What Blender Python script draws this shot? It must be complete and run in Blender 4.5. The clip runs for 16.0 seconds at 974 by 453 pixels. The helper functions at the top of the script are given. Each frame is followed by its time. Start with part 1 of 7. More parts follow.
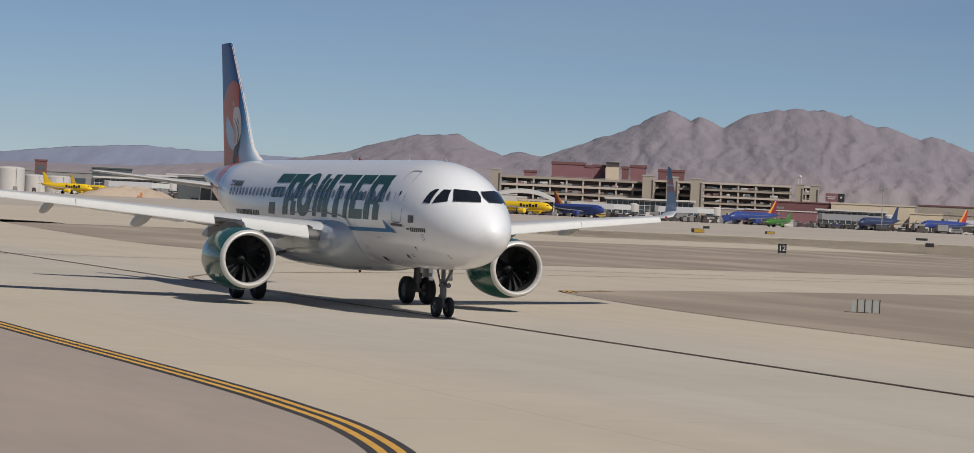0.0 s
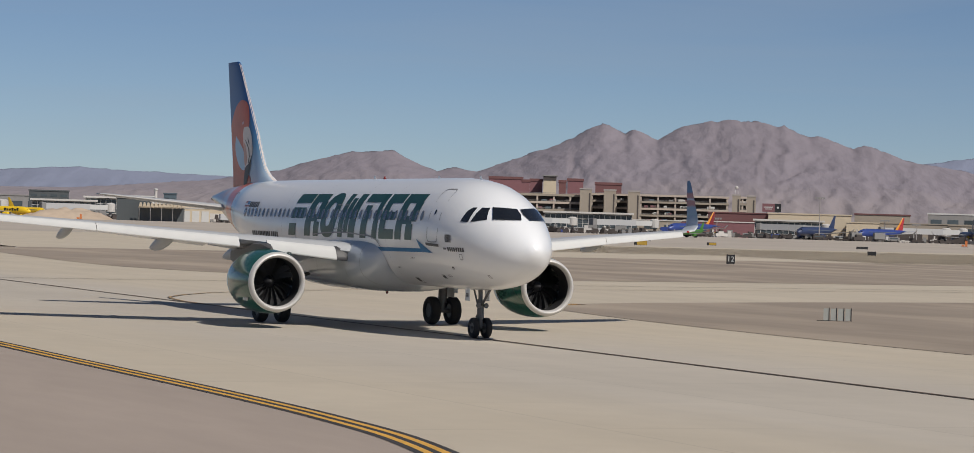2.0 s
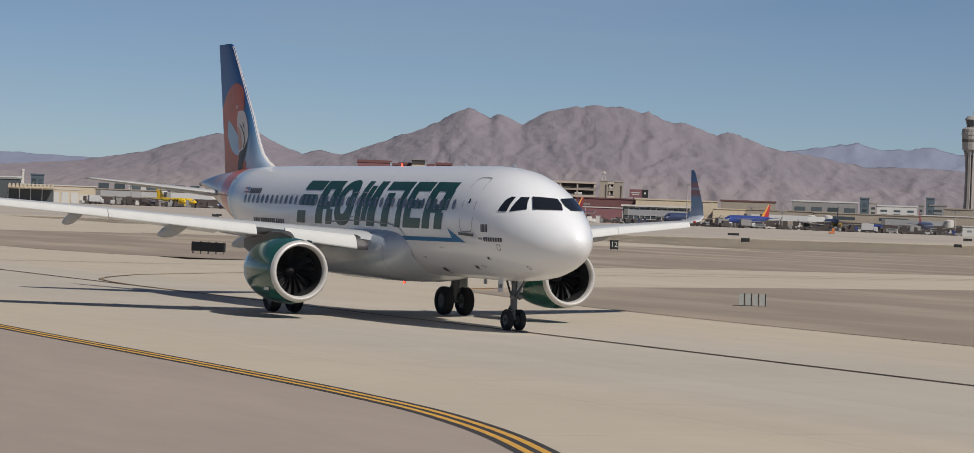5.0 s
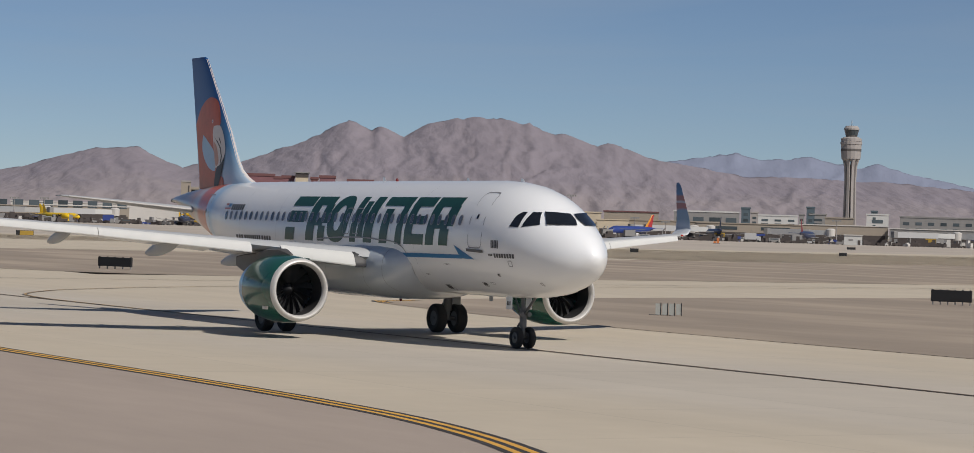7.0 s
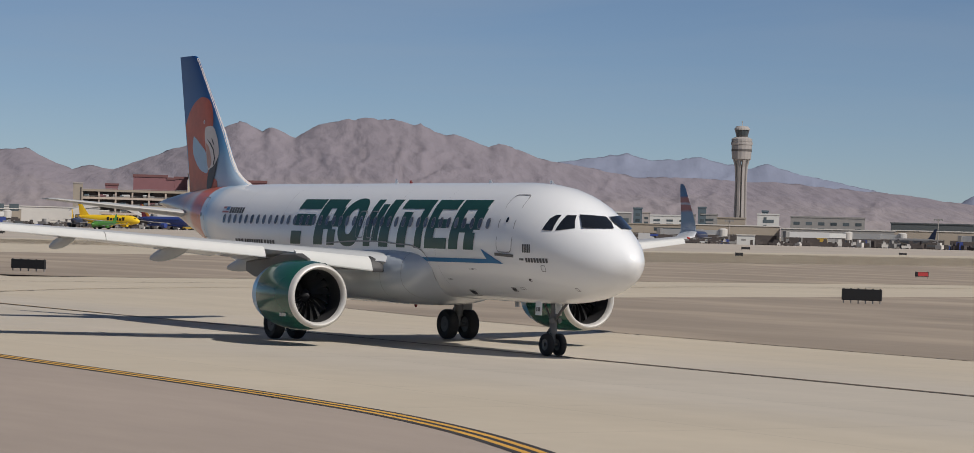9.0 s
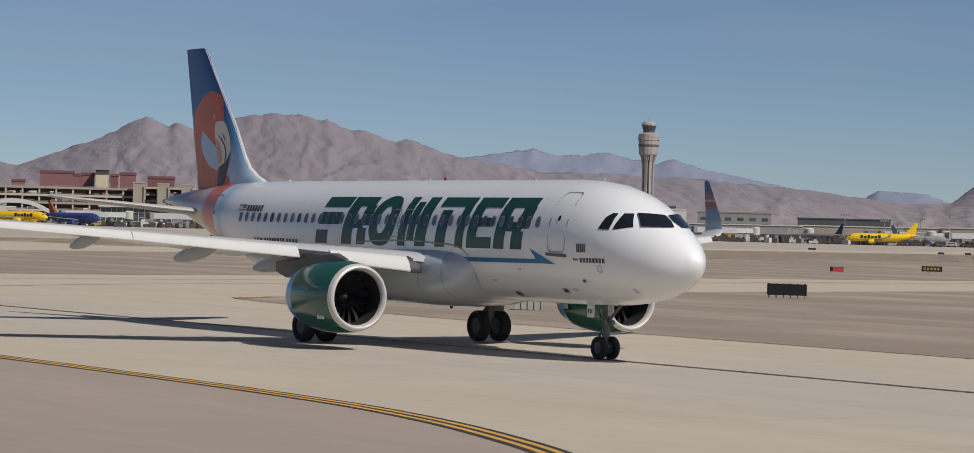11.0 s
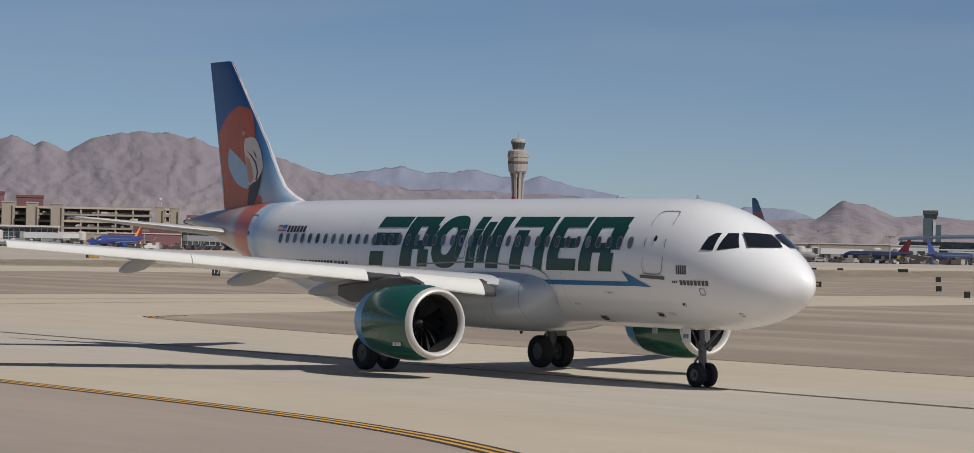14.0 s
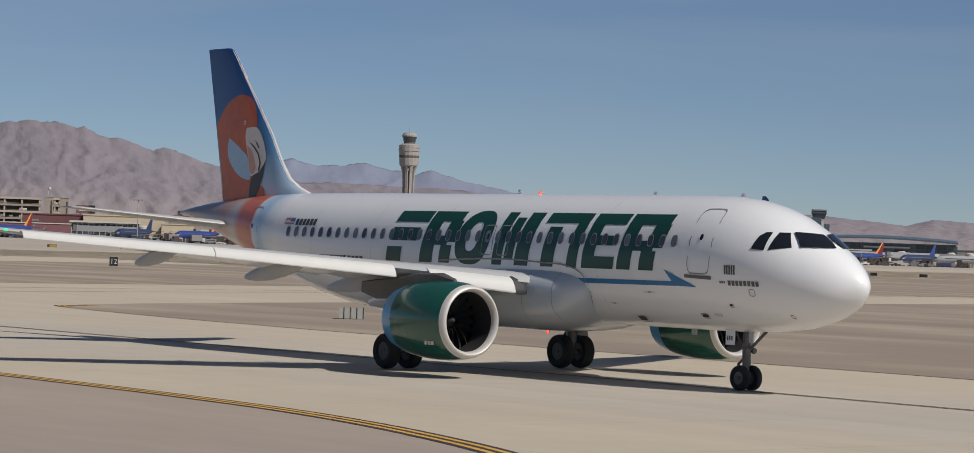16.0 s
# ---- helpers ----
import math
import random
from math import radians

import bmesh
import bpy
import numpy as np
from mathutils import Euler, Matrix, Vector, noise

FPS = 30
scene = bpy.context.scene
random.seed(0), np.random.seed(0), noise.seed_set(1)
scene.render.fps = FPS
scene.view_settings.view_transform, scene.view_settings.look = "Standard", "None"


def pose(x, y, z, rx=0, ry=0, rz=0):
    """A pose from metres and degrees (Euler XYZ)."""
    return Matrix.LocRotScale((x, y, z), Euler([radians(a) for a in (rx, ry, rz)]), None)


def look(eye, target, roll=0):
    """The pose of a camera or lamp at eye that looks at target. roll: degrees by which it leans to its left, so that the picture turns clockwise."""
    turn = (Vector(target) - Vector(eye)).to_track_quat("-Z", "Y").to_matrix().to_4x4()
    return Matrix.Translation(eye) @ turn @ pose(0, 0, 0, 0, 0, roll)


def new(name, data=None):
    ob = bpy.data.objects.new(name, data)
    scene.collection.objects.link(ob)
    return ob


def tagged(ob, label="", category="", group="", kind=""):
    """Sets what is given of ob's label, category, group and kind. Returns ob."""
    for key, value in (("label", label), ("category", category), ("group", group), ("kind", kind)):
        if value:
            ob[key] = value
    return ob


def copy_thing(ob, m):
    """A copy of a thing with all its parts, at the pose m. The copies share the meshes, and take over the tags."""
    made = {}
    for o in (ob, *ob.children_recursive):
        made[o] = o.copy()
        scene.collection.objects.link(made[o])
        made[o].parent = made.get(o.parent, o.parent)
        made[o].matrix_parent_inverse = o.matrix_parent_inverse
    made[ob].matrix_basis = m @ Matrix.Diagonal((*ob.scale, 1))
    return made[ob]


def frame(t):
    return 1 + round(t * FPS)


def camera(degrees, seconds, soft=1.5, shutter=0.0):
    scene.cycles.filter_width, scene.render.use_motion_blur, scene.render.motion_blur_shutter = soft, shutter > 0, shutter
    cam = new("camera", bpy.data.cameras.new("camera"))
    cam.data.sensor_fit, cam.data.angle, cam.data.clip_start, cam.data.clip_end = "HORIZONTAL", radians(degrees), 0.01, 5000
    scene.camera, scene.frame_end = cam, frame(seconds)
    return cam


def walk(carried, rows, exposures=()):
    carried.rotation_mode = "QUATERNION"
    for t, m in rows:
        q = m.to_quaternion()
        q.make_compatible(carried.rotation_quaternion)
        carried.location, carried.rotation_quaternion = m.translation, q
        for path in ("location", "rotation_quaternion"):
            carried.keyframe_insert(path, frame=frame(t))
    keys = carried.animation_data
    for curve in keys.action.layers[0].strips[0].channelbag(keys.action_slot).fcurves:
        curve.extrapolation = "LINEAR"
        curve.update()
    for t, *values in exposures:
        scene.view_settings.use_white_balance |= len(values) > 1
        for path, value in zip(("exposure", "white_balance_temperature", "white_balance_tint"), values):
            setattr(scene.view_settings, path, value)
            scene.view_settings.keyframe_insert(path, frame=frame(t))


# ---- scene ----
cam = camera(20.578, 16.0, soft=0.8)
PATH = [  # seconds, eye, turn about z, tilt, lean (degrees)
    (0, (94.788, -37.406, 4.142), 67.588, -0.348, 2.628),
    (0.5, (95.034, -38.082, 4.116), 67.141, -0.205, 2.269),
    (1, (95.282, -38.733, 4.106), 66.830, -0.232, 2.070),
    (1.5, (95.549, -39.402, 4.111), 66.564, -0.118, 1.947),
    (2, (95.845, -40.106, 4.109), 66.208, 0.030, 1.672),
    (2.5, (96.174, -40.845, 4.099), 65.694, 0.044, 1.588),
    (3, (96.535, -41.616, 4.100), 65.099, -0.125, 1.710),
    (5.5, (98.555, -45.568, 4.128), 62.608, -0.033, 2.048),
    (6, (98.871, -46.332, 4.136), 61.811, 0.179, 1.916),
    (6.5, (99.169, -47.077, 4.127), 61.182, 0.181, 1.850),
    (7, (99.451, -47.798, 4.106), 60.725, 0.115, 1.666),
    (7.5, (99.690, -48.519, 4.091), 60.211, 0.136, 1.547),
    (8, (99.913, -49.212, 4.081), 59.625, 0.238, 1.474),
    (10.5, (100.555, -52.079, 4.082), 56.791, 0.053, 1.533),
    (11, (100.610, -52.615, 4.084), 56.374, 0.146, 1.412),
    (11.5, (100.637, -53.138, 4.082), 55.813, 0.139, 1.259),
    (12, (100.684, -53.658, 4.072), 55.314, -0.010, 1.272),
    (12.5, (100.741, -54.165, 4.054), 54.829, -0.139, 1.319),
    (13, (100.790, -54.663, 4.057), 54.305, 0.013, 1.282),
    (13.5, (100.841, -55.183, 4.067), 53.804, 0.304, 1.145),
    (14, (100.932, -55.716, 4.071), 53.550, 0.574, 1.138),
    (14.5, (101.058, -56.227, 4.068), 53.364, 0.677, 1.137),
    (15, (101.169, -56.736, 4.061), 53.155, 0.689, 1.328),
    (15.5, (101.284, -57.241, 4.052), 52.395, 0.641, 1.596),
    (16, (101.424, -57.721, 4.023), 51.173, 0.514, 1.838),
]


def aim(eye, yaw, tilt, lean):
    y, p = radians(yaw), radians(tilt)
    way = Vector((-math.sin(y) * math.cos(p), math.cos(y) * math.cos(p), math.sin(p)))
    return look(eye, Vector(eye) + way * 100, lean)


walk(cam, [(t, aim(eye, yaw, tilt, lean)) for t, eye, yaw, tilt, lean in PATH])

ROLLED = [  # seconds, metres that the airliner has rolled
    (0, 0.00), (0.5, 1.10), (1, 2.22), (1.5, 3.36), (2, 4.49), (2.5, 5.62), (3, 6.79), (5.5, 12.88), (6, 14.21), (6.5, 15.59), (7, 16.99), (7.5, 18.41), (8, 19.83), (10.5, 27.29), (11, 28.74), (11.5, 30.20), (12, 31.60), (12.5, 32.95), (13, 34.30), (13.5, 35.67), (14, 37.03), (14.5, 38.41), (15, 39.82), (15.5, 41.19), (16, 42.54),
]

# ---------------------------------------------------------------- world and sun
SUN_TURN, SUN_UP = radians(13.0), radians(43.0)  # towards the sun: turn from +x about z, and height
world = bpy.data.worlds.new("world")
scene.world = world
world.use_nodes = True
wn = world.node_tree.nodes
sky = wn.new("ShaderNodeTexSky")
sky.sky_type, sky.sun_disc = "NISHITA", False
sky.sun_elevation, sky.sun_rotation = SUN_UP, math.pi / 2 - SUN_TURN
sky.altitude, sky.air_density, sky.dust_density, sky.ozone_density = 2000, 0.72, 0.52, 3.7
wn["Background"].inputs["Strength"].default_value = 0.070
# faint high cirrus, drawn out along the horizon
wl = world.node_tree.links
cirrus_at, cirrus_map, cirrus = wn.new("ShaderNodeTexCoord"), wn.new("ShaderNodeMapping"), wn.new("ShaderNodeTexNoise")
cirrus_map.inputs["Rotation"].default_value, cirrus_map.inputs["Scale"].default_value = (0.10, 0.06, 0.0), (3.0, 4.5, 42.0)
cirrus.inputs["Scale"].default_value, cirrus.inputs["Detail"].default_value, cirrus.inputs["Distortion"].default_value = 1.0, 7, 0.6
thin = wn.new("ShaderNodeMapRange")
thin.inputs["From Min"].default_value, thin.inputs["From Max"].default_value = 0.45, 0.80
thin.inputs["To Min"].default_value, thin.inputs["To Max"].default_value = 0.0, 0.24
veil, hue = wn.new("ShaderNodeMixRGB"), wn.new("ShaderNodeMixRGB")
hue.blend_type = "MULTIPLY"
hue.inputs["Fac"].default_value, hue.inputs[2].default_value = 1.0, (1.03, 0.99, 0.98, 1)
wl.new(cirrus_at.outputs["Generated"], cirrus_map.inputs["Vector"])
wl.new(cirrus_map.outputs["Vector"], cirrus.inputs["Vector"])
wl.new(cirrus.outputs["Fac"], thin.inputs["Value"])
wl.new(sky.outputs["Color"], hue.inputs[1])
wl.new(thin.outputs[0], veil.inputs["Fac"])
wl.new(hue.outputs[0], veil.inputs[1])
veil.inputs[2].default_value = (5.3, 6.1, 7.1, 1)
wl.new(veil.outputs[0], wn["Background"].inputs["Color"])
sun = new("sun", bpy.data.lights.new("sun", "SUN"))
sun.data.energy, sun.data.angle, sun.data.color = 4.6, radians(0.53), (1.0, 0.938, 0.862)
sun.matrix_world = look(Vector((math.cos(SUN_TURN) * math.cos(SUN_UP), math.sin(SUN_TURN) * math.cos(SUN_UP), math.sin(SUN_UP))) * 200, (0, 0, 0))
scene.view_settings.exposure = -0.25


# ---------------------------------------------------------------- materials
def rgb(r, g, b):
    """Linear colour from 0-255 sRGB."""
    return tuple(((c / 255 + 0.055) / 1.055) ** 2.4 if c > 10 else c / 255 / 12.92 for c in (r, g, b)) + (1.0,)


def mat(name, color, rough=0.6, metal=0.0, grain=0.12, size=4.0, large=0.0, bump=0.0, coat=0.0, per_piece=0.0, stretch=(1, 1, 1)):
    """Principled material whose colour varies at two scales; size: features a metre."""
    m = bpy.data.materials.new(name)
    m.use_nodes = True
    nt = m.node_tree
    n, l = nt.nodes, nt.links
    b = n["Principled BSDF"]
    b.inputs["Roughness"].default_value, b.inputs["Metallic"].default_value = rough, metal
    b.inputs["Coat Weight"].default_value = coat
    b.inputs["Coat Roughness"].default_value = 0.08
    tc = n.new("ShaderNodeTexCoord")
    mp = n.new("ShaderNodeMapping")
    mp.inputs["Scale"].default_value = stretch
    l.new(tc.outputs["Object"], mp.inputs["Vector"])
    fine = n.new("ShaderNodeTexNoise")
    fine.inputs["Scale"].default_value, fine.inputs["Detail"].default_value = size, 5
    wide = n.new("ShaderNodeTexNoise")
    wide.inputs["Scale"].default_value, wide.inputs["Detail"].default_value = size * 0.09, 4
    for x in (fine, wide):
        l.new(mp.outputs["Vector"], x.inputs["Vector"])
    add = n.new("ShaderNodeMath")
    add.operation = "MULTIPLY_ADD"
    l.new(fine.outputs["Fac"], add.inputs[0])
    add.inputs[1].default_value = grain * 2
    add.inputs[2].default_value = 1 - grain
    add2 = n.new("ShaderNodeMath")
    add2.operation = "MULTIPLY_ADD"
    l.new(wide.outputs["Fac"], add2.inputs[0])
    add2.inputs[1].default_value = large * 2
    add2.inputs[2].default_value = -large
    tot = n.new("ShaderNodeMath")
    tot.operation = "ADD"
    l.new(add.outputs[0], tot.inputs[0])
    l.new(add2.outputs[0], tot.inputs[1])
    last = tot.outputs[0]
    if per_piece:
        oi = n.new("ShaderNodeObjectInfo")
        pm = n.new("ShaderNodeMath")
        pm.operation = "MULTIPLY_ADD"
        l.new(oi.outputs["Random"], pm.inputs[0])
        pm.inputs[1].default_value, pm.inputs[2].default_value = per_piece * 2, 1 - per_piece
        mul = n.new("ShaderNodeMath")
        mul.operation = "MULTIPLY"
        l.new(last, mul.inputs[0])
        l.new(pm.outputs[0], mul.inputs[1])
        last = mul.outputs[0]
    vm = n.new("ShaderNodeVectorMath")
    vm.operation = "SCALE"
    vm.inputs[0].default_value = color[:3]
    l.new(last, vm.inputs["Scale"])
    l.new(vm.outputs[0], b.inputs["Base Color"])
    if bump:
        bp = n.new("ShaderNodeBump")
        bp.inputs["Strength"].default_value = bump
        l.new(fine.outputs["Fac"], bp.inputs["Height"])
        l.new(bp.outputs["Normal"], b.inputs["Normal"])
    return m


def ramp_mat(name, axis, stops, rough=0.3, coat=0.3, wobble=0.6, size=0.7):
    """Paint that changes along an axis of the thing, with an uneven border; stops: (metres, colour)."""
    m = mat(name, (1, 1, 1, 1), rough, coat=coat)
    nt = m.node_tree
    n, l = nt.nodes, nt.links
    tc = n.new("ShaderNodeTexCoord")
    nz = n.new("ShaderNodeTexNoise")
    nz.inputs["Scale"].default_value, nz.inputs["Detail"].default_value = size, 3
    l.new(tc.outputs["Object"], nz.inputs["Vector"])
    sx = n.new("ShaderNodeSeparateXYZ")
    l.new(tc.outputs["Object"], sx.inputs[0])
    a = n.new("ShaderNodeMath")
    a.operation = "MULTIPLY_ADD"
    l.new(nz.outputs["Fac"], a.inputs[0])
    a.inputs[1].default_value = wobble
    l.new(sx.outputs["XYZ".index(axis)], a.inputs[2])
    lo, hi = stops[0][0], stops[-1][0]
    mr = n.new("ShaderNodeMapRange")
    mr.inputs["From Min"].default_value, mr.inputs["From Max"].default_value = lo + wobble / 2, hi + wobble / 2
    l.new(a.outputs[0], mr.inputs["Value"])
    cr = n.new("ShaderNodeValToRGB")
    el = cr.color_ramp.elements
    while len(el) < len(stops):
        el.new(0.5)
    for e, (p, c) in zip(el, stops):
        e.position, e.color = (p - lo) / (hi - lo), c
    l.new(mr.outputs[0], cr.inputs["Fac"])
    l.new(cr.outputs["Color"], n["Principled BSDF"].inputs["Base Color"])
    return m


def slab_mat(name, color, pitch=7.6, dark=0.75):
    """Concrete cast in slabs: tar joints, tyre wear along x, stains."""
    m = mat(name, color, 0.85, grain=0.06, size=0.8, large=0.10, bump=0.08)
    nt = m.node_tree
    n, l = nt.nodes, nt.links
    b = n["Principled BSDF"]
    src = b.inputs["Base Color"].links[0].from_socket
    tc = n.new("ShaderNodeTexCoord")
    br = n.new("ShaderNodeTexBrick")
    br.offset, br.squash = 0.0, 1.0
    for k, v in (("Scale", 1.0), ("Brick Width", pitch), ("Row Height", pitch), ("Mortar Size", 0.02), ("Bias", 0.0)):
        br.inputs[k].default_value = v
    br.inputs["Color1"].default_value, br.inputs["Color2"].default_value = (1, 1, 1, 1), (0.965, 0.965, 0.965, 1)
    br.inputs["Mortar"].default_value = (dark, dark, dark, 1)
    l.new(tc.outputs["Object"], br.inputs["Vector"])
    mp = n.new("ShaderNodeMapping")
    mp.inputs["Scale"].default_value = (0.012, 0.45, 1)
    l.new(tc.outputs["Object"], mp.inputs["Vector"])
    st = n.new("ShaderNodeTexNoise")
    st.inputs["Scale"].default_value, st.inputs["Detail"].default_value = 1.0, 4
    l.new(mp.outputs[0], st.inputs["Vector"])
    mr = n.new("ShaderNodeMapRange")
    mr.inputs["From Min"].default_value, mr.inputs["From Max"].default_value = 0.3, 0.75
    mr.inputs["To Min"].default_value, mr.inputs["To Max"].default_value = 0.95, 1.035
    l.new(st.outputs["Fac"], mr.inputs["Value"])
    sy, away, band = n.new("ShaderNodeSeparateXYZ"), n.new("ShaderNodeMath"), n.new("ShaderNodeMapRange")
    away.operation = "ABSOLUTE"
    nz = n.new("ShaderNodeVectorMath")
    nz.operation = "MULTIPLY_ADD"
    l.new(st.outputs["Color"], nz.inputs[0])
    nz.inputs[1].default_value = (0, 7, 0)
    l.new(tc.outputs["Object"], nz.inputs[2])
    l.new(nz.outputs[0], sy.inputs[0])
    l.new(sy.outputs[1], away.inputs[0])
    band.inputs["From Min"].default_value, band.inputs["From Max"].default_value = 5.0, 13.0
    l.new(away.outputs[0], band.inputs["Value"])
    worn = n.new("ShaderNodeMixRGB")
    worn.inputs[1].default_value, worn.inputs[2].default_value = (0.955, 0.965, 1.0, 1), (1.02, 1.0, 0.965, 1)
    l.new(band.outputs[0], worn.inputs["Fac"])
    m0 = n.new("ShaderNodeMixRGB")
    m0.blend_type = "MULTIPLY"
    m0.inputs["Fac"].default_value = 1
    l.new(src, m0.inputs[1])
    l.new(worn.outputs[0], m0.inputs[2])
    src = m0.outputs[0]
    m1 = n.new("ShaderNodeMixRGB")
    m1.blend_type = "MULTIPLY"
    m1.inputs["Fac"].default_value = 1
    l.new(src, m1.inputs[1])
    l.new(br.outputs["Color"], m1.inputs[2])
    v = n.new("ShaderNodeVectorMath")
    v.operation = "SCALE"
    l.new(m1.outputs[0], v.inputs[0])
    l.new(mr.outputs[0], v.inputs["Scale"])
    l.new(v.outputs[0], b.inputs["Base Color"])
    return m


def blotch_mat(name, color, pale):
    """Dusty pavement with soft paler drifts drawn out along the taxiway."""
    m = mat(name, color, 0.92, grain=0.10, size=1.2, large=0.25, bump=0.15, stretch=(0.2, 1, 1))
    n, l = m.node_tree.nodes, m.node_tree.links
    b = n["Principled BSDF"]
    src = b.inputs["Base Color"].links[0].from_socket
    tc, mp, nz = n.new("ShaderNodeTexCoord"), n.new("ShaderNodeMapping"), n.new("ShaderNodeTexNoise")
    mp.inputs["Scale"].default_value = (0.03, 0.10, 1)
    nz.inputs["Scale"].default_value, nz.inputs["Detail"].default_value = 1.0, 6
    l.new(tc.outputs["Object"], mp.inputs["Vector"])
    l.new(mp.outputs["Vector"], nz.inputs["Vector"])
    mr = n.new("ShaderNodeMapRange")
    mr.inputs["From Min"].default_value, mr.inputs["From Max"].default_value = 0.46, 0.66
    l.new(nz.outputs["Fac"], mr.inputs["Value"])
    mix = n.new("ShaderNodeMixRGB")
    l.new(mr.outputs[0], mix.inputs["Fac"])
    l.new(src, mix.inputs[1])
    mix.inputs[2].default_value = pale + (1,)
    l.new(mix.outputs[0], b.inputs["Base Color"])
    return m


def sandy_foot(m, color, lo, hi):
    """Pale sand fans at the foot of a rocky slope, with a ragged upper border."""
    n, l = m.node_tree.nodes, m.node_tree.links
    b = n["Principled BSDF"]
    src = b.inputs["Base Color"].links[0].from_socket
    tc, nz, sx = n.new("ShaderNodeTexCoord"), n.new("ShaderNodeTexNoise"), n.new("ShaderNodeSeparateXYZ")
    nz.inputs["Scale"].default_value, nz.inputs["Detail"].default_value = 0.006, 6
    l.new(tc.outputs["Object"], nz.inputs["Vector"])
    l.new(tc.outputs["Object"], sx.inputs[0])
    a = n.new("ShaderNodeMath")
    a.operation = "MULTIPLY_ADD"
    l.new(nz.outputs["Fac"], a.inputs[0])
    a.inputs[1].default_value = 70.0
    l.new(sx.outputs[2], a.inputs[2])
    mr = n.new("ShaderNodeMapRange")
    mr.inputs["From Min"].default_value, mr.inputs["From Max"].default_value = lo + 35, hi + 35
    l.new(a.outputs[0], mr.inputs["Value"])
    mix = n.new("ShaderNodeMixRGB")
    l.new(mr.outputs[0], mix.inputs["Fac"])
    mix.inputs[1].default_value = color
    l.new(src, mix.inputs[2])
    l.new(mix.outputs[0], b.inputs["Base Color"])


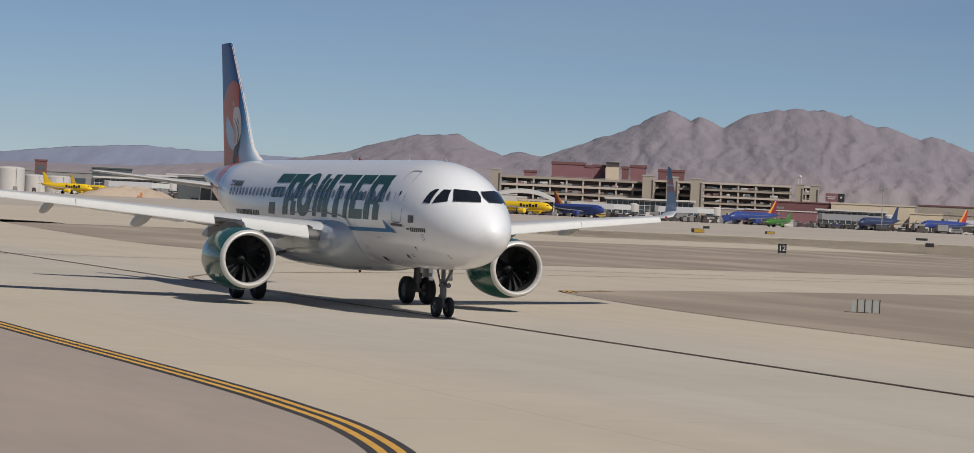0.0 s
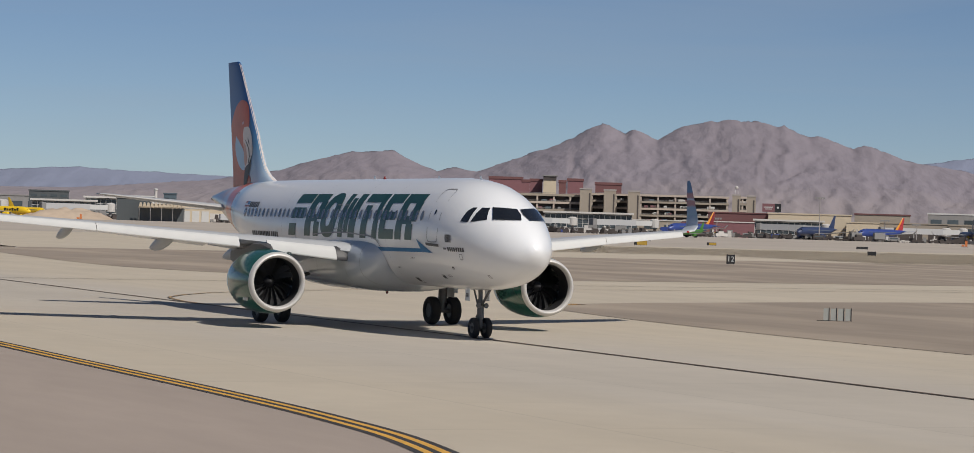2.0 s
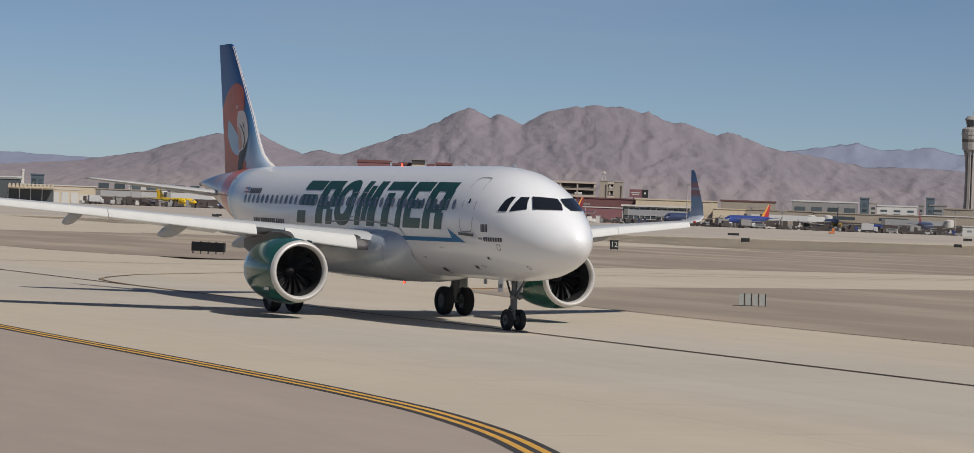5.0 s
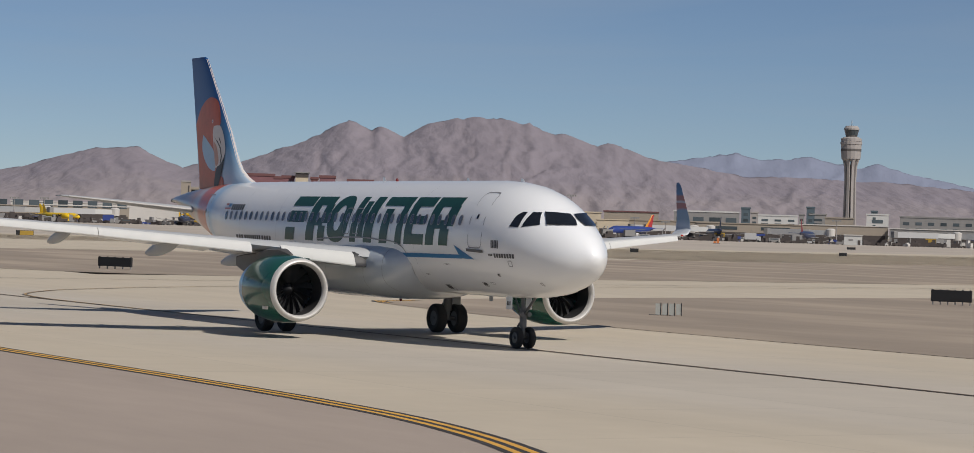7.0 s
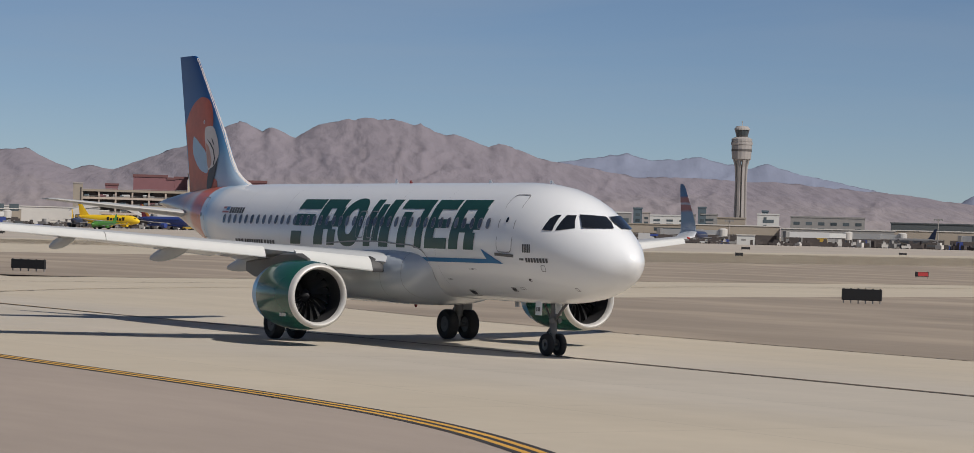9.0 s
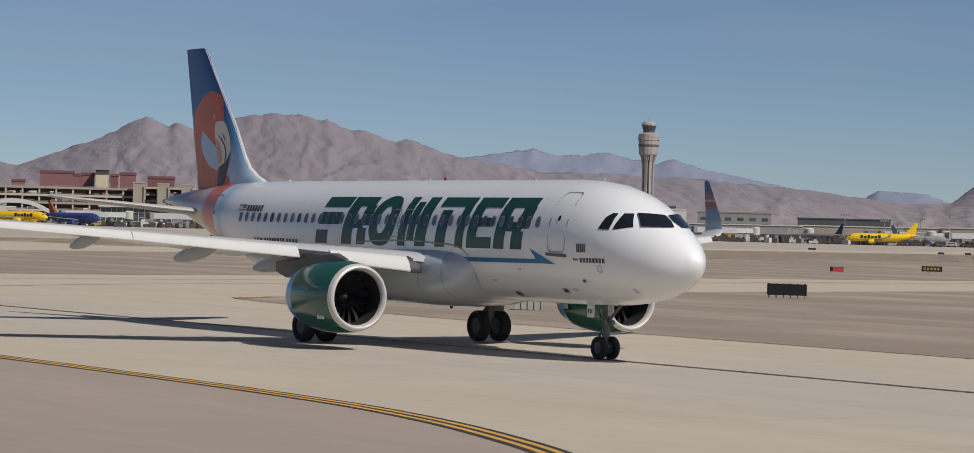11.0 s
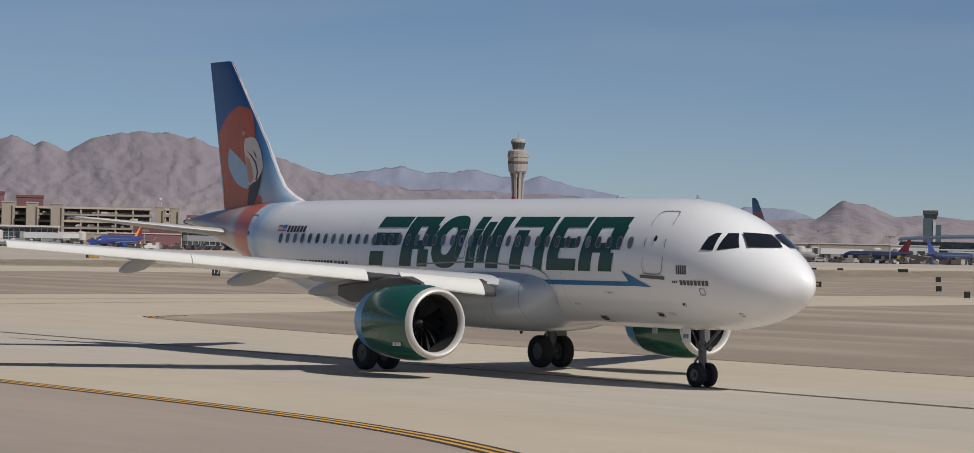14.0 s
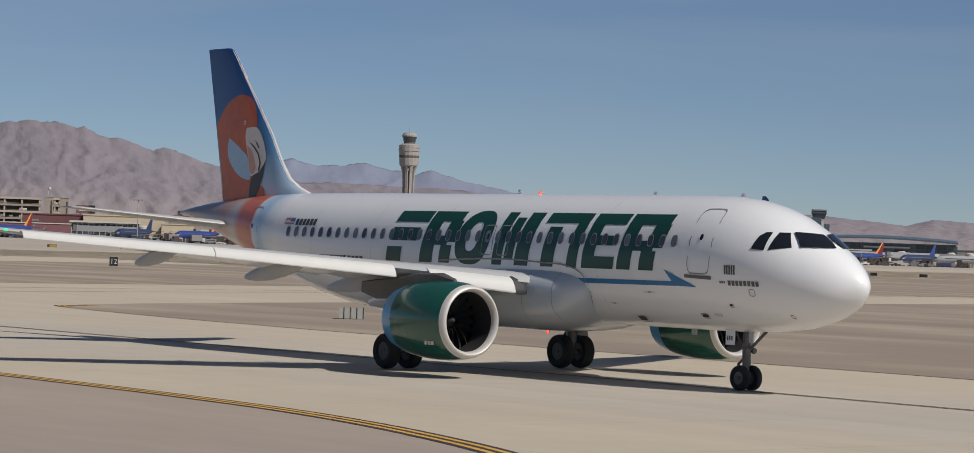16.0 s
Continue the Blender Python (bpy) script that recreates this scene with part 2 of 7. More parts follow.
M = {
    "concrete": slab_mat("concrete", (0.508, 0.449, 0.360)),
    "shoulder": mat("shoulder asphalt", (0.345, 0.283, 0.235), 0.9, grain=0.10, size=1.2, large=0.22, bump=0.15, stretch=(0.25, 1, 1)),
    "infield": blotch_mat("dusty infield asphalt", (0.285, 0.232, 0.180), (0.395, 0.322, 0.245)),
    "duct": mat("grey inlet liner", (0.032, 0.032, 0.034), 0.5, grain=0.1),
    # pylon metal, darkened to hold the shadow below the wing
    "pylon": mat("pylon metal with underwing shade", (0.11, 0.105, 0.10), 0.5, 0.2, grain=0.2, size=4),
    "smallprint": mat("grey lettering film", (0.10, 0.10, 0.105), 0.5, grain=0.1),
    "dirt": mat("desert dirt", (0.30, 0.245, 0.20), 0.95, grain=0.12, size=0.5, large=0.2, bump=0.2),
    "ramp": mat("apron concrete", (0.43, 0.375, 0.315), 0.9, grain=0.08, size=0.25, large=0.2),
    "yellow": mat("yellow paint", (0.66, 0.36, 0.06), 0.7, grain=0.25, size=2.0, large=0.15),
    "black": mat("black paint", (0.045, 0.040, 0.038), 0.8, grain=0.3, size=2.0, large=0.2),
    "line": mat("worn line paint", (0.13, 0.085, 0.055), 0.85, grain=0.35, size=1.0, large=0.3),
    "fadedblack": mat("worn black paint", (0.115, 0.095, 0.08), 0.85, grain=0.35, size=1.0, large=0.3),
    "fadedyellow": mat("worn yellow paint", (0.40, 0.26, 0.12), 0.8, grain=0.35, size=1.0, large=0.3),
    "white": mat("white aircraft paint", (0.79, 0.80, 0.81), 0.34, grain=0.02, size=3.0, large=0.03, coat=0.6),
    "green": mat("dark green paint", (0.010, 0.085, 0.058), 0.25, grain=0.06, coat=0.5),
    "title": mat("green lettering film", (0.008, 0.060, 0.045), 0.35, grain=0.05),
    "blue": mat("sky blue paint", (0.05, 0.26, 0.52), 0.3, grain=0.05, coat=0.3),
    "arrow": mat("mid blue paint", (0.03, 0.17, 0.36), 0.35, grain=0.05),
    "orange": mat("flamingo orange paint", (0.50, 0.105, 0.045), 0.4, grain=0.25, size=3.0, large=0.3),
    "blush": mat("pink orange blush paint", (0.55, 0.30, 0.22), 0.4, grain=0.2, size=3.0, large=0.2),
    "cream": mat("off white feather paint", (0.68, 0.62, 0.58), 0.4, grain=0.1),
    "paleblue": mat("pale blue paint", (0.34, 0.50, 0.66), 0.4, grain=0.1, large=0.1),
    "ink": mat("dark lettering", (0.05, 0.05, 0.055), 0.5, grain=0.1),
    "seam": mat("panel seam", (0.26, 0.26, 0.27), 0.6),
    "metal": mat("bare lip metal", (0.56, 0.545, 0.52), 0.5, 0.25, grain=0.06, size=6),
    "steel": mat("gear steel", (0.13, 0.13, 0.13), 0.5, 0.3, grain=0.15, size=9),
    "slat": mat("pale grey wing edge paint", (0.62, 0.62, 0.60), 0.45, grain=0.05, size=2, large=0.05),
    "hub": mat("dark wheel hub", (0.07, 0.07, 0.072), 0.5, grain=0.2, size=9),
    "fairing": mat("pale grey fairing paint", (0.54, 0.575, 0.61), 0.2, grain=0.03, size=3, large=0.04, coat=0.3),
    "grey": mat("grey wing paint", (0.42, 0.43, 0.44), 0.4, grain=0.06, size=3, large=0.08),
    "dark": mat("dark duct", (0.035, 0.035, 0.038), 0.5, grain=0.1),
    "blade": mat("titanium fan blade", (0.13, 0.13, 0.135), 0.4, 0.4, grain=0.1),
    "rubber": mat("tyre rubber", (0.022, 0.022, 0.023), 0.85, grain=0.2, size=12),
    "glass": mat("cockpit glass", (0.012, 0.014, 0.018), 0.06, grain=0.02, coat=0.6),
    "cabin": mat("cabin pane", (0.10, 0.115, 0.14), 0.15, grain=0.1, coat=0.4, per_piece=0.6),
    "flagred": mat("faded red film", (0.36, 0.13, 0.13), 0.4, grain=0.15, size=9),
    "red": mat("dark red lens", (0.16, 0.02, 0.02), 0.2),
    # brown rock with some lilac haze put into its colour
    "rock": mat("haze tinted mountain rock", (0.232, 0.205, 0.230), 0.95, grain=0.15, size=0.05, large=0.12, bump=0.35),
    # blue of the distance haze is mixed into this rock colour
    "hazerock": mat("haze tinted distant rock", (0.205, 0.228, 0.305), 0.95, grain=0.15, size=0.02, large=0.12, bump=0.3),
}


for key in ("rock", "hazerock"):
    for nd in M[key].node_tree.nodes:
        if nd.type == "BUMP":
            nd.inputs["Distance"].default_value = 14.0
        if nd.type == "TEX_NOISE":
            nd.inputs["Detail"].default_value = 9
        if nd.type == "MAPPING":
            nd.vector_type = "TEXTURE"
            nd.inputs["Rotation"].default_value = (0, 0, radians(60))
            nd.inputs["Scale"].default_value = (1, 6.5, 1)
sandy_foot(M["rock"], (0.310, 0.268, 0.262, 1), 6.0, 78.0)


def glowing(name, color, strength):
    m = mat(name, color, 0.2)
    b = m.node_tree.nodes["Principled BSDF"]
    b.inputs["Emission Color"].default_value, b.inputs["Emission Strength"].default_value = color, strength
    return m


M["flash"] = glowing("lit beacon lens", (1.0, 0.035, 0.02, 1), 7.0)
M["navgreen"] = glowing("lit green lens", (0.05, 0.9, 0.45, 1), 0.9)
M["navred"] = glowing("lit red lens", (0.5, 0.04, 0.03, 1), 0.1)


# ---------------------------------------------------------------- mesh tools
def obj(name, bm, material, parent=None, label="", smooth=False):
    me = bpy.data.meshes.new(name)
    bmesh.ops.recalc_face_normals(bm, faces=bm.faces[:])
    bm.to_mesh(me)
    bm.free()
    for m in material if isinstance(material, (list, tuple)) else (material,):
        me.materials.append(m)
    if smooth:
        me.shade_smooth()
    ob = new(name, me)
    if parent:
        ob.parent = parent
    if label:
        ob["label"] = label
    return ob


def part(name, bm, material, parent, label="", smooth=True, angle=40):
    ob = obj(name, bm, material, parent, label)
    if smooth:
        ob.data.shade_smooth()
        ob.data.set_sharp_from_angle(angle=radians(angle))
    return ob


def loft(rings, closed=True, caps=True, bm=None):
    """Skin between rings of points."""
    bm = bm or bmesh.new()
    vs = [[bm.verts.new(p) for p in r] for r in rings]
    k = len(vs[0])
    for a, b in zip(vs, vs[1:]):
        for i in range(k if closed else k - 1):
            j = (i + 1) % k
            try:
                bm.faces.new((a[i], a[j], b[j], b[i]))
            except ValueError:
                pass
    if caps and closed:
        for r in (vs[0], vs[-1]):
            try:
                bm.faces.new(r)
            except ValueError:
                pass
    return bm


def spin(profile, n=40, axis="x", at=(0, 0, 0), closed=False, bm=None, caps=True):
    """Turned body: profile of (along, radius)."""
    rings = []
    for a, r in profile:
        ring = []
        for i in range(n):
            u, v = r * math.cos(2 * math.pi * i / n), r * math.sin(2 * math.pi * i / n)
            p = {"x": (a, u, v), "y": (u, a, v), "z": (u, v, a)}[axis]
            ring.append((p[0] + at[0], p[1] + at[1], p[2] + at[2]))
        rings.append(ring)
    if closed:
        rings.append(rings[0])
        bm = loft(rings, caps=False, bm=bm)
        bmesh.ops.remove_doubles(bm, verts=bm.verts[:], dist=1e-5)
        return bm
    return loft(rings, caps=caps, bm=bm)


def box(lo, hi, bevel=0.0, bm=None):
    bm = bm or bmesh.new()
    r = bmesh.ops.create_cube(bm, size=1)
    s = [b - a for a, b in zip(lo, hi)]
    c = [(a + b) / 2 for a, b in zip(lo, hi)]
    bmesh.ops.transform(bm, matrix=Matrix.Translation(c) @ Matrix.Diagonal((*s, 1)), verts=r["verts"])
    if bevel:
        ed = list({e for v in r["verts"] for e in v.link_edges})
        bmesh.ops.bevel(bm, geom=ed, offset=bevel, segments=2, affect="EDGES", profile=0.5)
    return bm


def rod(a, b, r, n=12, r2=None, bm=None):
    """Round bar from a to b."""
    a, b = Vector(a), Vector(b)
    w = (b - a).normalized()
    u = w.orthogonal().normalized()
    v = w.cross(u)
    ring = lambda c, q: [c + (u * math.cos(2 * math.pi * i / n) + v * math.sin(2 * math.pi * i / n)) * q for i in range(n)]
    return loft([ring(a, r), ring(b, r if r2 is None else r2)], bm=bm)


def sheet(pts, z=0.0, bm=None):
    bm = bm or bmesh.new()
    bm.faces.new([bm.verts.new((x, y, z)) for x, y in pts])
    return bm


def ribbon(line, off, width, z):
    """A painted band along a line, off metres to its left."""
    bm = bmesh.new()
    pts = [Vector((*p, 0)) for p in line]
    prev = None
    for i, p in enumerate(pts):
        d = (pts[min(i + 1, len(pts) - 1)] - pts[max(i - 1, 0)]).normalized()
        nrm = Vector((-d.y, d.x, 0))
        q = [bm.verts.new(p + nrm * (off + s * width / 2) + Vector((0, 0, z + lie(p.x, p.y)))) for s in (-1, 1)]
        if prev:
            bm.faces.new((prev[0], prev[1], q[1], q[0]))
        prev = q
    return bm


def interp(x, table, k=1):
    for a, b in zip(table, table[1:]):
        if x <= b[0]:
            f = 0 if b[0] == a[0] else max(0, (x - a[0]) / (b[0] - a[0]))
            return a[k] + (b[k] - a[k]) * f
    return table[-1][k]


def smooth_line(pts, steps=8):
    """Points along a smooth curve through pts."""
    out = []
    for i in range(len(pts) - 1):
        p0, p1, p2, p3 = (Vector(pts[max(0, min(len(pts) - 1, i + k))]) for k in (-1, 0, 1, 2))
        for s in range(steps):
            t = s / steps
            out.append(tuple(0.5 * ((2 * p1) + (p2 - p0) * t + (2 * p0 - 5 * p1 + 4 * p2 - p3) * t * t + (3 * p1 - p0 - 3 * p2 + p3) * t ** 3)))
    return out + [tuple(pts[-1])]


# ---------------------------------------------------------------- ground and pavement
def lie(x, y):
    """Height of the airfield, which rises a little towards the terminals."""
    f = min(max((math.hypot(x - 60, y + 30) - 330) / 770, 0.0), 1.0)
    return 3.0 * f * f * (3 - 2 * f)


LINES_X = [-5000, -4000, -3000, -2400, -2000, -1700] + list(range(-1500, -700, 100)) + list(range(-700, 320, 40)) + [400, 800, 1500, 2500]
LINES_Y = [-2500, -1500, -900, -600] + list(range(-400, 1000, 40)) + list(range(1000, 1700, 100)) + [2000, 2500, 3500, 5000]


def drape(bm):
    """Cut a flat sheet along the ground's own lines and lay it on the ground."""
    bmesh.ops.triangulate(bm, faces=bm.faces[:])
    for axis, lines in ((0, LINES_X), (1, LINES_Y)):
        for c in lines:
            co, no = [0, 0, 0], [0, 0, 0]
            co[axis], no[axis] = c, 1
            bmesh.ops.bisect_plane(bm, geom=bm.verts[:] + bm.edges[:] + bm.faces[:], plane_co=co, plane_no=no)
    bmesh.ops.triangulate(bm, faces=[f for f in bm.faces if len(f.verts) > 4])
    for v in bm.verts:
        v.co.z += lie(v.co.x, v.co.y)
    return bm


def face_up(me):
    bm = bmesh.new()
    bm.from_mesh(me)
    bmesh.ops.reverse_faces(bm, faces=[f for f in bm.faces if f.normal.z < 0])
    bm.to_mesh(me)
    bm.free()


def ground_grid(z):
    bm = bmesh.new()
    vs = [[bm.verts.new((x, y, z + lie(x, y))) for y in LINES_Y] for x in LINES_X]
    for a, b in zip(vs, vs[1:]):
        for j in range(len(a) - 1):
            bm.faces.new((a[j], b[j], b[j + 1], a[j + 1]))
    return bm

def structure(ob, label, category):
    if ob.data and len(ob.data.polygons) and max(abs(p.normal.z) for p in ob.data.polygons) > 0.99 and category != "mountains":
        face_up(ob.data)
    return tagged(ob, label, category, kind="structure")


structure(obj("ground", ground_grid(-0.12), M["dirt"]),
          "flat dry desert airfield ground reaching the horizon", "ground")
structure(obj("apron", drape(sheet([(-1150, -900), (-470, -900), (-400, 120), (-330, 420), (-330, 1500), (-1900, 3500), (-2900, 1500)], -0.045)), M["ramp"]),
          "wide grey concrete apron before the terminals", "apron")
structure(obj("runway", drape(sheet([(-520, -900), (-225, -900), (-235, 20), (-270, 260), (-420, 1500), (-640, 1500), (-470, 300)], -0.03)), M["concrete"]),
          "pale concrete runway with worn tyre marks", "runway")
structure(obj("taxiway", drape(sheet([(-460, -260), (400, -260), (400, 26), (-20, 26), (-60, 90), (-120, 290), (-330, 1000), (-420, 1000), (-160, 230), (-95, 27), (-230, 33), (-460, 60)], -0.015)), M["concrete"]),
          "pale worn concrete taxiway", "taxiway")

NEAR_EDGE = [(-400 + 20 * i, -20.2) for i in range(21)] + smooth_line([(20, -20.36), (32, -20.36), (39, -20.46), (43, -20.64), (47.4, -21.0), (52, -21.84), (56, -22.95), (60, -24.35), (68, -27.7), (78, -34), (88, -44), (96, -57), (101, -73), (103, -91), (103, -140)], 4)
ISLAND = smooth_line([(400, 15.9), (200, 15.8), (60, 15.6), (20, 15.6), (0, 15.9), (-15, 17.0), (-26, 18.6), (-33, 20.0), (-36.4, 21.0), (-37.4, 21.8), (-38.0, 23.2), (-41, 27), (-46, 36), (-56, 60), (-72, 110), (-90, 170), (-130, 300), (-200, 530)], 5)
ISLAND_FAR = smooth_line([(-212, 600), (-140, 290), (-124, 160), (-112, 90), (-100, 50), (-97, 38), (-101, 29), (-112, 24), (-130, 22.5), (-170, 26), (-215, 31), (-229, 33), (-236, 36), (-242, 50), (-262, 110), (-285, 200), (-330, 420), (-360, 600)], 5)
structure(obj("shoulder", drape(sheet([(-400, -190)] + NEAR_EDGE + [(103, -190)], 0.0)), M["shoulder"]), "brown grey asphalt shoulder inside a taxiway bend", "shoulder")
structure(obj("infield", drape(sheet(ISLAND + [(400, 530)], 0.0)), M["infield"]), "brown grey paved infield island between taxiways", "infield")
structure(obj("infield", drape(sheet(ISLAND_FAR, 0.0)), M["infield"]), "brown grey paved infield island beside the runway", "infield")


def edge_marking(line, side, name, z=0.008, w=0.17):
    e = new(name)
    structure(e, "double yellow taxiway edge line with black borders", "marking")
    for k, c in enumerate(("black", "yellow", "black", "yellow", "black")):
        face_up(obj("stripe", ribbon(line, side * (0.085 + k * w), w, z + 0.002 * (k % 2)), M[c], e).data)
    return e


edge_marking(NEAR_EDGE, 1, "edge_marking")
edge_marking([p for p in ISLAND if p[0] < -33 and p[1] < 25], -1, "edge_marking")


def centre_marking(line, name="centre_marking", z=0.006, inner="line"):
    e = structure(new(name), "worn yellow taxiway centre line with black borders", "marking")
    for off, w, c, dz in ((0, 0.24, "fadedblack", 0), (0, 0.12, inner, 0.003)):
        face_up(obj("stripe", ribbon(line, off, w, z + dz), M[c], e).data)
    return e


centre_marking([(-440 + 20 * i, 0) for i in range(42)])
centre_marking(smooth_line([(-230, 520), (-150, 270), (-110, 150), (-85, 75), (-70, 37), (-61, 20), (-51, 8.7), (-46, 4.9), (-41.5, 2.4), (-38, 1.1), (-32.5, 0.3), (-25, 0.05), (-15, 0.0)], 6), z=0.012, inner="fadedyellow")
centre_marking(smooth_line([(-105, 130), (-92, 80), (-80, 30), (-72, -20), (-66, -70), (-62, -200)], 6), z=0.016)


# ---------------------------------------------------------------- mountains
def range_of_hills(name, ridge, dist, depth, material, label, rough=0.16, lo=30.0, hi=90.0, step=0.07, seed=0.0):
    """A rocky range: ridge gives (bearing in degrees, rise in degrees) from the airfield."""
    eye = Vector((99.0, -47.0, 0))
    bm = bmesh.new()
    rows, n = 96, int((hi - lo) / step)
    grid = []
    for i in range(n + 1):
        b = lo + step * i
        way = Vector((-math.sin(radians(b)), math.cos(radians(b)), 0))
        top = dist * math.tan(radians(interp(b, ridge))) + 4
        broad = dist * math.tan(radians(sum(interp(b + 0.22 * k, ridge) for k in range(-5, 6)) / 11)) + 4
        col = []
        for j in range(rows + 1):
            f = j / rows
            d = dist - depth * (1 - f)
            p = eye + way * d
            bend = 0.8 * noise.noise(Vector((b * 0.8, f * 2.4, seed + 3))) + 0.3 * noise.noise(Vector((b * 2.5, f * 5.0, seed + 5)))
            q = Vector((b * 0.95 + bend + f * 0.35, f * 2.2 + 0.6 * bend, seed))
            fineq = Vector((b * 4.2 + bend * 3 + f * 2.0, f * 9.0, seed + 9))
            gully = noise.ridged_multi_fractal(q, 0.9, 2.1, 6, 1.0, 2.0) * 0.5 - 0.5
            fine = (noise.ridged_multi_fractal(fineq, 0.8, 2.2, 4, 1.0, 2.0) * 0.5 - 0.5) * 0.30
            sharp = (noise.ridged_multi_fractal(fineq * 2.3, 0.7, 2.2, 3, 1.0, 2.0) * 0.5 - 0.5) * 0.10
            h = (broad + (top - broad) * f ** 5) * (f ** 1.35) + top * rough * (gully + fine + sharp) * 4 * f * (1.12 - f)
            if j == rows:
                h = top * (1 + 0.022 * noise.fractal(Vector((b * 3.0, seed, 0)), 0.6, 2.1, 6))
            col.append(bm.verts.new((p.x, p.y, max(h, -3.0 + f))))
        p = eye + way * (dist + 30)
        col.append(bm.verts.new((p.x, p.y, -5)))
        grid.append(col)
    for a, c in zip(grid, grid[1:]):
        for j in range(len(a) - 1):
            bm.faces.new((a[j], c[j], c[j + 1], a[j + 1]))
    return structure(obj(name, bm, material, smooth=True), label, "mountains")


range_of_hills("mountains", [(30, 0.6), (40.9, 0.9), (41.8, 0.95), (42.4, 0.8), (43.1, 0.88), (44.4, 0.98), (44.96, 0.93), (45.27, 1.06), (45.54, 1.18), (45.82, 1.22), (46.03, 1.27), (46.24, 1.16), (46.43, 1.01), (46.62, 0.86), (47.0, 0.85), (47.56, 0.83), (48.03, 0.89), (48.62, 0.95), (49.3, 1.05),
               (50.03, 1.12), (50.78, 1.17), (51.53, 1.23), (52.38, 1.30), (52.76, 1.27), (53.61, 1.32), (54.37, 1.35), (55.23, 1.32), (55.8, 1.42), (56.57, 1.55), (57.2, 1.64), (57.69, 1.81), (58.03, 1.94), (58.23, 1.95), (58.42, 1.89), (58.76, 2.01), (59.16, 2.14), (59.36, 2.11), (59.63, 2.21), (59.89, 2.35), (60.03, 2.31),
               (60.3, 2.40), (60.9, 2.43), (61.1, 2.44), (61.34, 2.38), (61.44, 2.42), (61.7, 2.34), (62.03, 2.28), (62.37, 2.08), (62.56, 1.96), (62.9, 2.12), (63.08, 2.20), (63.25, 2.09), (63.41, 2.16), (63.58, 2.25), (63.72, 2.30), (63.92, 2.23), (64.12, 2.10), (64.51, 1.90), (64.91, 1.73), (65.31, 1.60), (65.58, 1.49), (65.98, 1.34),
               (66.38, 1.19), (66.65, 1.23), (66.92, 1.27), (67.25, 1.19), (67.6, 1.31), (68.2, 1.59), (69.1, 1.54), (70.1, 1.26), (70.6, 1.10), (72, 0.85), (75, 0.6), (90, 0.4)],
               4300, 1500, M["rock"], "barren mauve brown desert mountains", 0.075)
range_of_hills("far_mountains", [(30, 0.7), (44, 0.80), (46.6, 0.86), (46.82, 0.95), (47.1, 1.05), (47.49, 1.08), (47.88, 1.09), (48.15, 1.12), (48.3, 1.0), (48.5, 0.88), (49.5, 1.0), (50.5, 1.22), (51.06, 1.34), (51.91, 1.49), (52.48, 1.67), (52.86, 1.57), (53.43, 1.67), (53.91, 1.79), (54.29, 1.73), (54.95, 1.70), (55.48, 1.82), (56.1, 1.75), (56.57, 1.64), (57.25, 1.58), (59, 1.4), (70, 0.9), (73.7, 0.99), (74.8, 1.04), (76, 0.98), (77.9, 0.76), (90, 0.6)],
               4850, 420, M["hazerock"], "far mountain ridge, pale blue grey from haze in its colour", 0.05, seed=7.3)


# ---------------------------------------------------------------- the airliner
NOSE = 5.07  # the nose tip lies this far before the nose wheels
BODY = [(0.17, 3.34, 3.32, 0.02), (0.20, 3.46, 3.20, 0.14), (0.27, 3.58, 3.06, 0.27), (0.45, 3.78, 2.84, 0.48), (0.75, 4.04, 2.58, 0.76), (1.2, 4.36, 2.34, 1.06), (1.8, 4.72, 2.14, 1.33), (2.4, 5.08, 1.99, 1.54), (3.0, 5.38, 1.91, 1.69), (3.6, 5.60, 1.85, 1.80), (4.4, 5.80, 1.81, 1.90), (5.4, 5.92, 1.79, 1.96), (6.5, 5.97, 1.78, 1.975), (23.5, 5.97, 1.80, 1.975), (25, 5.97, 1.95, 1.96), (27, 5.96, 2.30, 1.88), (29, 5.94, 2.80, 1.70), (31, 5.88, 3.38, 1.43), (33, 5.75, 3.98, 1.08), (35, 5.55, 4.58, 0.70), (36.5, 5.35, 4.98, 0.40), (37.4, 5.2, 5.06, 0.10)]


def half_width(d, z):
    t, b, h = (interp(d, BODY, k) for k in (1, 2, 3))
    q = 1 - ((z - (t + b) / 2) / max((t - b) / 2, 1e-6)) ** 2
    return h * math.sqrt(max(q, 0.0))


def on_side(d, z, side=-1, lift=0.012):
    return Vector((NOSE - d, side * (half_width(d, z) + lift), z))


def on_nose(y, z, lift=0.012):
    """The place on the nose with this y and z."""
    lo, hi = 0.0, 6.0
    for _ in range(40):
        mid = (lo + hi) / 2
        if half_width(mid, z) < abs(y) or not interp(mid, BODY, 2) < z < interp(mid, BODY, 1):
            lo = mid
        else:
            hi = mid
    return Vector((NOSE - hi + lift, y * (1 + lift), z + lift))


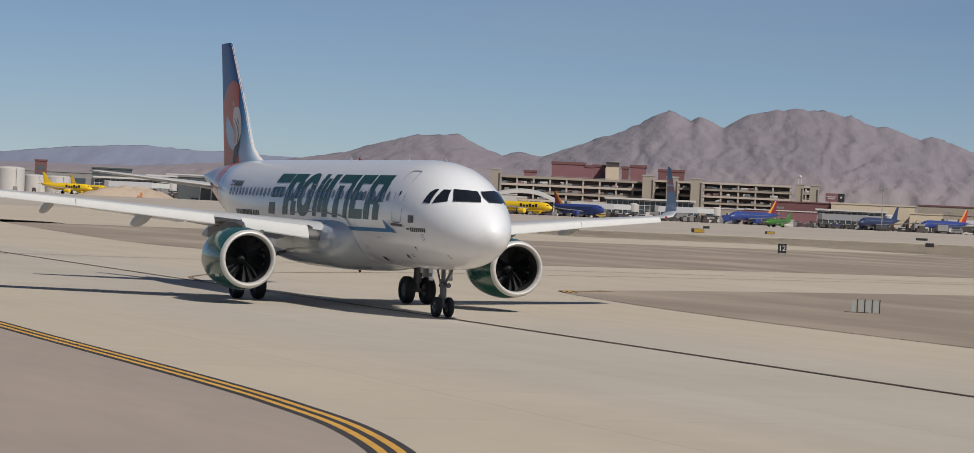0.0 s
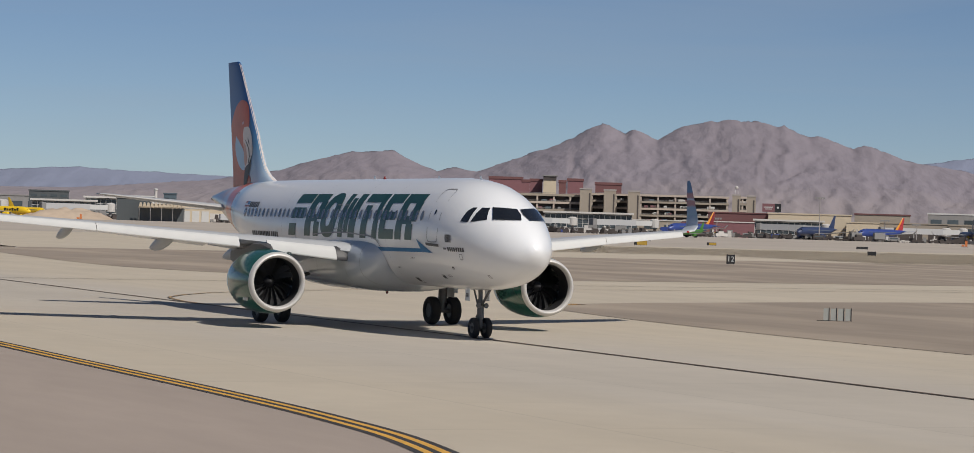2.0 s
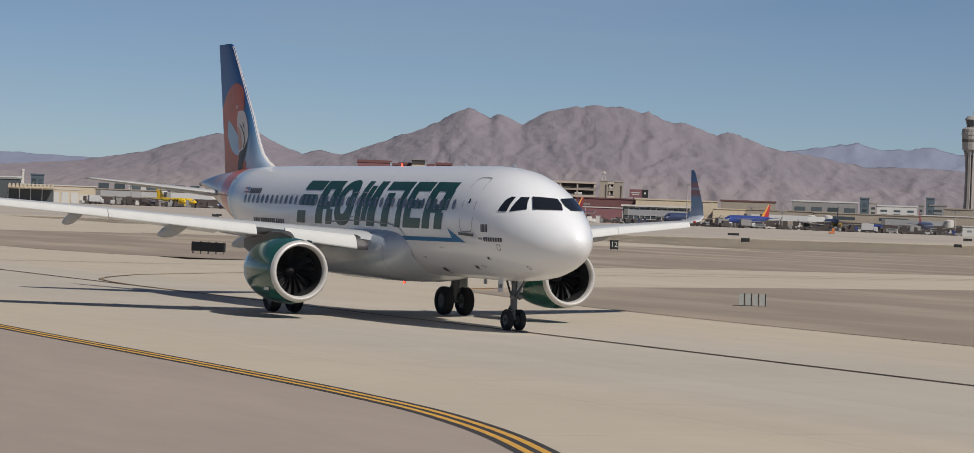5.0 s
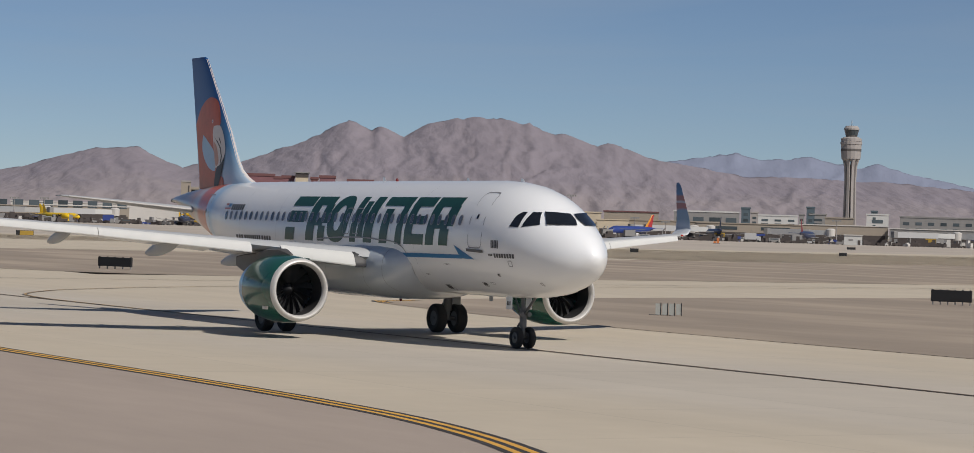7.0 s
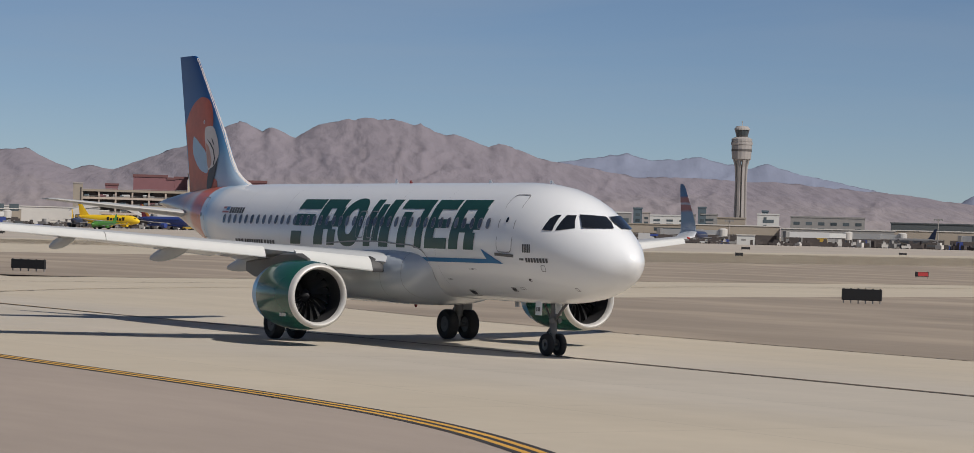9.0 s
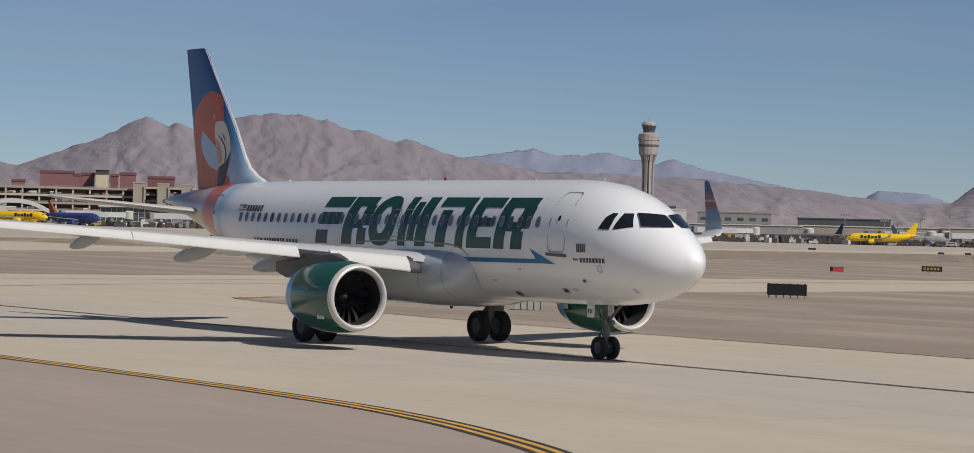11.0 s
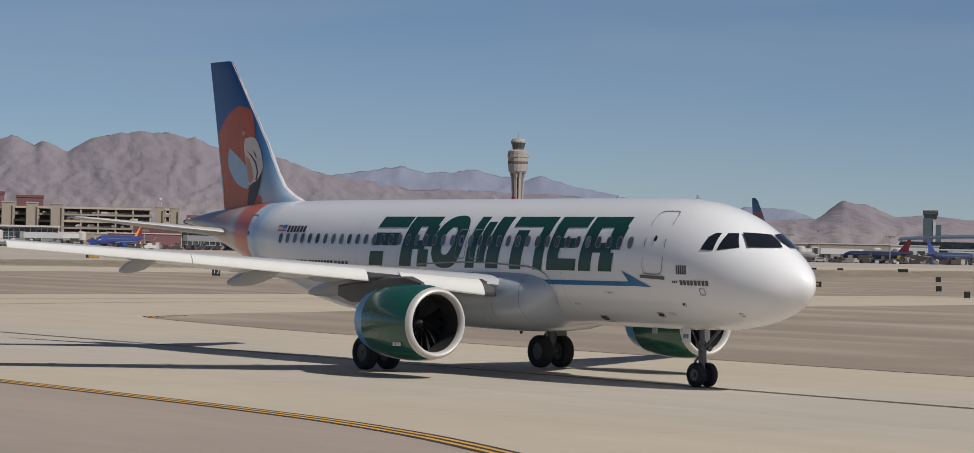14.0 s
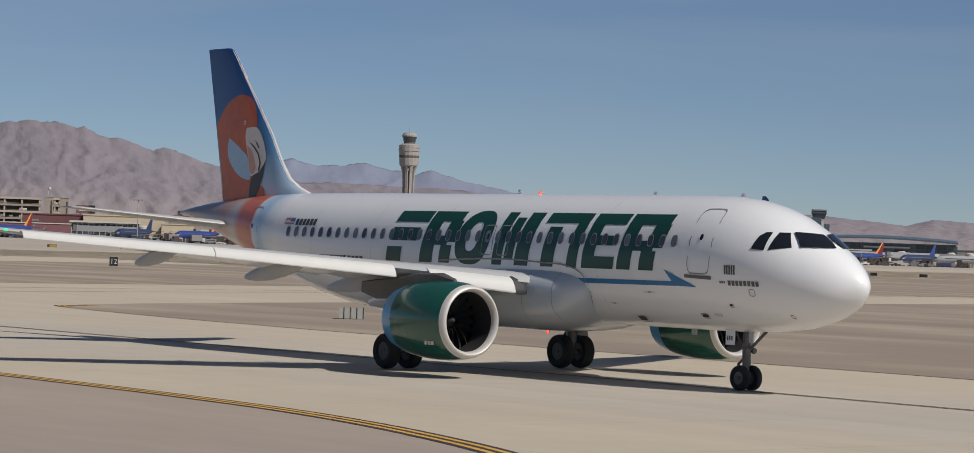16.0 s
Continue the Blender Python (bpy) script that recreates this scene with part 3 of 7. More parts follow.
def decal(corners, side=-1, n=6, lift=0.012, bm=None):
    """A patch on the body's side; corners (d, z): lower aft, lower fore, upper fore, upper aft."""
    bm = bm or bmesh.new()
    (a, b, c, e) = [Vector((*p, 0)) for p in corners]
    grid = []
    for j in range(n + 1):
        v = j / n
        row = []
        for i in range(3):
            p = (a.lerp(b, i / 2)).lerp(e.lerp(c, i / 2), v)
            row.append(bm.verts.new(on_side(p.x, p.y, side, lift)))
        grid.append(row)
    for r, s in zip(grid, grid[1:]):
        for i in range(2):
            bm.faces.new((r[i], r[i + 1], s[i + 1], s[i]))
    return bm


def outline(points, width, side=-1, lift=0.010, bm=None):
    """A thin closed seam through (d, z) points on the body's side."""
    bm = bm or bmesh.new()
    k = len(points)
    c = (sum(p[0] for p in points) / k, sum(p[1] for p in points) / k)
    ins = []
    for d, z in points:
        dx, dz = d - c[0], z - c[1]
        ln = math.hypot(dx, dz)
        ins.append((d - dx / ln * width, z - dz / ln * width))
    a = [bm.verts.new(on_side(d, z, side, lift)) for d, z in points]
    b = [bm.verts.new(on_side(d, z, side, lift)) for d, z in ins]
    for i in range(k):
        bm.faces.new((a[i], a[(i + 1) % k], b[(i + 1) % k], b[i]))
    return bm


def rounded(cx, cz, w, h, lean=0.0, r=0.5, n=20):
    """A rounded upright shape in (d, z); lean moves the top forward."""
    out = []
    for i in range(n):
        a = 2 * math.pi * i / n
        x, z = math.cos(a), math.sin(a)
        x = math.copysign(abs(x) ** r, x) * w / 2
        z = math.copysign(abs(z) ** r, z) * h / 2
        out.append((cx + x - lean * z / h, cz + z))
    return out


def patch(points, side=-1, lift=0.014, bm=None, rings=4):
    """A filled patch of a convex outline in (d, z), laid on the body in rings."""
    bm = bm or bmesh.new()
    c = (sum(p[0] for p in points) / len(points), sum(p[1] for p in points) / len(points))
    return fan_rings(bm, c, points, rings, lambda a, b: on_side(a, b, side, lift))


def fan_rings(bm, c, points, rings, where):
    fine = []
    for i, p in enumerate(points):
        q = points[(i + 1) % len(points)]
        k = 3 if len(points) < 9 else 1
        fine += [(p[0] + (q[0] - p[0]) * s / k, p[1] + (q[1] - p[1]) * s / k) for s in range(k)]
    m = bm.verts.new(where(*c))
    prev = None
    for r in range(1, rings + 1):
        f = r / rings
        row = [bm.verts.new(where(c[0] + (p[0] - c[0]) * f, c[1] + (p[1] - c[1]) * f)) for p in fine]
        for i in range(len(row)):
            j = (i + 1) % len(row)
            bm.faces.new((m, row[i], row[j]) if prev is None else (prev[i], row[i], row[j], prev[j]))
        prev = row
    return bm


def foil(chord, thick, n=9):
    """Section of a wing, (along chord, up), from the trailing edge over the top and back below."""
    xs = [0.5 * (1 + math.cos(math.pi * i / n)) for i in range(n + 1)]
    yt = lambda x: 5 * thick * (0.2969 * math.sqrt(x) - 0.126 * x - 0.3516 * x * x + 0.2843 * x ** 3 - 0.1015 * x ** 4)
    up = [(x * chord, yt(x) * chord * 1.15) for x in xs]
    dn = [(x * chord, -yt(x) * chord * 0.85) for x in reversed(xs[:-1])]
    return up + dn[:-1]


def wing_skin(sections, side):
    """sections: (y, d of the leading edge, chord, z, thickness, twist)."""
    rings = []
    for y, d, c, z, t, tw in sections:
        rings.append([(NOSE - d - x * math.cos(radians(tw)), side * y, z + u - x * math.sin(radians(tw))) for x, u in foil(c, t)])
    return loft(rings)


WING = [(1.2, 12.1, 6.4, 2.95, 0.13, 2), (2.0, 12.53, 5.8, 3.0, 0.13, 2), (6.4, 14.95, 3.6, 3.40, 0.115, 1), (11.5, 17.76, 2.5, 3.80, 0.11, 0), (16.6, 20.56, 1.52, 4.14, 0.105, -1), (17.12, 20.82, 1.43, 4.19, 0.10, -1)]
SHARKLET = [(17.12, 20.82, 1.43, 4.19, 0.10, -1), (17.48, 20.98, 1.34, 4.25, 0.09, 0), (17.72, 21.15, 1.20, 4.45, 0.08, 0), (17.82, 21.44, 1.00, 4.95, 0.07, 0), (17.88, 21.88, 0.72, 5.65, 0.065, 0), (17.94, 22.38, 0.36, 6.42, 0.065, 0), (17.95, 22.54, 0.20, 6.54, 0.065, 0)]


def wing_at(y):
    return [interp(y, WING, k) for k in range(1, 6)]


def z0_of(ring):
    return sum(p[2] for p in ring) / len(ring)


def slat(y0, y1, side, parent):
    rings = []
    n = 9
    for i in range(n + 1):
        y = y0 + (y1 - y0) * i / n
        d, c, z, t, tw = wing_at(y)
        h = 0.12 + 0.078 * c
        prof = [(0.72 * h, 0.30 * h), (0.48 * h, 0.25 * h), (0.24 * h, 0.10 * h), (0.07 * h, -0.14 * h), (-0.06 * h, -0.42 * h), (-0.12 * h, -0.62 * h), (-0.09 * h, -0.71 * h), (0.05 * h, -0.70 * h), (0.08 * h, -0.45 * h), (0.20 * h, -0.10 * h), (0.42 * h, 0.12 * h)]
        rings.append([(NOSE - (d - 0.16 + a), side * y, z - 0.02 + b) for a, b in prof])
    ob = part("slat", loft(rings), M["slat"], parent, "extended white leading edge slat", angle=30)
    if y0 < 4:
        # rounded dark seal at the slat's inboard end, lengthened to paint root shade
        seal = []
        for k, q in ((0.0, 1.08), (-0.30, 1.12), (-0.55, 1.05), (-0.70, 0.6)):
            cz = z0_of(rings[0])
            seal.append([(p[0] - (1 - q) * 0.2, p[1] + side * k, cz + (p[2] - cz) * q) for p in rings[0]])
        part("slat_seal_shade", loft(seal), M["dark"], ob, "dark rubber seal and painted shade at the slat end")
    return ob


def wing_panel(name, y0, y1, f0, f1, drop, side, parent, material, thick=0.06):
    """A flap or aileron along the trailing edge, from f0 to f1 of the chord."""
    rings = []
    for i in range(7):
        y = y0 + (y1 - y0) * i / 6
        d, c, z, t, tw = wing_at(y)
        a, b = d + c * f0, d + c * f1
        za, zb = z - c * f0 * math.sin(radians(tw)) - 0.03, z - c * f0 * math.sin(radians(tw)) - drop * c
        ring = []
        for x, u in foil(b - a, 0.13, 6):
            q = x / (b - a)
            ring.append((NOSE - a - x, side * y, za + (zb - za) * q + u))
        rings.append(ring)
    return part(name, loft(rings), material, parent)


def fairing(y, side, parent, end, z_end, r0):
    """Canoe under the wing that ends at end, z_end behind the trailing edge."""
    d, c, z, t, tw = wing_at(y)
    a = d + c * 0.30
    rings = []
    for i in range(11):
        f = i / 10
        r = r0 * math.sin(math.pi * min(1, f * 0.94 + 0.03)) ** 0.6
        zc = z - 0.10 + (z_end + 0.10 - z) * f ** 0.9
        rings.append([(NOSE - a - (end - a) * f, side * y + 0.5 * r * math.cos(q), zc + 1.2 * r * math.sin(q)) for q in [2 * math.pi * k / 14 for k in range(14)]])
    return part("flap_track_fairing", loft(rings), M["grey"], parent, "grey canoe shaped fairing")


def engine(side, parent):
    y, z, d0 = side * 5.75, 1.79, 11.35
    X = lambda d: NOSE - d
    nac = part("nacelle", spin([(X(d0 + 0.20), 1.155), (X(d0 + 0.55), 1.215), (X(d0 + 1.1), 1.255), (X(d0 + 1.7), 1.255), (X(d0 + 2.3), 1.215), (X(d0 + 2.75), 1.15)], 64, at=(0, y, z), caps=False), M["green"], parent, "glossy dark green engine nacelle")
    part("lip", spin([(X(d0 + 0.21), 1.158), (X(d0 + 0.08), 1.125), (X(d0 + 0.01), 1.07), (X(d0), 1.03), (X(d0 + 0.03), 0.985), (X(d0 + 0.14), 0.945), (X(d0 + 0.22), 0.935), (X(d0 + 0.22), 1.10)], 64, at=(0, y, z), closed=True), M["metal"], nac, "pale bare metal inlet lip")
    part("duct", spin([(X(d0 + 0.2), 0.945), (X(d0 + 0.5), 0.955), (X(d0 + 1.15), 0.985), (X(d0 + 1.15), 1.05), (X(d0 + 0.22), 1.05)], 48, at=(0, y, z), closed=True), M["duct"], nac, "dark inlet duct")
    part("nozzle", spin([(X(d0 + 2.74), 1.15), (X(d0 + 3.05), 1.075), (X(d0 + 3.40), 0.97), (X(d0 + 3.40), 0.93), (X(d0 + 2.74), 1.02)], 64, at=(0, y, z), closed=True), M["blue"], nac, "sky blue fan nozzle band")
    part("bulkhead", spin([(X(d0 + 1.32), 0.99), (X(d0 + 1.36), 0.99), (X(d0 + 1.36), 0.02), (X(d0 + 1.32), 0.02)], 48, at=(0, y, z), closed=True), M["dark"], nac)
    part("exhaust_core", spin([(X(d0 + 2.3), 0.80), (X(d0 + 3.3), 0.66), (X(d0 + 4.0), 0.46), (X(d0 + 4.02), 0.40), (X(d0 + 3.9), 0.30), (X(d0 + 4.6), 0.02)], 32, at=(0, y, z)), M["steel"], nac, "bare metal exhaust core")
    fan = part("fan", spin([(0.24, 0.012), (0.18, 0.07), (0.06, 0.15), (-0.05, 0.21), (-0.16, 0.25), (-0.18, 0.02)], 32), M["dark"], parent, "dark fan with metal blades")
    blade = bmesh.new()
    rows = []
    for i in range(7):
        r = 0.24 + 0.72 * i / 6
        tw = radians(20 + 42 * i / 6)
        sweep = 0.22 * (i / 6) ** 2
        w = 0.125 + 0.04 * math.sin(math.pi * i / 6)
        row = []
        for s in (-1, 1):
            u, a = s * w * math.sin(tw) + sweep, s * w * math.cos(tw)
            row.append((a, u, r))
        rows.append(row)
    vs = [[blade.verts.new(p) for p in r] for r in rows]
    for a, b in zip(vs, vs[1:]):
        blade.faces.new((a[0], a[1], b[1], b[0]))
    bmesh.ops.solidify(blade, geom=blade.faces[:], thickness=0.012)
    first = part("blade", blade, M["blade"], fan)
    for k in range(1, 18):
        o = new("blade", first.data)
        o.parent = fan
        o.matrix_basis = pose(0, 0, 0, 360 * k / 18)
    fan.matrix_basis = pose(X(d0 + 1.12), y, z)
    # pylon
    rings = []
    for d, zl, zh, w in ((d0 + 0.9, 2.96, 3.05, 0.06), (d0 + 1.6, 2.85, 3.22, 0.20), (d0 + 2.6, 2.55, 3.20, 0.24), (d0 + 3.6, 2.40, 3.02, 0.24), (d0 + 4.8, 2.35, 2.95, 0.18), (d0 + 5.8, 2.55, 2.85, 0.05)):
        rings.append([(X(d), y - w, zl), (X(d), y - w, zh), (X(d), y - w * 0.5, zh + 0.05), (X(d), y + w * 0.5, zh + 0.05), (X(d), y + w, zh), (X(d), y + w, zl)])
    part("pylon", loft(rings), M["pylon"], nac, "metal engine pylon coloured dark for underwing shade")
    for k in range(3):
        ang = radians(213 if side < 0 else -33)
        r = 1.262
        dd = d0 + 0.62 + 0.16 * k
        c = Vector((X(dd), y + side * abs(math.cos(ang)) * r, z + math.sin(ang) * r))
        part("placard", box(c - Vector((0.045, 0.02, 0.06)), c + Vector((0.045, 0.02, 0.06))), M["cream"], nac, "small white placard")
    # strake
    bm = bmesh.new()
    ins = -side
    a = radians(48)
    p0, p1 = Vector((X(d0 + 0.9), y + ins * math.cos(a) * 1.24, z + math.sin(a) * 1.24)), Vector((X(d0 + 2.0), y + ins * math.cos(a) * 1.22, z + math.sin(a) * 1.22))
    up = Vector((0, ins * math.cos(a), math.sin(a)))
    bm.faces.new([bm.verts.new(p) for p in (p0, p1, p1 + up * 0.34, p0.lerp(p1, 0.55) + up * 0.30)])
    bmesh.ops.solidify(bm, geom=bm.faces[:], thickness=0.03)
    part("strake", bm, M["green"], nac)
    return fan


def tyre_profile(r, w):
    return [(-w * 0.42, r * 0.52), (-w * 0.5, r * 0.66), (-w * 0.5, r * 0.86), (-w * 0.36, r * 0.97), (-w * 0.16, r), (w * 0.16, r), (w * 0.36, r * 0.97), (w * 0.5, r * 0.86), (w * 0.5, r * 0.66), (w * 0.42, r * 0.52)]


def wheel(name, x, y, r, w, parent):
    e = new(name)
    e.parent = parent
    part("tyre", spin(tyre_profile(r, w), 36, "y", closed=True), M["rubber"], e, "black rubber tyre")
    rim = spin([(-w * 0.36, r * 0.53), (-w * 0.34, r * 0.46), (-w * 0.16, r * 0.40), (-w * 0.2, r * 0.16), (-w * 0.42, r * 0.13), (-w * 0.42, r * 0.02), (w * 0.42, r * 0.02), (w * 0.42, r * 0.13), (w * 0.2, r * 0.16), (w * 0.16, r * 0.40), (w * 0.34, r * 0.46), (w * 0.36, r * 0.53)], 28, "y")
    for k in range(8):
        a = 2 * math.pi * k / 8
        for s in (-1, 1):
            spin([(s * w * 0.16, r * 0.05), (s * w * 0.27, r * 0.045)], 8, "y", (math.cos(a) * r * 0.28, 0, math.sin(a) * r * 0.28), bm=rim)
    part("rim", rim, M["steel" if r < 0.5 else "hub"], e, "grey metal wheel rim")
    e.matrix_basis = pose(x, y, r)
    return e


def fin_thick(d, z):
    f = (z - 5.7) / 6.0
    le, te = fin_lead(z), fin_trail(z)
    q = min(max((d - le) / (te - le), 0.0), 1.0)
    t = 0.105 - 0.02 * f
    return max(0.004, 5 * t * (te - le) * (0.2969 * math.sqrt(q) - 0.126 * q - 0.3516 * q * q + 0.2843 * q ** 3 - 0.1015 * q ** 4))


FIN = [(5.55, 28.1, 34.42), (5.96, 28.5, 34.50), (6.2, 29.2, 34.55), (6.52, 29.8, 34.61), (7.07, 30.3, 34.73), (8.19, 31.08, 34.98), (9.27, 31.99, 35.22), (11.3, 33.73, 35.69), (11.5, 33.93, 35.74), (11.60, 34.2, 35.76)]


def fin_lead(z):
    return interp(z, FIN, 1)


def fin_trail(z):
    return interp(z, FIN, 2)


def fin_shape(name, pts, material, parent, label, lift):
    """A painted shape on both faces of the fin; pts: closed (d, z) outline."""
    bm = bmesh.new()
    for side in (-1, 1):
        f = bm.faces.new([bm.verts.new((d, 0, z)) for d, z in pts])
        made = bmesh.ops.triangulate(bm, faces=[f])["faces"]
        ed = list({e for q in made for e in q.edges})
        bmesh.ops.subdivide_edges(bm, edges=ed, cuts=7, use_grid_fill=True)
        for v in bm.verts:
            if v.co.y == 0 and v.co.x > 0:
                z = v.co.z
                d = min(max(v.co.x, fin_lead(z) + 0.15), fin_trail(z) - 0.02)
                v.co = Vector((NOSE - d, side * (fin_thick(d, z) + lift), z))
    return part(name, bm, material, parent, label)


def build_airliner():
    air = tagged(new("airliner"), "white twin engine passenger jet with green engines, taxiing on concrete", "airplane")
    body_paint = ramp_mat("airliner body paint", "X", [(-32.5, (0.22, 0.19, 0.18, 1)), (-30.2, (0.30, 0.24, 0.22, 1)), (-28.4, (0.26, 0.20, 0.19, 1)), (-27.6, (0.40, 0.22, 0.16, 1)), (-26.7, (0.42, 0.40, 0.40, 1)), (-26.2, (0.50, 0.13, 0.075, 1)), (-25.02, (0.54, 0.12, 0.065, 1)), (-24.9, (0.52, 0.62, 0.74, 1)), (-24.3, (0.34, 0.52, 0.70, 1)), (-23.9, (0.60, 0.67, 0.74, 1)), (-23.2, (0.79, 0.80, 0.81, 1)), (-20, (0.79, 0.80, 0.81, 1))], rough=0.34, coat=0.6, wobble=0.55)
    rings = []
    ds = sorted({*(b[0] for b in BODY), *[0.35, 0.6, 0.95, 1.5, 2.1, 2.7, 3.3, 4.0, 4.9, 5.9, 9, 12, 15, 18, 21, 24.2, 26, 28, 30, 32, 34, 35.8]})
    for d in ds:
        t, b, h = (interp(d, BODY, k) for k in (1, 2, 3))
        rings.append([(NOSE - d, h * math.cos(2 * math.pi * i / 56), (t + b) / 2 + (t - b) / 2 * math.sin(2 * math.pi * i / 56)) for i in range(56)])
    body = part("fuselage", loft(rings), body_paint, air, "white fuselage with orange and pale blue tail end", angle=60)
    part("exhaust_cone", spin([(NOSE - 37.35, 0.10), (NOSE - 37.55, 0.09), (NOSE - 37.56, 0.02)], 16, at=(0, 0, 5.13)), M["steel"], body)
    # belly fairing
    fairing_rows = ((10.42, 1.45, 3.20, 2.70), (10.48, 1.72, 3.32, 2.50), (10.62, 1.94, 3.44, 2.28), (10.85, 2.10, 3.54, 2.05), (11.15, 2.22, 3.62, 1.85), (11.55, 2.32, 3.68, 1.68), (12.1, 2.38, 3.72, 1.54), (12.8, 2.42, 3.74, 1.47), (14.0, 2.42, 3.74, 1.45), (17.5, 2.42, 3.66, 1.45), (19.5, 2.2, 3.35, 1.52), (21.5, 1.8, 2.85, 1.66), (23.0, 1.2, 2.3, 1.80))

    def fairing_ring(d, grow=1.0):
        hw, zt, zb = (interp(d, fairing_rows, k) for k in (1, 2, 3))
        ring = []
        for i in range(36):
            a = 2 * math.pi * i / 36
            x, z = math.cos(a), math.sin(a)
            ring.append((NOSE - d, math.copysign(abs(x) ** 0.66, x) * hw * grow, (zt + zb) / 2 + math.copysign(abs(z) ** 0.8, z) * (zt - zb) / 2 * grow))
        return ring

    belly = part("belly_fairing", loft([fairing_ring(row[0]) for row in fairing_rows]), M["fairing"], air, "pale grey rounded wing root fairing")
    for d in (11.62, 13.0, 16.2, 18.6):
        part("fairing_joint", loft([fairing_ring(d, 1.003), fairing_ring(d + 0.022, 1.003)], caps=False), M["seam"], belly)
    # seal where the fairing meets the body, and skin joints
    for side in (-1, 1):
        line = smooth_line([Vector((d, z)) for d, z in ((11.0, 2.05), (10.62, 2.4), (10.40, 2.85), (10.48, 3.2), (10.85, 3.5), (11.6, 3.66), (12.6, 3.70), (14.0, 3.76), (16.0, 3.74), (18.0, 3.64))], 6)
        bm = bmesh.new()
        prev = None
        for d, z in line:
            row = [bm.verts.new(on_side(d, z + k, side, 0.03)) for k in (-0.025, 0.025)]
            if prev:
                bm.faces.new((prev[0], prev[1], row[1], row[0]))
            prev = row
        part("fairing_seal", bm, M["seam"], body, "dark seal along the wing root fairing")
        for d in (9.9, 13.2, 18.0, 21.9, 25.6):
            bm = bmesh.new()
            prev = None
            for i in range(25):
                z = 2.2 + 3.65 * i / 24
                if interp(d, BODY, 2) + 0.1 < z < interp(d, BODY, 1) - 0.02:
                    row = [bm.verts.new(on_side(d + k, z, side, 0.005)) for k in (-0.003, 0.003)]
                    if prev:
                        bm.faces.new((prev[0], prev[1], row[1], row[0]))
                    prev = row
            part("skin_joint", bm, M["seam"], body)
    # titles as plain slanted shapes, and the long arrow
    def shape(quads, z0=3.57, z1=5.32, lean=0.34):
        bm = bmesh.new()
        h = z1 - z0
        for a, b, v0, v1 in quads:
            decal([(a - lean * v0, z0 + h * v0), (b - lean * v0, z0 + h * v0), (b - lean * v1, z0 + h * v1), (a - lean * v1, z0 + h * v1)], bm=bm)
        return bm
    marks = [
        [(21.06, 19.20, 0.78, 1.0), (20.98, 19.46, 0.41, 0.67), (21.03, 20.20, 0.0, 0.29)],
        [(19.13, 18.42, 0, 1), (18.42, 17.42, 0.80, 1), (18.42, 17.75, 0.34, 0.52), (17.98, 17.30, 0.40, 0.82), (18.05, 17.45, 0, 0.34)],
        [(15.19, 14.68, 0, 1), (14.58, 14.12, 0.10, 0.90), (14.02, 13.32, 0, 1)],
        [(13.02, 11.30, 0.81, 1), (12.68, 12.05, 0.0, 0.74)],
        [(11.40, 10.90, 0, 1)],
        [(10.70, 9.10, 0.80, 1), (10.68, 9.30, 0.42, 0.60), (10.66, 9.14, 0.0, 0.22), (10.68, 10.10, 0.2, 0.8)],
        [(8.98, 8.35, 0, 1), (8.35, 7.10, 0.80, 1), (8.35, 7.45, 0.34, 0.52), (7.72, 7.02, 0.40, 0.82), (7.95, 7.28, 0, 0.34)],
    ]
    for q in marks:
        part("title_shape", shape(q), M["title"], body, "dark green slanted plain shape")
    # ring shape
    bm = bmesh.new()
    for side in (-1,):
        n = 40
        out, inn = rounded(16.22, 4.45, 1.80, 1.82, 0.36, 0.8, n), rounded(16.24, 4.48, 0.62, 0.98, 0.30, 0.8, n)
        a = [bm.verts.new(on_side(*p, side)) for p in out]
        mid = [bm.verts.new(on_side((p[0] + q[0]) / 2, (p[1] + q[1]) / 2, side)) for p, q in zip(out, inn)]
        b = [bm.verts.new(on_side(*p, side)) for p in inn]
        for i in range(n):
            j = (i + 1) % n
            bm.faces.new((a[i], a[j], mid[j], mid[i]))
            bm.faces.new((mid[i], mid[j], b[j], b[i]))
    part("title_shape", bm, M["title"], body, "dark green slanted plain shape")
    bm = decal([(11.0, 3.10), (6.3, 3.13), (6.3, 3.27), (11.0, 3.25)], n=2)
    patch([(6.76, 3.62), (6.35, 3.14), (5.42, 3.12)], bm=bm, lift=0.016)
    part("arrow_stripe", bm, M["arrow"], body, "blue stripe that ends in an arrow point")
    for d0, d1, z0, z1, m, k in ((26.0, 25.12, 3.49, 3.70, "smallprint", 3), (25.05, 23.35, 3.47, 3.70, "ink", 8), (23.28, 22.32, 3.47, 3.69, "smallprint", 4), (26.86, 25.5, 4.73, 4.97, "ink", 6), (27.26, 26.95, 4.86, 5.0, "arrow", 1), (27.6, 27.28, 4.92, 5.0, "flagred", 1), (27.6, 26.95, 4.75, 4.82, "flagred", 1), (4.22, 3.78, 3.54, 3.82, "smallprint", 5), (4.42, 4.18, 3.27, 3.34, "smallprint", 3), (4.10, 2.92, 3.21, 3.36, "smallprint", 8)):
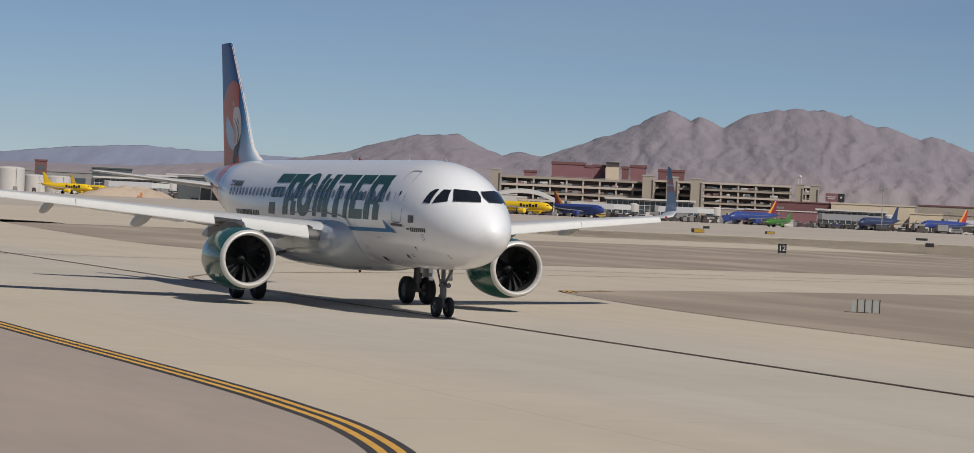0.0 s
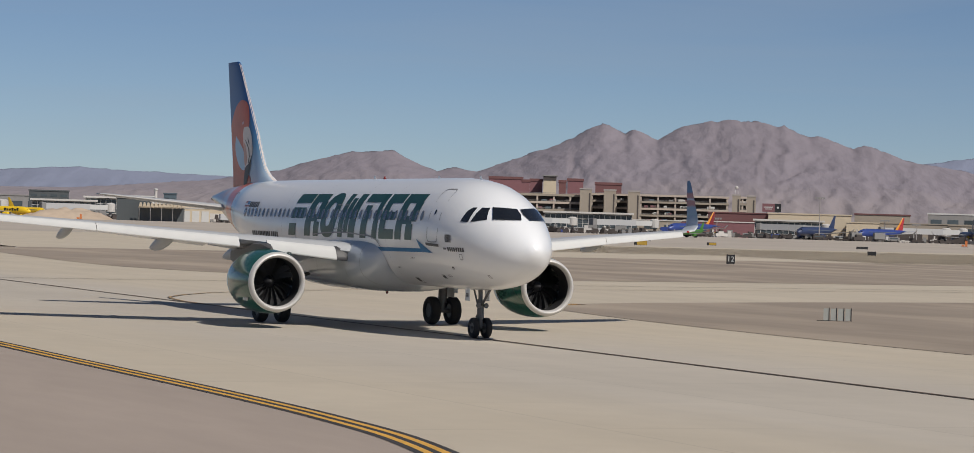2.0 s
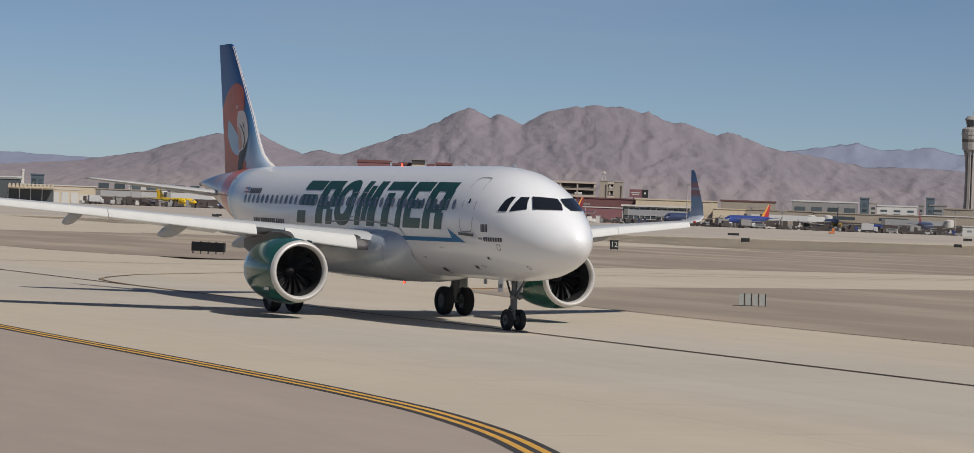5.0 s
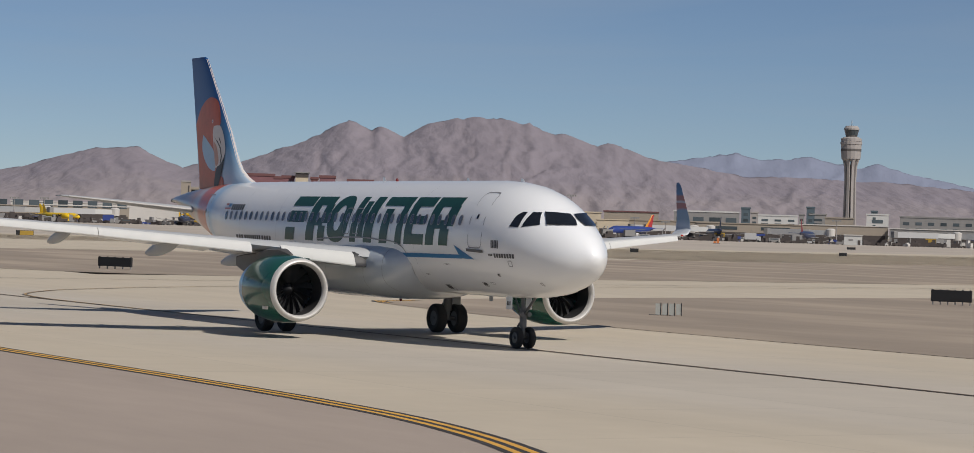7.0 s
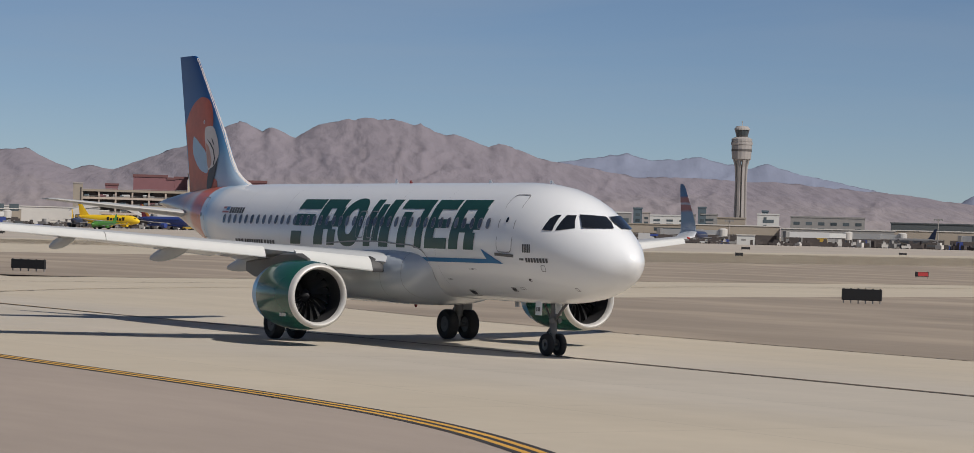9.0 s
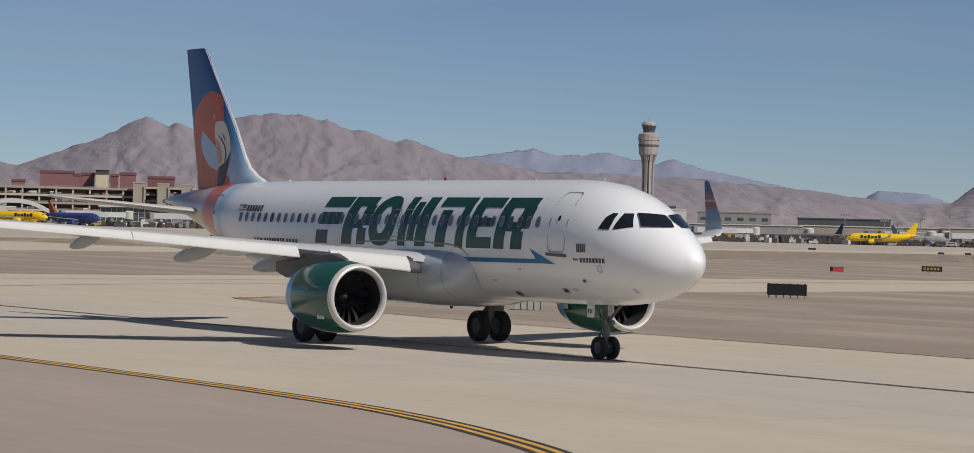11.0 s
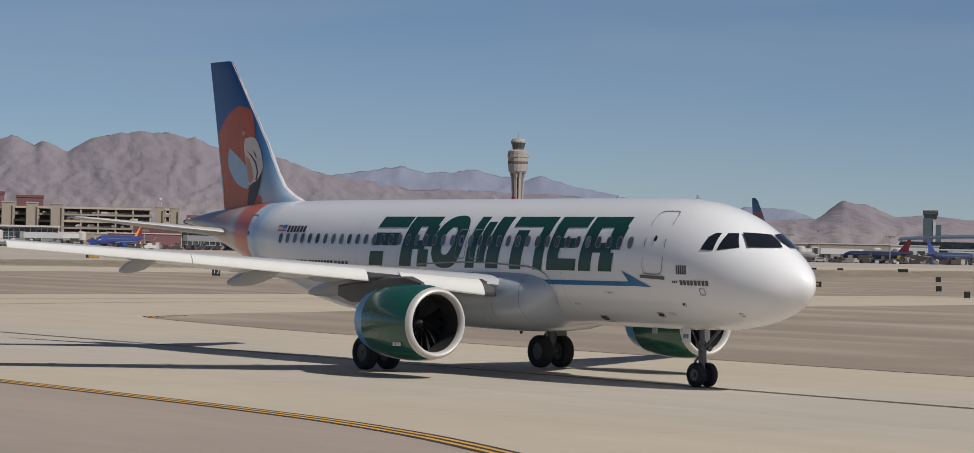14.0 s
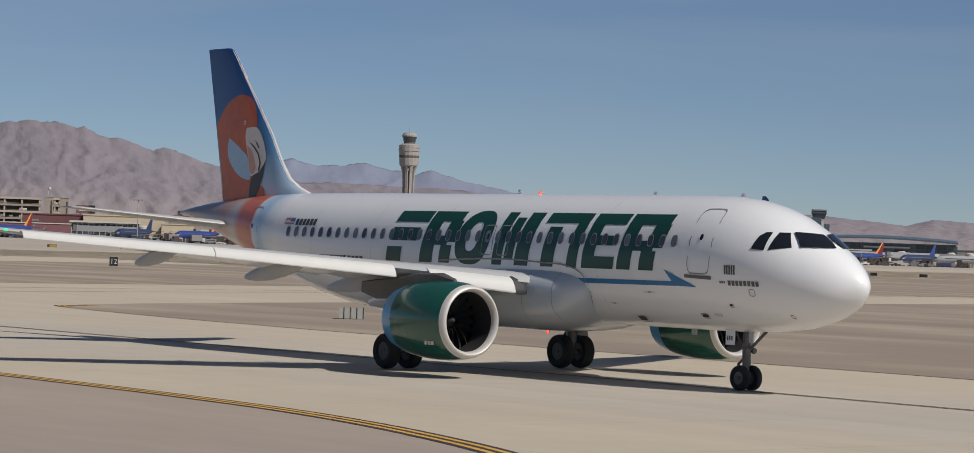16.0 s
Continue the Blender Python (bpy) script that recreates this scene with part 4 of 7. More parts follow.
        for i in range(k):
            w = (d1 - d0) / k
            a = d0 + w * i
            q = 1.0 if k == 1 else 0.74
            part("caption_bar", decal([(a, z0), (a + w * q, z0), (a + w * q, z1), (a, z1)], n=2), M[m], body)
    # cabin windows
    for side in (-1, 1):
        d = 6.42
        while d < 27.5:
            o = part("cabin_window", patch(rounded(d, 4.50, 0.22, 0.33, 0, 0.75, 14), side, 0.019, rings=1), M["cabin"], body)
            outline(rounded(d, 4.50, 0.27, 0.39, 0, 0.75, 14), 0.030, side, 0.016, bm=(fr := bmesh.new()))
            part("window_rim", fr, M["seam"], o)
            d += 0.533
    # doors
    for side in (-1, 1):
        for cx, cz, w, h, s in ((5.28, 4.52, 0.95, 2.02, 0.05), (30.0, 4.55, 0.80, 1.72, 0.0), (15.45, 4.38, 0.58, 1.02, 0.08), (14.62, 4.38, 0.58, 1.02, 0.08)):
            dr = part("door", outline(rounded(cx, cz, w, h, 0, 0.30, 28), 0.035, side, 0.018), M["seam"], body, "door outlined by a dark seam")
            part("door_window", patch(rounded(cx, cz + 0.12, 0.13, 0.19, 0, 0.8, 12), side, 0.020), M["glass"], dr)
    part("door_scuff_plate", decal([(5.86, 3.40), (4.74, 3.36), (4.74, 3.46), (5.86, 3.50)], n=1, lift=0.03), M["steel"], body, "dark scuff plate below the door")
    for cx, cz, w, h in ((8.65, 2.05, 0.45, 0.22), (4.2, 2.6, 0.16, 0.1), (5.0, 2.3, 0.3, 0.08), (5.6, 2.25, 0.32, 0.16), (3.25, 3.02, 0.22, 0.22), (2.2, 2.35, 0.12, 0.12), (7.6, 2.9, 0.5, 0.05), (9.5, 2.5, 0.3, 0.05)):
        part("access_panel", outline(rounded(cx, cz, w, h, 0, 0.4, 16), 0.025, -1, 0.012), M["seam"], body)
    for cx, cz, w, h in ((8.7, 2.06, 0.36, 0.14), (5.6, 2.25, 0.26, 0.10), (4.22, 2.62, 0.12, 0.07)):
        part("vent", patch(rounded(cx, cz, w, h, 0.05, 0.5, 14), -1, 0.014), M["dark"], body)
    # cockpit panes
    def pane(pts):
        bm = bmesh.new()
        bm.faces.new([bm.verts.new(p) for p in pts])
        made = bm.faces[:]
        bmesh.ops.triangulate(bm, faces=made)
        return bm
    for s in (-1, 1):
        for c in (((3.34, 4.32), (2.90, 4.30), (2.89, 4.84), (3.06, 4.84), (3.22, 4.72)), ((2.78, 4.31), (2.14, 4.40), (2.44, 4.84), (2.72, 4.84))):
            part("cockpit_window", patch([p for p in c], s, 0.02), M["glass"], body, "dark cockpit glass")
        q = [(0.98, 4.40), (0.16, 4.40), (0.05, 4.60), (0.06, 4.79), (0.42, 4.82), (0.80, 4.84)]
        bm = bmesh.new()
        fan_rings(bm, (0.5, 4.61), q, 4, lambda a, b: on_nose(s * a, b, 0.03))
        part("windshield", bm, M["glass"], body, "dark cockpit windshield")
    # antennas and beacons
    for d, h in ((5.2, 0.08), (9.2, 0.11), (16.0, 0.16)):
        bm = loft([[(NOSE - d - x * 0.30, w * 0.5, 5.93) for x, w in ((0, 0), (0.4, 0.06), (1, 0.01), (0.4, -0.06))], [(NOSE - d - 0.14 - x * 0.16, w * 0.4, 5.96 + h) for x, w in ((0, 0), (0.4, 0.05), (1, 0.01), (0.4, -0.05))]])
        part("antenna", bm, M["white"], body, "small blade antenna")
    beacons = []
    for d, z, s in ((15.1, 5.965, 1), (14.5, 1.45, -1)):
        bm = spin([(0, 0.06), (s * 0.04, 0.06), (s * 0.08, 0.05), (s * 0.11, 0.03), (s * 0.12, 0.01)], 20, "z")
        for f in bm.faces:
            c = f.calc_center_median()
            f.material_index = 1 if c.z * s > 0.01 and math.hypot(c.x, c.y) > 0.02 and abs(math.atan2(c.y, c.x) + 0.85) < 0.75 else 0
        b = part("beacon", bm, [M["red"], M["flash"]], body, "red turning anti collision beacon")
        b.matrix_basis = pose(NOSE - d, 0, z)
        beacons.append((b, (NOSE - d, 0, z)))
    for d, w in ((7.4, 0.22), (19.8, 0.3)):
        part("drain_mast", box((NOSE - d - w / 2, -0.02, 1.60), (NOSE - d + w / 2, 0.02, 1.83)), M["grey"], body)
    # wings
    fans = []
    for side in (-1, 1):
        w = part("wing", wing_skin(WING, side), M["grey"], air, "grey wing", angle=50)
        part("sharklet", wing_skin(SHARKLET, side), ramp_mat("sharklet paint", "Z", [(4.2, (0.62, 0.63, 0.64, 1)), (4.6, (0.50, 0.55, 0.60, 1)), (4.9, (0.24, 0.31, 0.38, 1)), (5.3, (0.20, 0.27, 0.36, 1)), (5.42, (0.36, 0.12, 0.08, 1)), (5.62, (0.34, 0.12, 0.09, 1)), (5.68, (0.40, 0.42, 0.46, 1)), (5.78, (0.34, 0.12, 0.09, 1)), (5.95, (0.34, 0.12, 0.09, 1)), (6.05, (0.06, 0.13, 0.26, 1)), (6.6, (0.03, 0.08, 0.18, 1))], wobble=0.3), w, "dark blue and orange upturned wing tip")
        part("navigation_light", spin([(NOSE - 20.62, 0.02), (NOSE - 20.66, 0.04), (NOSE - 20.74, 0.045), (NOSE - 20.86, 0.03)], 12, at=(0, side * 16.98, 4.19)), M["navgreen" if side < 0 else "navred"], w, "small glowing navigation light")
        slat(2.85, 5.25, side, w)
        for y0, y1 in ((6.25, 11.29), (11.31, 16.55)):
            slat(y0, y1, side, w)
        wing_panel("flap", 2.2, 6.3, 0.70, 1.04, 0.07, side, w, M["white"])
        wing_panel("flap", 6.5, 12.8, 0.70, 1.05, 0.09, side, w, M["white"])
        wing_panel("aileron", 12.95, 16.3, 0.74, 1.01, 0.03, side, w, M["grey"])
        for y, e, z, r in ((5.2, 19.9, 2.60, 0.26), (8.2, 20.4, 2.90, 0.24), (11.9, 21.3, 3.25, 0.20)):
            fairing(y, side, w, e, z, r)
        fans.append(engine(side, air))
        t = part("tailplane", wing_skin([(0.4, 31.75, 3.4, 4.62, 0.10, 0), (1.0, 32.15, 3.15, 4.68, 0.10, 0), (6.0, 35.0, 1.25, 5.15, 0.09, 0), (6.22, 35.3, 0.9, 5.17, 0.07, 0)], side), M["grey"], air, "grey tailplane")
        part("tailplane_edge", wing_skin([(1.0, 32.11, 0.42, 4.68, 0.30, 0), (6.0, 34.96, 0.20, 5.15, 0.30, 0)], side), M["metal"], t, "bare metal leading edge")
    # fin
    fin_paint = ramp_mat("fin paint", "Z", [(5.6, (0.56, 0.64, 0.72, 1)), (6.5, (0.34, 0.48, 0.63, 1)), (7.6, (0.10, 0.27, 0.48, 1)), (9.0, (0.012, 0.095, 0.29, 1)), (11.8, (0.004, 0.055, 0.21, 1))], rough=0.45, coat=0.08, wobble=0.8, size=0.6)
    rings = []
    for z, le, te in FIN:
        xs = [0.5 * (1 - math.cos(math.pi * i / 16)) for i in range(17)]
        right = [(NOSE - (le + (te - le) * q), -fin_thick(le + (te - le) * q, z), z) for q in xs]
        left = [(x, -y, zz) for x, y, zz in reversed(right[1:-1])]
        rings.append(right + left)
    fin = part("tail_fin", loft(rings), fin_paint, air, "tall blue tail fin with a painted orange bird", angle=50)
    # leading edge strip
    bm = bmesh.new()
    prev = None
    for z, le, te in FIN[1:-1]:
        row = [bm.verts.new((NOSE - (le + 0.07), s * (fin_thick(le + 0.07, z) + 0.006), z)) if s else bm.verts.new((NOSE - le + 0.012, 0, z)) for s in (-1, 0, 1)]
        if prev:
            for i in range(2):
                bm.faces.new((prev[i], prev[i + 1], row[i + 1], row[i]))
        prev = row
    part("fin_edge", bm, M["cream"], fin, "pale leading edge strip")
    P = lambda pts: [(p[0], p[1]) for p in smooth_line([Vector(p) for p in pts + pts[:1]], 4)[:-1]]
    fin_shape("painted_neck", P([(34.98, 8.57), (34.45, 9.15), (33.9, 9.52), (33.3, 9.73), (32.95, 9.74), (32.5, 9.62), (32.19, 9.29), (31.97, 8.76), (31.97, 8.44), (32.25, 8.2), (32.25, 7.3), (32.2, 6.5), (31.9, 6.26), (31.5, 6.24), (31.17, 6.1), (31.1, 5.86), (31.3, 5.7), (33.0, 5.62), (34.28, 5.6), (34.45, 6.3), (34.62, 7.12)]), M["orange"], fin, "orange painted neck shape", 0.015)
    fin_shape("painted_gap", P([(33.93, 8.08), (34.04, 7.7), (33.95, 7.29), (33.52, 6.86), (33.01, 6.58), (32.41, 6.45), (32.21, 6.52), (32.28, 6.85), (32.5, 7.35), (32.96, 7.63), (33.57, 7.94)]), M["paleblue"], fin, "pale blue painted gap", 0.021)
    fin_shape("painted_beak", P([(32.6, 8.45), (31.95, 8.46), (31.54, 8.08), (31.28, 7.58), (31.21, 7.21), (31.4, 6.96), (31.68, 6.72), (32.17, 6.59), (32.33, 6.85), (32.45, 7.35), (32.62, 7.85), (32.68, 8.23)]), M["cream"], fin, "off white painted beak", 0.021)
    fin_shape("painted_blush", P([(32.55, 7.78), (32.2, 7.6), (31.95, 7.2), (31.85, 6.85), (32.1, 6.66), (32.3, 6.86), (32.42, 7.35)]), M["blush"], fin, "pink orange blush on the painted beak", 0.026)
    fin_shape("painted_beak_tip", P([(31.21, 7.24), (31.35, 6.96), (31.63, 6.74), (32.07, 6.57), (32.24, 6.02), (32.18, 5.74), (31.83, 5.7), (31.6, 5.97), (31.33, 6.59)]), M["ink"], fin, "black painted beak tip", 0.030)
    fin_shape("painted_line", [(32.44, 7.95), (32.02, 7.76), (31.68, 7.48), (31.50, 7.09), (31.58, 6.77), (31.68, 6.79), (31.60, 7.09), (31.76, 7.44), (32.04, 7.68)], M["ink"], fin, "dark painted line", 0.030)
    fin_shape("painted_line", [(31.98, 7.98), (31.80, 7.86), (31.66, 7.66), (31.70, 7.64), (31.86, 7.80)], M["ink"], fin, "dark painted line", 0.030)
    fin_shape("painted_eye", rounded(32.75, 8.66, 0.17, 0.17, 0, 1.0, 10), M["cream"], fin, "small painted eye", 0.030)
    fin_shape("painted_pupil", rounded(32.75, 8.66, 0.08, 0.08, 0, 1.0, 8), M["ink"], fin, "dark painted pupil", 0.036)
    # nose gear
    ng = part("nose_gear", rod((0.05, 0, 0.40), (-0.05, 0, 2.1), 0.085), M["steel"], air, "grey steel nose landing gear")
    rod_bm = rod((0.02, -0.40, 0.40), (0.02, 0.40, 0.40), 0.07)
    rod((0.03, 0, 0.75), (0.0, 0, 1.45), 0.13, bm=rod_bm)
    part("axle", rod_bm, M["steel"], ng)
    part("drag_brace", rod((0.0, 0, 1.15), (1.0, 0, 1.95), 0.05, bm=rod((-0.02, -0.1, 1.25), (-0.5, -0.1, 1.95), 0.035)), M["steel"], ng)
    part("torque_link", rod((-0.08, 0, 1.0), (-0.34, 0, 0.78), 0.04, bm=rod((-0.34, 0, 0.78), (-0.04, 0, 0.48), 0.04)), M["steel"], ng)
    for s in (-1, 1):
        part("taxi_light", spin([(0.10, 0.02), (0.10, 0.085), (0.06, 0.10), (-0.06, 0.06), (-0.07, 0.01)], 18, at=(0.12, s * 0.15, 1.22)), M["steel"], ng, "round taxi light")
        part("gear_door", box((-0.50, s * 0.40 - 0.015, 1.38), (-0.10, s * 0.40 + 0.015, 1.84), 0.012), M["white"], ng, "white nose gear door")
    bars = box((-0.42, -0.424, 1.52), (-0.37, -0.418, 1.66))
    box((-0.33, -0.424, 1.52), (-0.28, -0.418, 1.66), bm=bars)
    box((-0.24, -0.424, 1.52), (-0.19, -0.418, 1.66), bm=bars)
    part("number_caption", bars, M["ink"], ng, "three small plain dark bars")
    wheels = [(wheel("nose_wheel", 0.02, s * 0.25, 0.385, 0.22, air), 0.385, 0.02, s * 0.25) for s in (-1, 1)]
    for s in (-1, 1):
        y = s * 3.795
        mg = part("main_gear", rod((-12.64, y, 0.58), (-12.55, y - s * 0.05, 2.7), 0.13), M["steel"], air, "grey steel main landing gear")
        part("axle", rod((-12.64, y - 0.62, 0.58), (-12.64, y + 0.62, 0.58), 0.09, bm=rod((-12.63, y, 0.9), (-12.6, y, 1.7), 0.19)), M["steel"], mg)
        part("side_stay", rod((-12.6, y - s * 0.1, 1.5), (-12.3, y - s * 1.9, 2.2), 0.07), M["steel"], mg)
        part("torque_link", rod((-12.8, y, 1.35), (-13.15, y, 1.0), 0.05, bm=rod((-13.15, y, 1.0), (-12.75, y, 0.65), 0.05)), M["steel"], mg)
        part("gear_door", box((-13.05, y + s * 0.30 - 0.02, 1.15), (-12.1, y + s * 0.30 + 0.02, 2.7), 0.015), M["grey"], mg, "grey main gear leg door")
        for k in (-1, 1):
            wheels.append((wheel("main_wheel", -12.64, y + k * 0.465, 0.585, 0.42, air), 0.585, -12.64, y + k * 0.465))
    return air, wheels, fans, beacons


airliner, WHEELS, FANS, BEACONS = build_airliner()


# ---------------------------------------------------------------- things far off
F = {
    "beige": mat("beige concrete wall", (0.30, 0.26, 0.212), 0.85, grain=0.08, size=0.3, large=0.1),
    "sand": mat("cream stucco wall", (0.50, 0.425, 0.315), 0.85, grain=0.06, size=0.3, large=0.08),
    "mauve": mat("mauve metal cladding", (0.19, 0.085, 0.095), 0.7, grain=0.1, size=0.3, large=0.1),
    "roofred": mat("dull red roof", (0.14, 0.06, 0.06), 0.7, grain=0.1, size=0.3),
    "slab": mat("pale parking deck", (0.43, 0.365, 0.31), 0.85, grain=0.1, size=0.3),
    # dark tone for shade in decks, bays and along plinths; also dark paint
    "gloom": mat("dark tone for shaded openings and dark paint", (0.065, 0.055, 0.052), 0.9, grain=0.3, size=0.2),
    "pane": mat("terminal glass", (0.06, 0.075, 0.085), 0.12, grain=0.2, size=0.3, per_piece=0.4),
    "frame": mat("white window frame", (0.50, 0.50, 0.485), 0.6),
    "roof": mat("pale membrane roof", (0.50, 0.48, 0.45), 0.7, grain=0.06, size=0.3),
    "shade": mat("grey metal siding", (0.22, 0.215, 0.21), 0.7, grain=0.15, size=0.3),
    "tower": mat("tower concrete", (0.325, 0.30, 0.285), 0.85, grain=0.08, size=0.15, large=0.1),
    "towerdark": mat("tower dark recess", (0.105, 0.095, 0.09), 0.8, grain=0.1),
    "bluewall": mat("blue grey glass wall", (0.085, 0.115, 0.135), 0.3, grain=0.1, size=0.2),
    "jy": mat("bright yellow jet paint", (0.80, 0.52, 0.02), 0.35, grain=0.04),
    "jb": mat("royal blue jet paint", (0.035, 0.06, 0.225), 0.35, grain=0.04),
    "jr": mat("red tail paint", (0.42, 0.045, 0.045), 0.4, grain=0.05),
    "jo": mat("orange tail paint", (0.64, 0.27, 0.04), 0.4, grain=0.05),
    "jg": mat("leaf green jet paint", (0.05, 0.17, 0.025), 0.4, grain=0.05),
    "jw": mat("white jet paint", (0.42, 0.42, 0.42), 0.4, grain=0.05),
    "jm": mat("dark maroon tail paint", (0.20, 0.03, 0.035), 0.4, grain=0.05),
    "jn": mat("dark navy jet paint", (0.035, 0.05, 0.11), 0.4, grain=0.05),
    "signyellow": mat("faded sign yellow", (0.36, 0.23, 0.03), 0.6, grain=0.15),
    "signred": mat("sign red", (0.45, 0.05, 0.05), 0.6, grain=0.1),
    "signblack": mat("sign black", (0.014, 0.014, 0.015), 0.6, grain=0.15),
    "panelpale": mat("pale translucent board", (0.30, 0.31, 0.29), 0.6, grain=0.1),
    "soil": mat("bare sandy soil", (0.46, 0.365, 0.275), 0.95, grain=0.15, size=0.4, large=0.15, bump=0.2),
    "orangeplastic": mat("orange barricade", (0.50, 0.16, 0.05), 0.6),
    "darkroof": mat("dark grey metal roof", (0.065, 0.075, 0.08), 0.6, grain=0.1, size=0.3),
    "bush": mat("dusty tree leaves", (0.055, 0.07, 0.035), 0.9, grain=0.4, size=1.0),
}


def thing(name, x, y, rot, label, category, group="", kind="", lift=0.0):
    e = tagged(new(name), label, category, group, kind)
    e.matrix_basis = pose(x, y, lie(x, y) + lift, 0, 0, rot)
    return e


def flat_parts(parent, rows):
    """rows: part name, lower corner, upper corner, material."""
    for n, lo, hi, m in rows:
        part(n, box(lo, hi), F.get(m) or M[m], parent, smooth=False)


def parking_deck(x, y, rot, w, h, levels=5, d=60, open_mat="gloom"):
    e = thing("parking_garage", x, y, rot, "multi storey concrete parking garage with open decks", "building", "parking garages")
    # the dark core gives the decks their inner shade by colour
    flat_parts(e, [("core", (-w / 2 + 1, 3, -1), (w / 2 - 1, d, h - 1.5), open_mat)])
    rng = random.Random(int(w * 10))
    step = h / levels
    for k in range(levels):
        z = step * (k + 1)
        part("deck", box((-w / 2, 0, z - step * 0.30), (w / 2, d, z)), F["slab" if k % 2 else "beige"], e, smooth=False)
        part("rail", box((-w / 2, -0.1, z + step * 0.10), (w / 2, 0.1, z + step * 0.14)), F["shade"], e, smooth=False)
        for c in range(int(w / 6)):
            # parked vehicles and lift cores that show between the decks
            a = -w / 2 + 1.5 + (w - 6) * rng.random()
            part("parked_car", box((a, 0.8, z - step + 0.02), (a + rng.uniform(1.8, 4.4), 2.6, z - step + rng.uniform(1.1, 1.7)), 0.25), F[rng.choice(("frame", "gloom", "shade", "roof", "mauve", "bluewall"))], e, smooth=False)
    n = max(3, int(w / 9))
    col = None
    for k in range(n + 1):
        cx = -w / 2 + 1 + (w - 2) * k / n
        if col is None:
            col = part("column", box((-0.5, 0.4, -1), (0.5, 1.4, h - step * 0.2)), F["slab"], e, smooth=False)
            col.location.x = cx
        else:
            o = new("column", col.data)
            o.parent, o.location = e, (cx, 0, 0)
    return e


def stair_tower(x, y, rot, w, h, d=12):
    e = thing("stair_tower", x, y, rot, "plain beige concrete stair tower beside a garage", "building", "stair towers")
    flat_parts(e, [("wall", (-w / 2, 0, -1), (w / 2, d, h), "beige"), ("cap", (-w / 2 - 0.3, -0.3, h), (w / 2 + 0.3, d + 0.3, h + 0.8), "tower"), ("slot", (w / 2 - 1.6, -0.1, 2), (w / 2 - 0.7, 0.2, h - 2), "gloom")])
    return e


def house(name, x, y, rot, w, h, d, wall, label, rows=0, z0=2.0, z1=0.0, pitch=6.0, trim="", base="", lift=0.0, gap=0.35):
    """A plain block: wall, roof rim, a row or more of windows, ground floor bay panels."""
    e = thing(name, x, y, rot, label, "building", lift=lift)
    flat_parts(e, [("wall", (-w / 2, 0, -1), (w / 2, d, h), wall), ("roof_rim", (-w / 2 - 0.4, -0.4, h), (w / 2 + 0.4, d + 0.4, h + max(0.5, h * 0.05)), trim or wall)])
    # panels in gloom imitate shade inside open bays; other colours are doors
    if base:
        k = max(1, int(w / 24))
        for i in range(k):
            a = -w / 2 + w * i / k
            part("bay_panel", box((a + 1.5, -0.25, 0), (a + w / k - 1.5, 0.3, h * 0.52)), F[base], e, smooth=False)
    first = None
    z1 = z1 or h - 1.0
    n = max(1, int(w / pitch))
    for r in range(rows):
        zz = z0 + (z1 - z0) * r / rows
        hh = (z1 - z0) / rows * (1 - gap)
        for i in range(n):
            cx = -w / 2 + w * (i + 0.5) / n
            if first is None:
                first = part("window", box((-w / n * (1 - gap) / 2, -0.15, 0), (w / n * (1 - gap) / 2, 0.25, hh)), F["pane"], e, smooth=False)
                o = first
            else:
                o = new("window", first.data)
                o.parent = e
            o.location = (cx, 0, zz)
    return e


def glass_hall(x, y, rot, w, h, d=26, cols=0, rows=3, trim="roof", lift=0.0):
    e = thing("concourse", x, y, rot, "glazed terminal concourse with white window grid", "building", "terminal concourses", lift=lift)
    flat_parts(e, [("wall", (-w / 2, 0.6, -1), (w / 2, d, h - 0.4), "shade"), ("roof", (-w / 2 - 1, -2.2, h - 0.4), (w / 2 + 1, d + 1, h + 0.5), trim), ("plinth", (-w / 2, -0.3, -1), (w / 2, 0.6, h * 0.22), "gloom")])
    cols = 2 * max(3, int(w / 5.0))
    pane = None
    z0, z1 = h * 0.26, h - 0.8
    for r in range(2):
        for c in range(cols // 2):
            cx = -w / 2 + w * (c + 0.5) / (cols // 2)
            if pane is None:
                pane = part("pane", box((-w / cols * 0.96, 0.2, 0), (w / cols * 0.96, 0.5, (z1 - z0) / 2 - 0.2)), F["pane"], e, smooth=False)
                o = pane
            else:
                o = new("pane", pane.data)
                o.parent = e
            o.location = (cx, 0, z0 + (z1 - z0) / 2 * r)
    for r in range(rows + 1):
        z = z0 + (z1 - z0) * r / rows
        part("transom", box((-w / 2, -0.2, z - 0.09), (w / 2, 0.15, z + 0.09)), F["frame"], e, smooth=False)
    mull = None
    for c in range(cols + 1):
        cx = -w / 2 + w * c / cols
        if mull is None:
            mull = part("mullion", box((-0.12, -0.3, z0), (0.12, 0.12, z1)), F["frame"], e, smooth=False)
            mull.location.x = cx
        else:
            o = new("mullion", mull.data)
            o.parent, o.location = e, (cx, 0, 0)
    return e


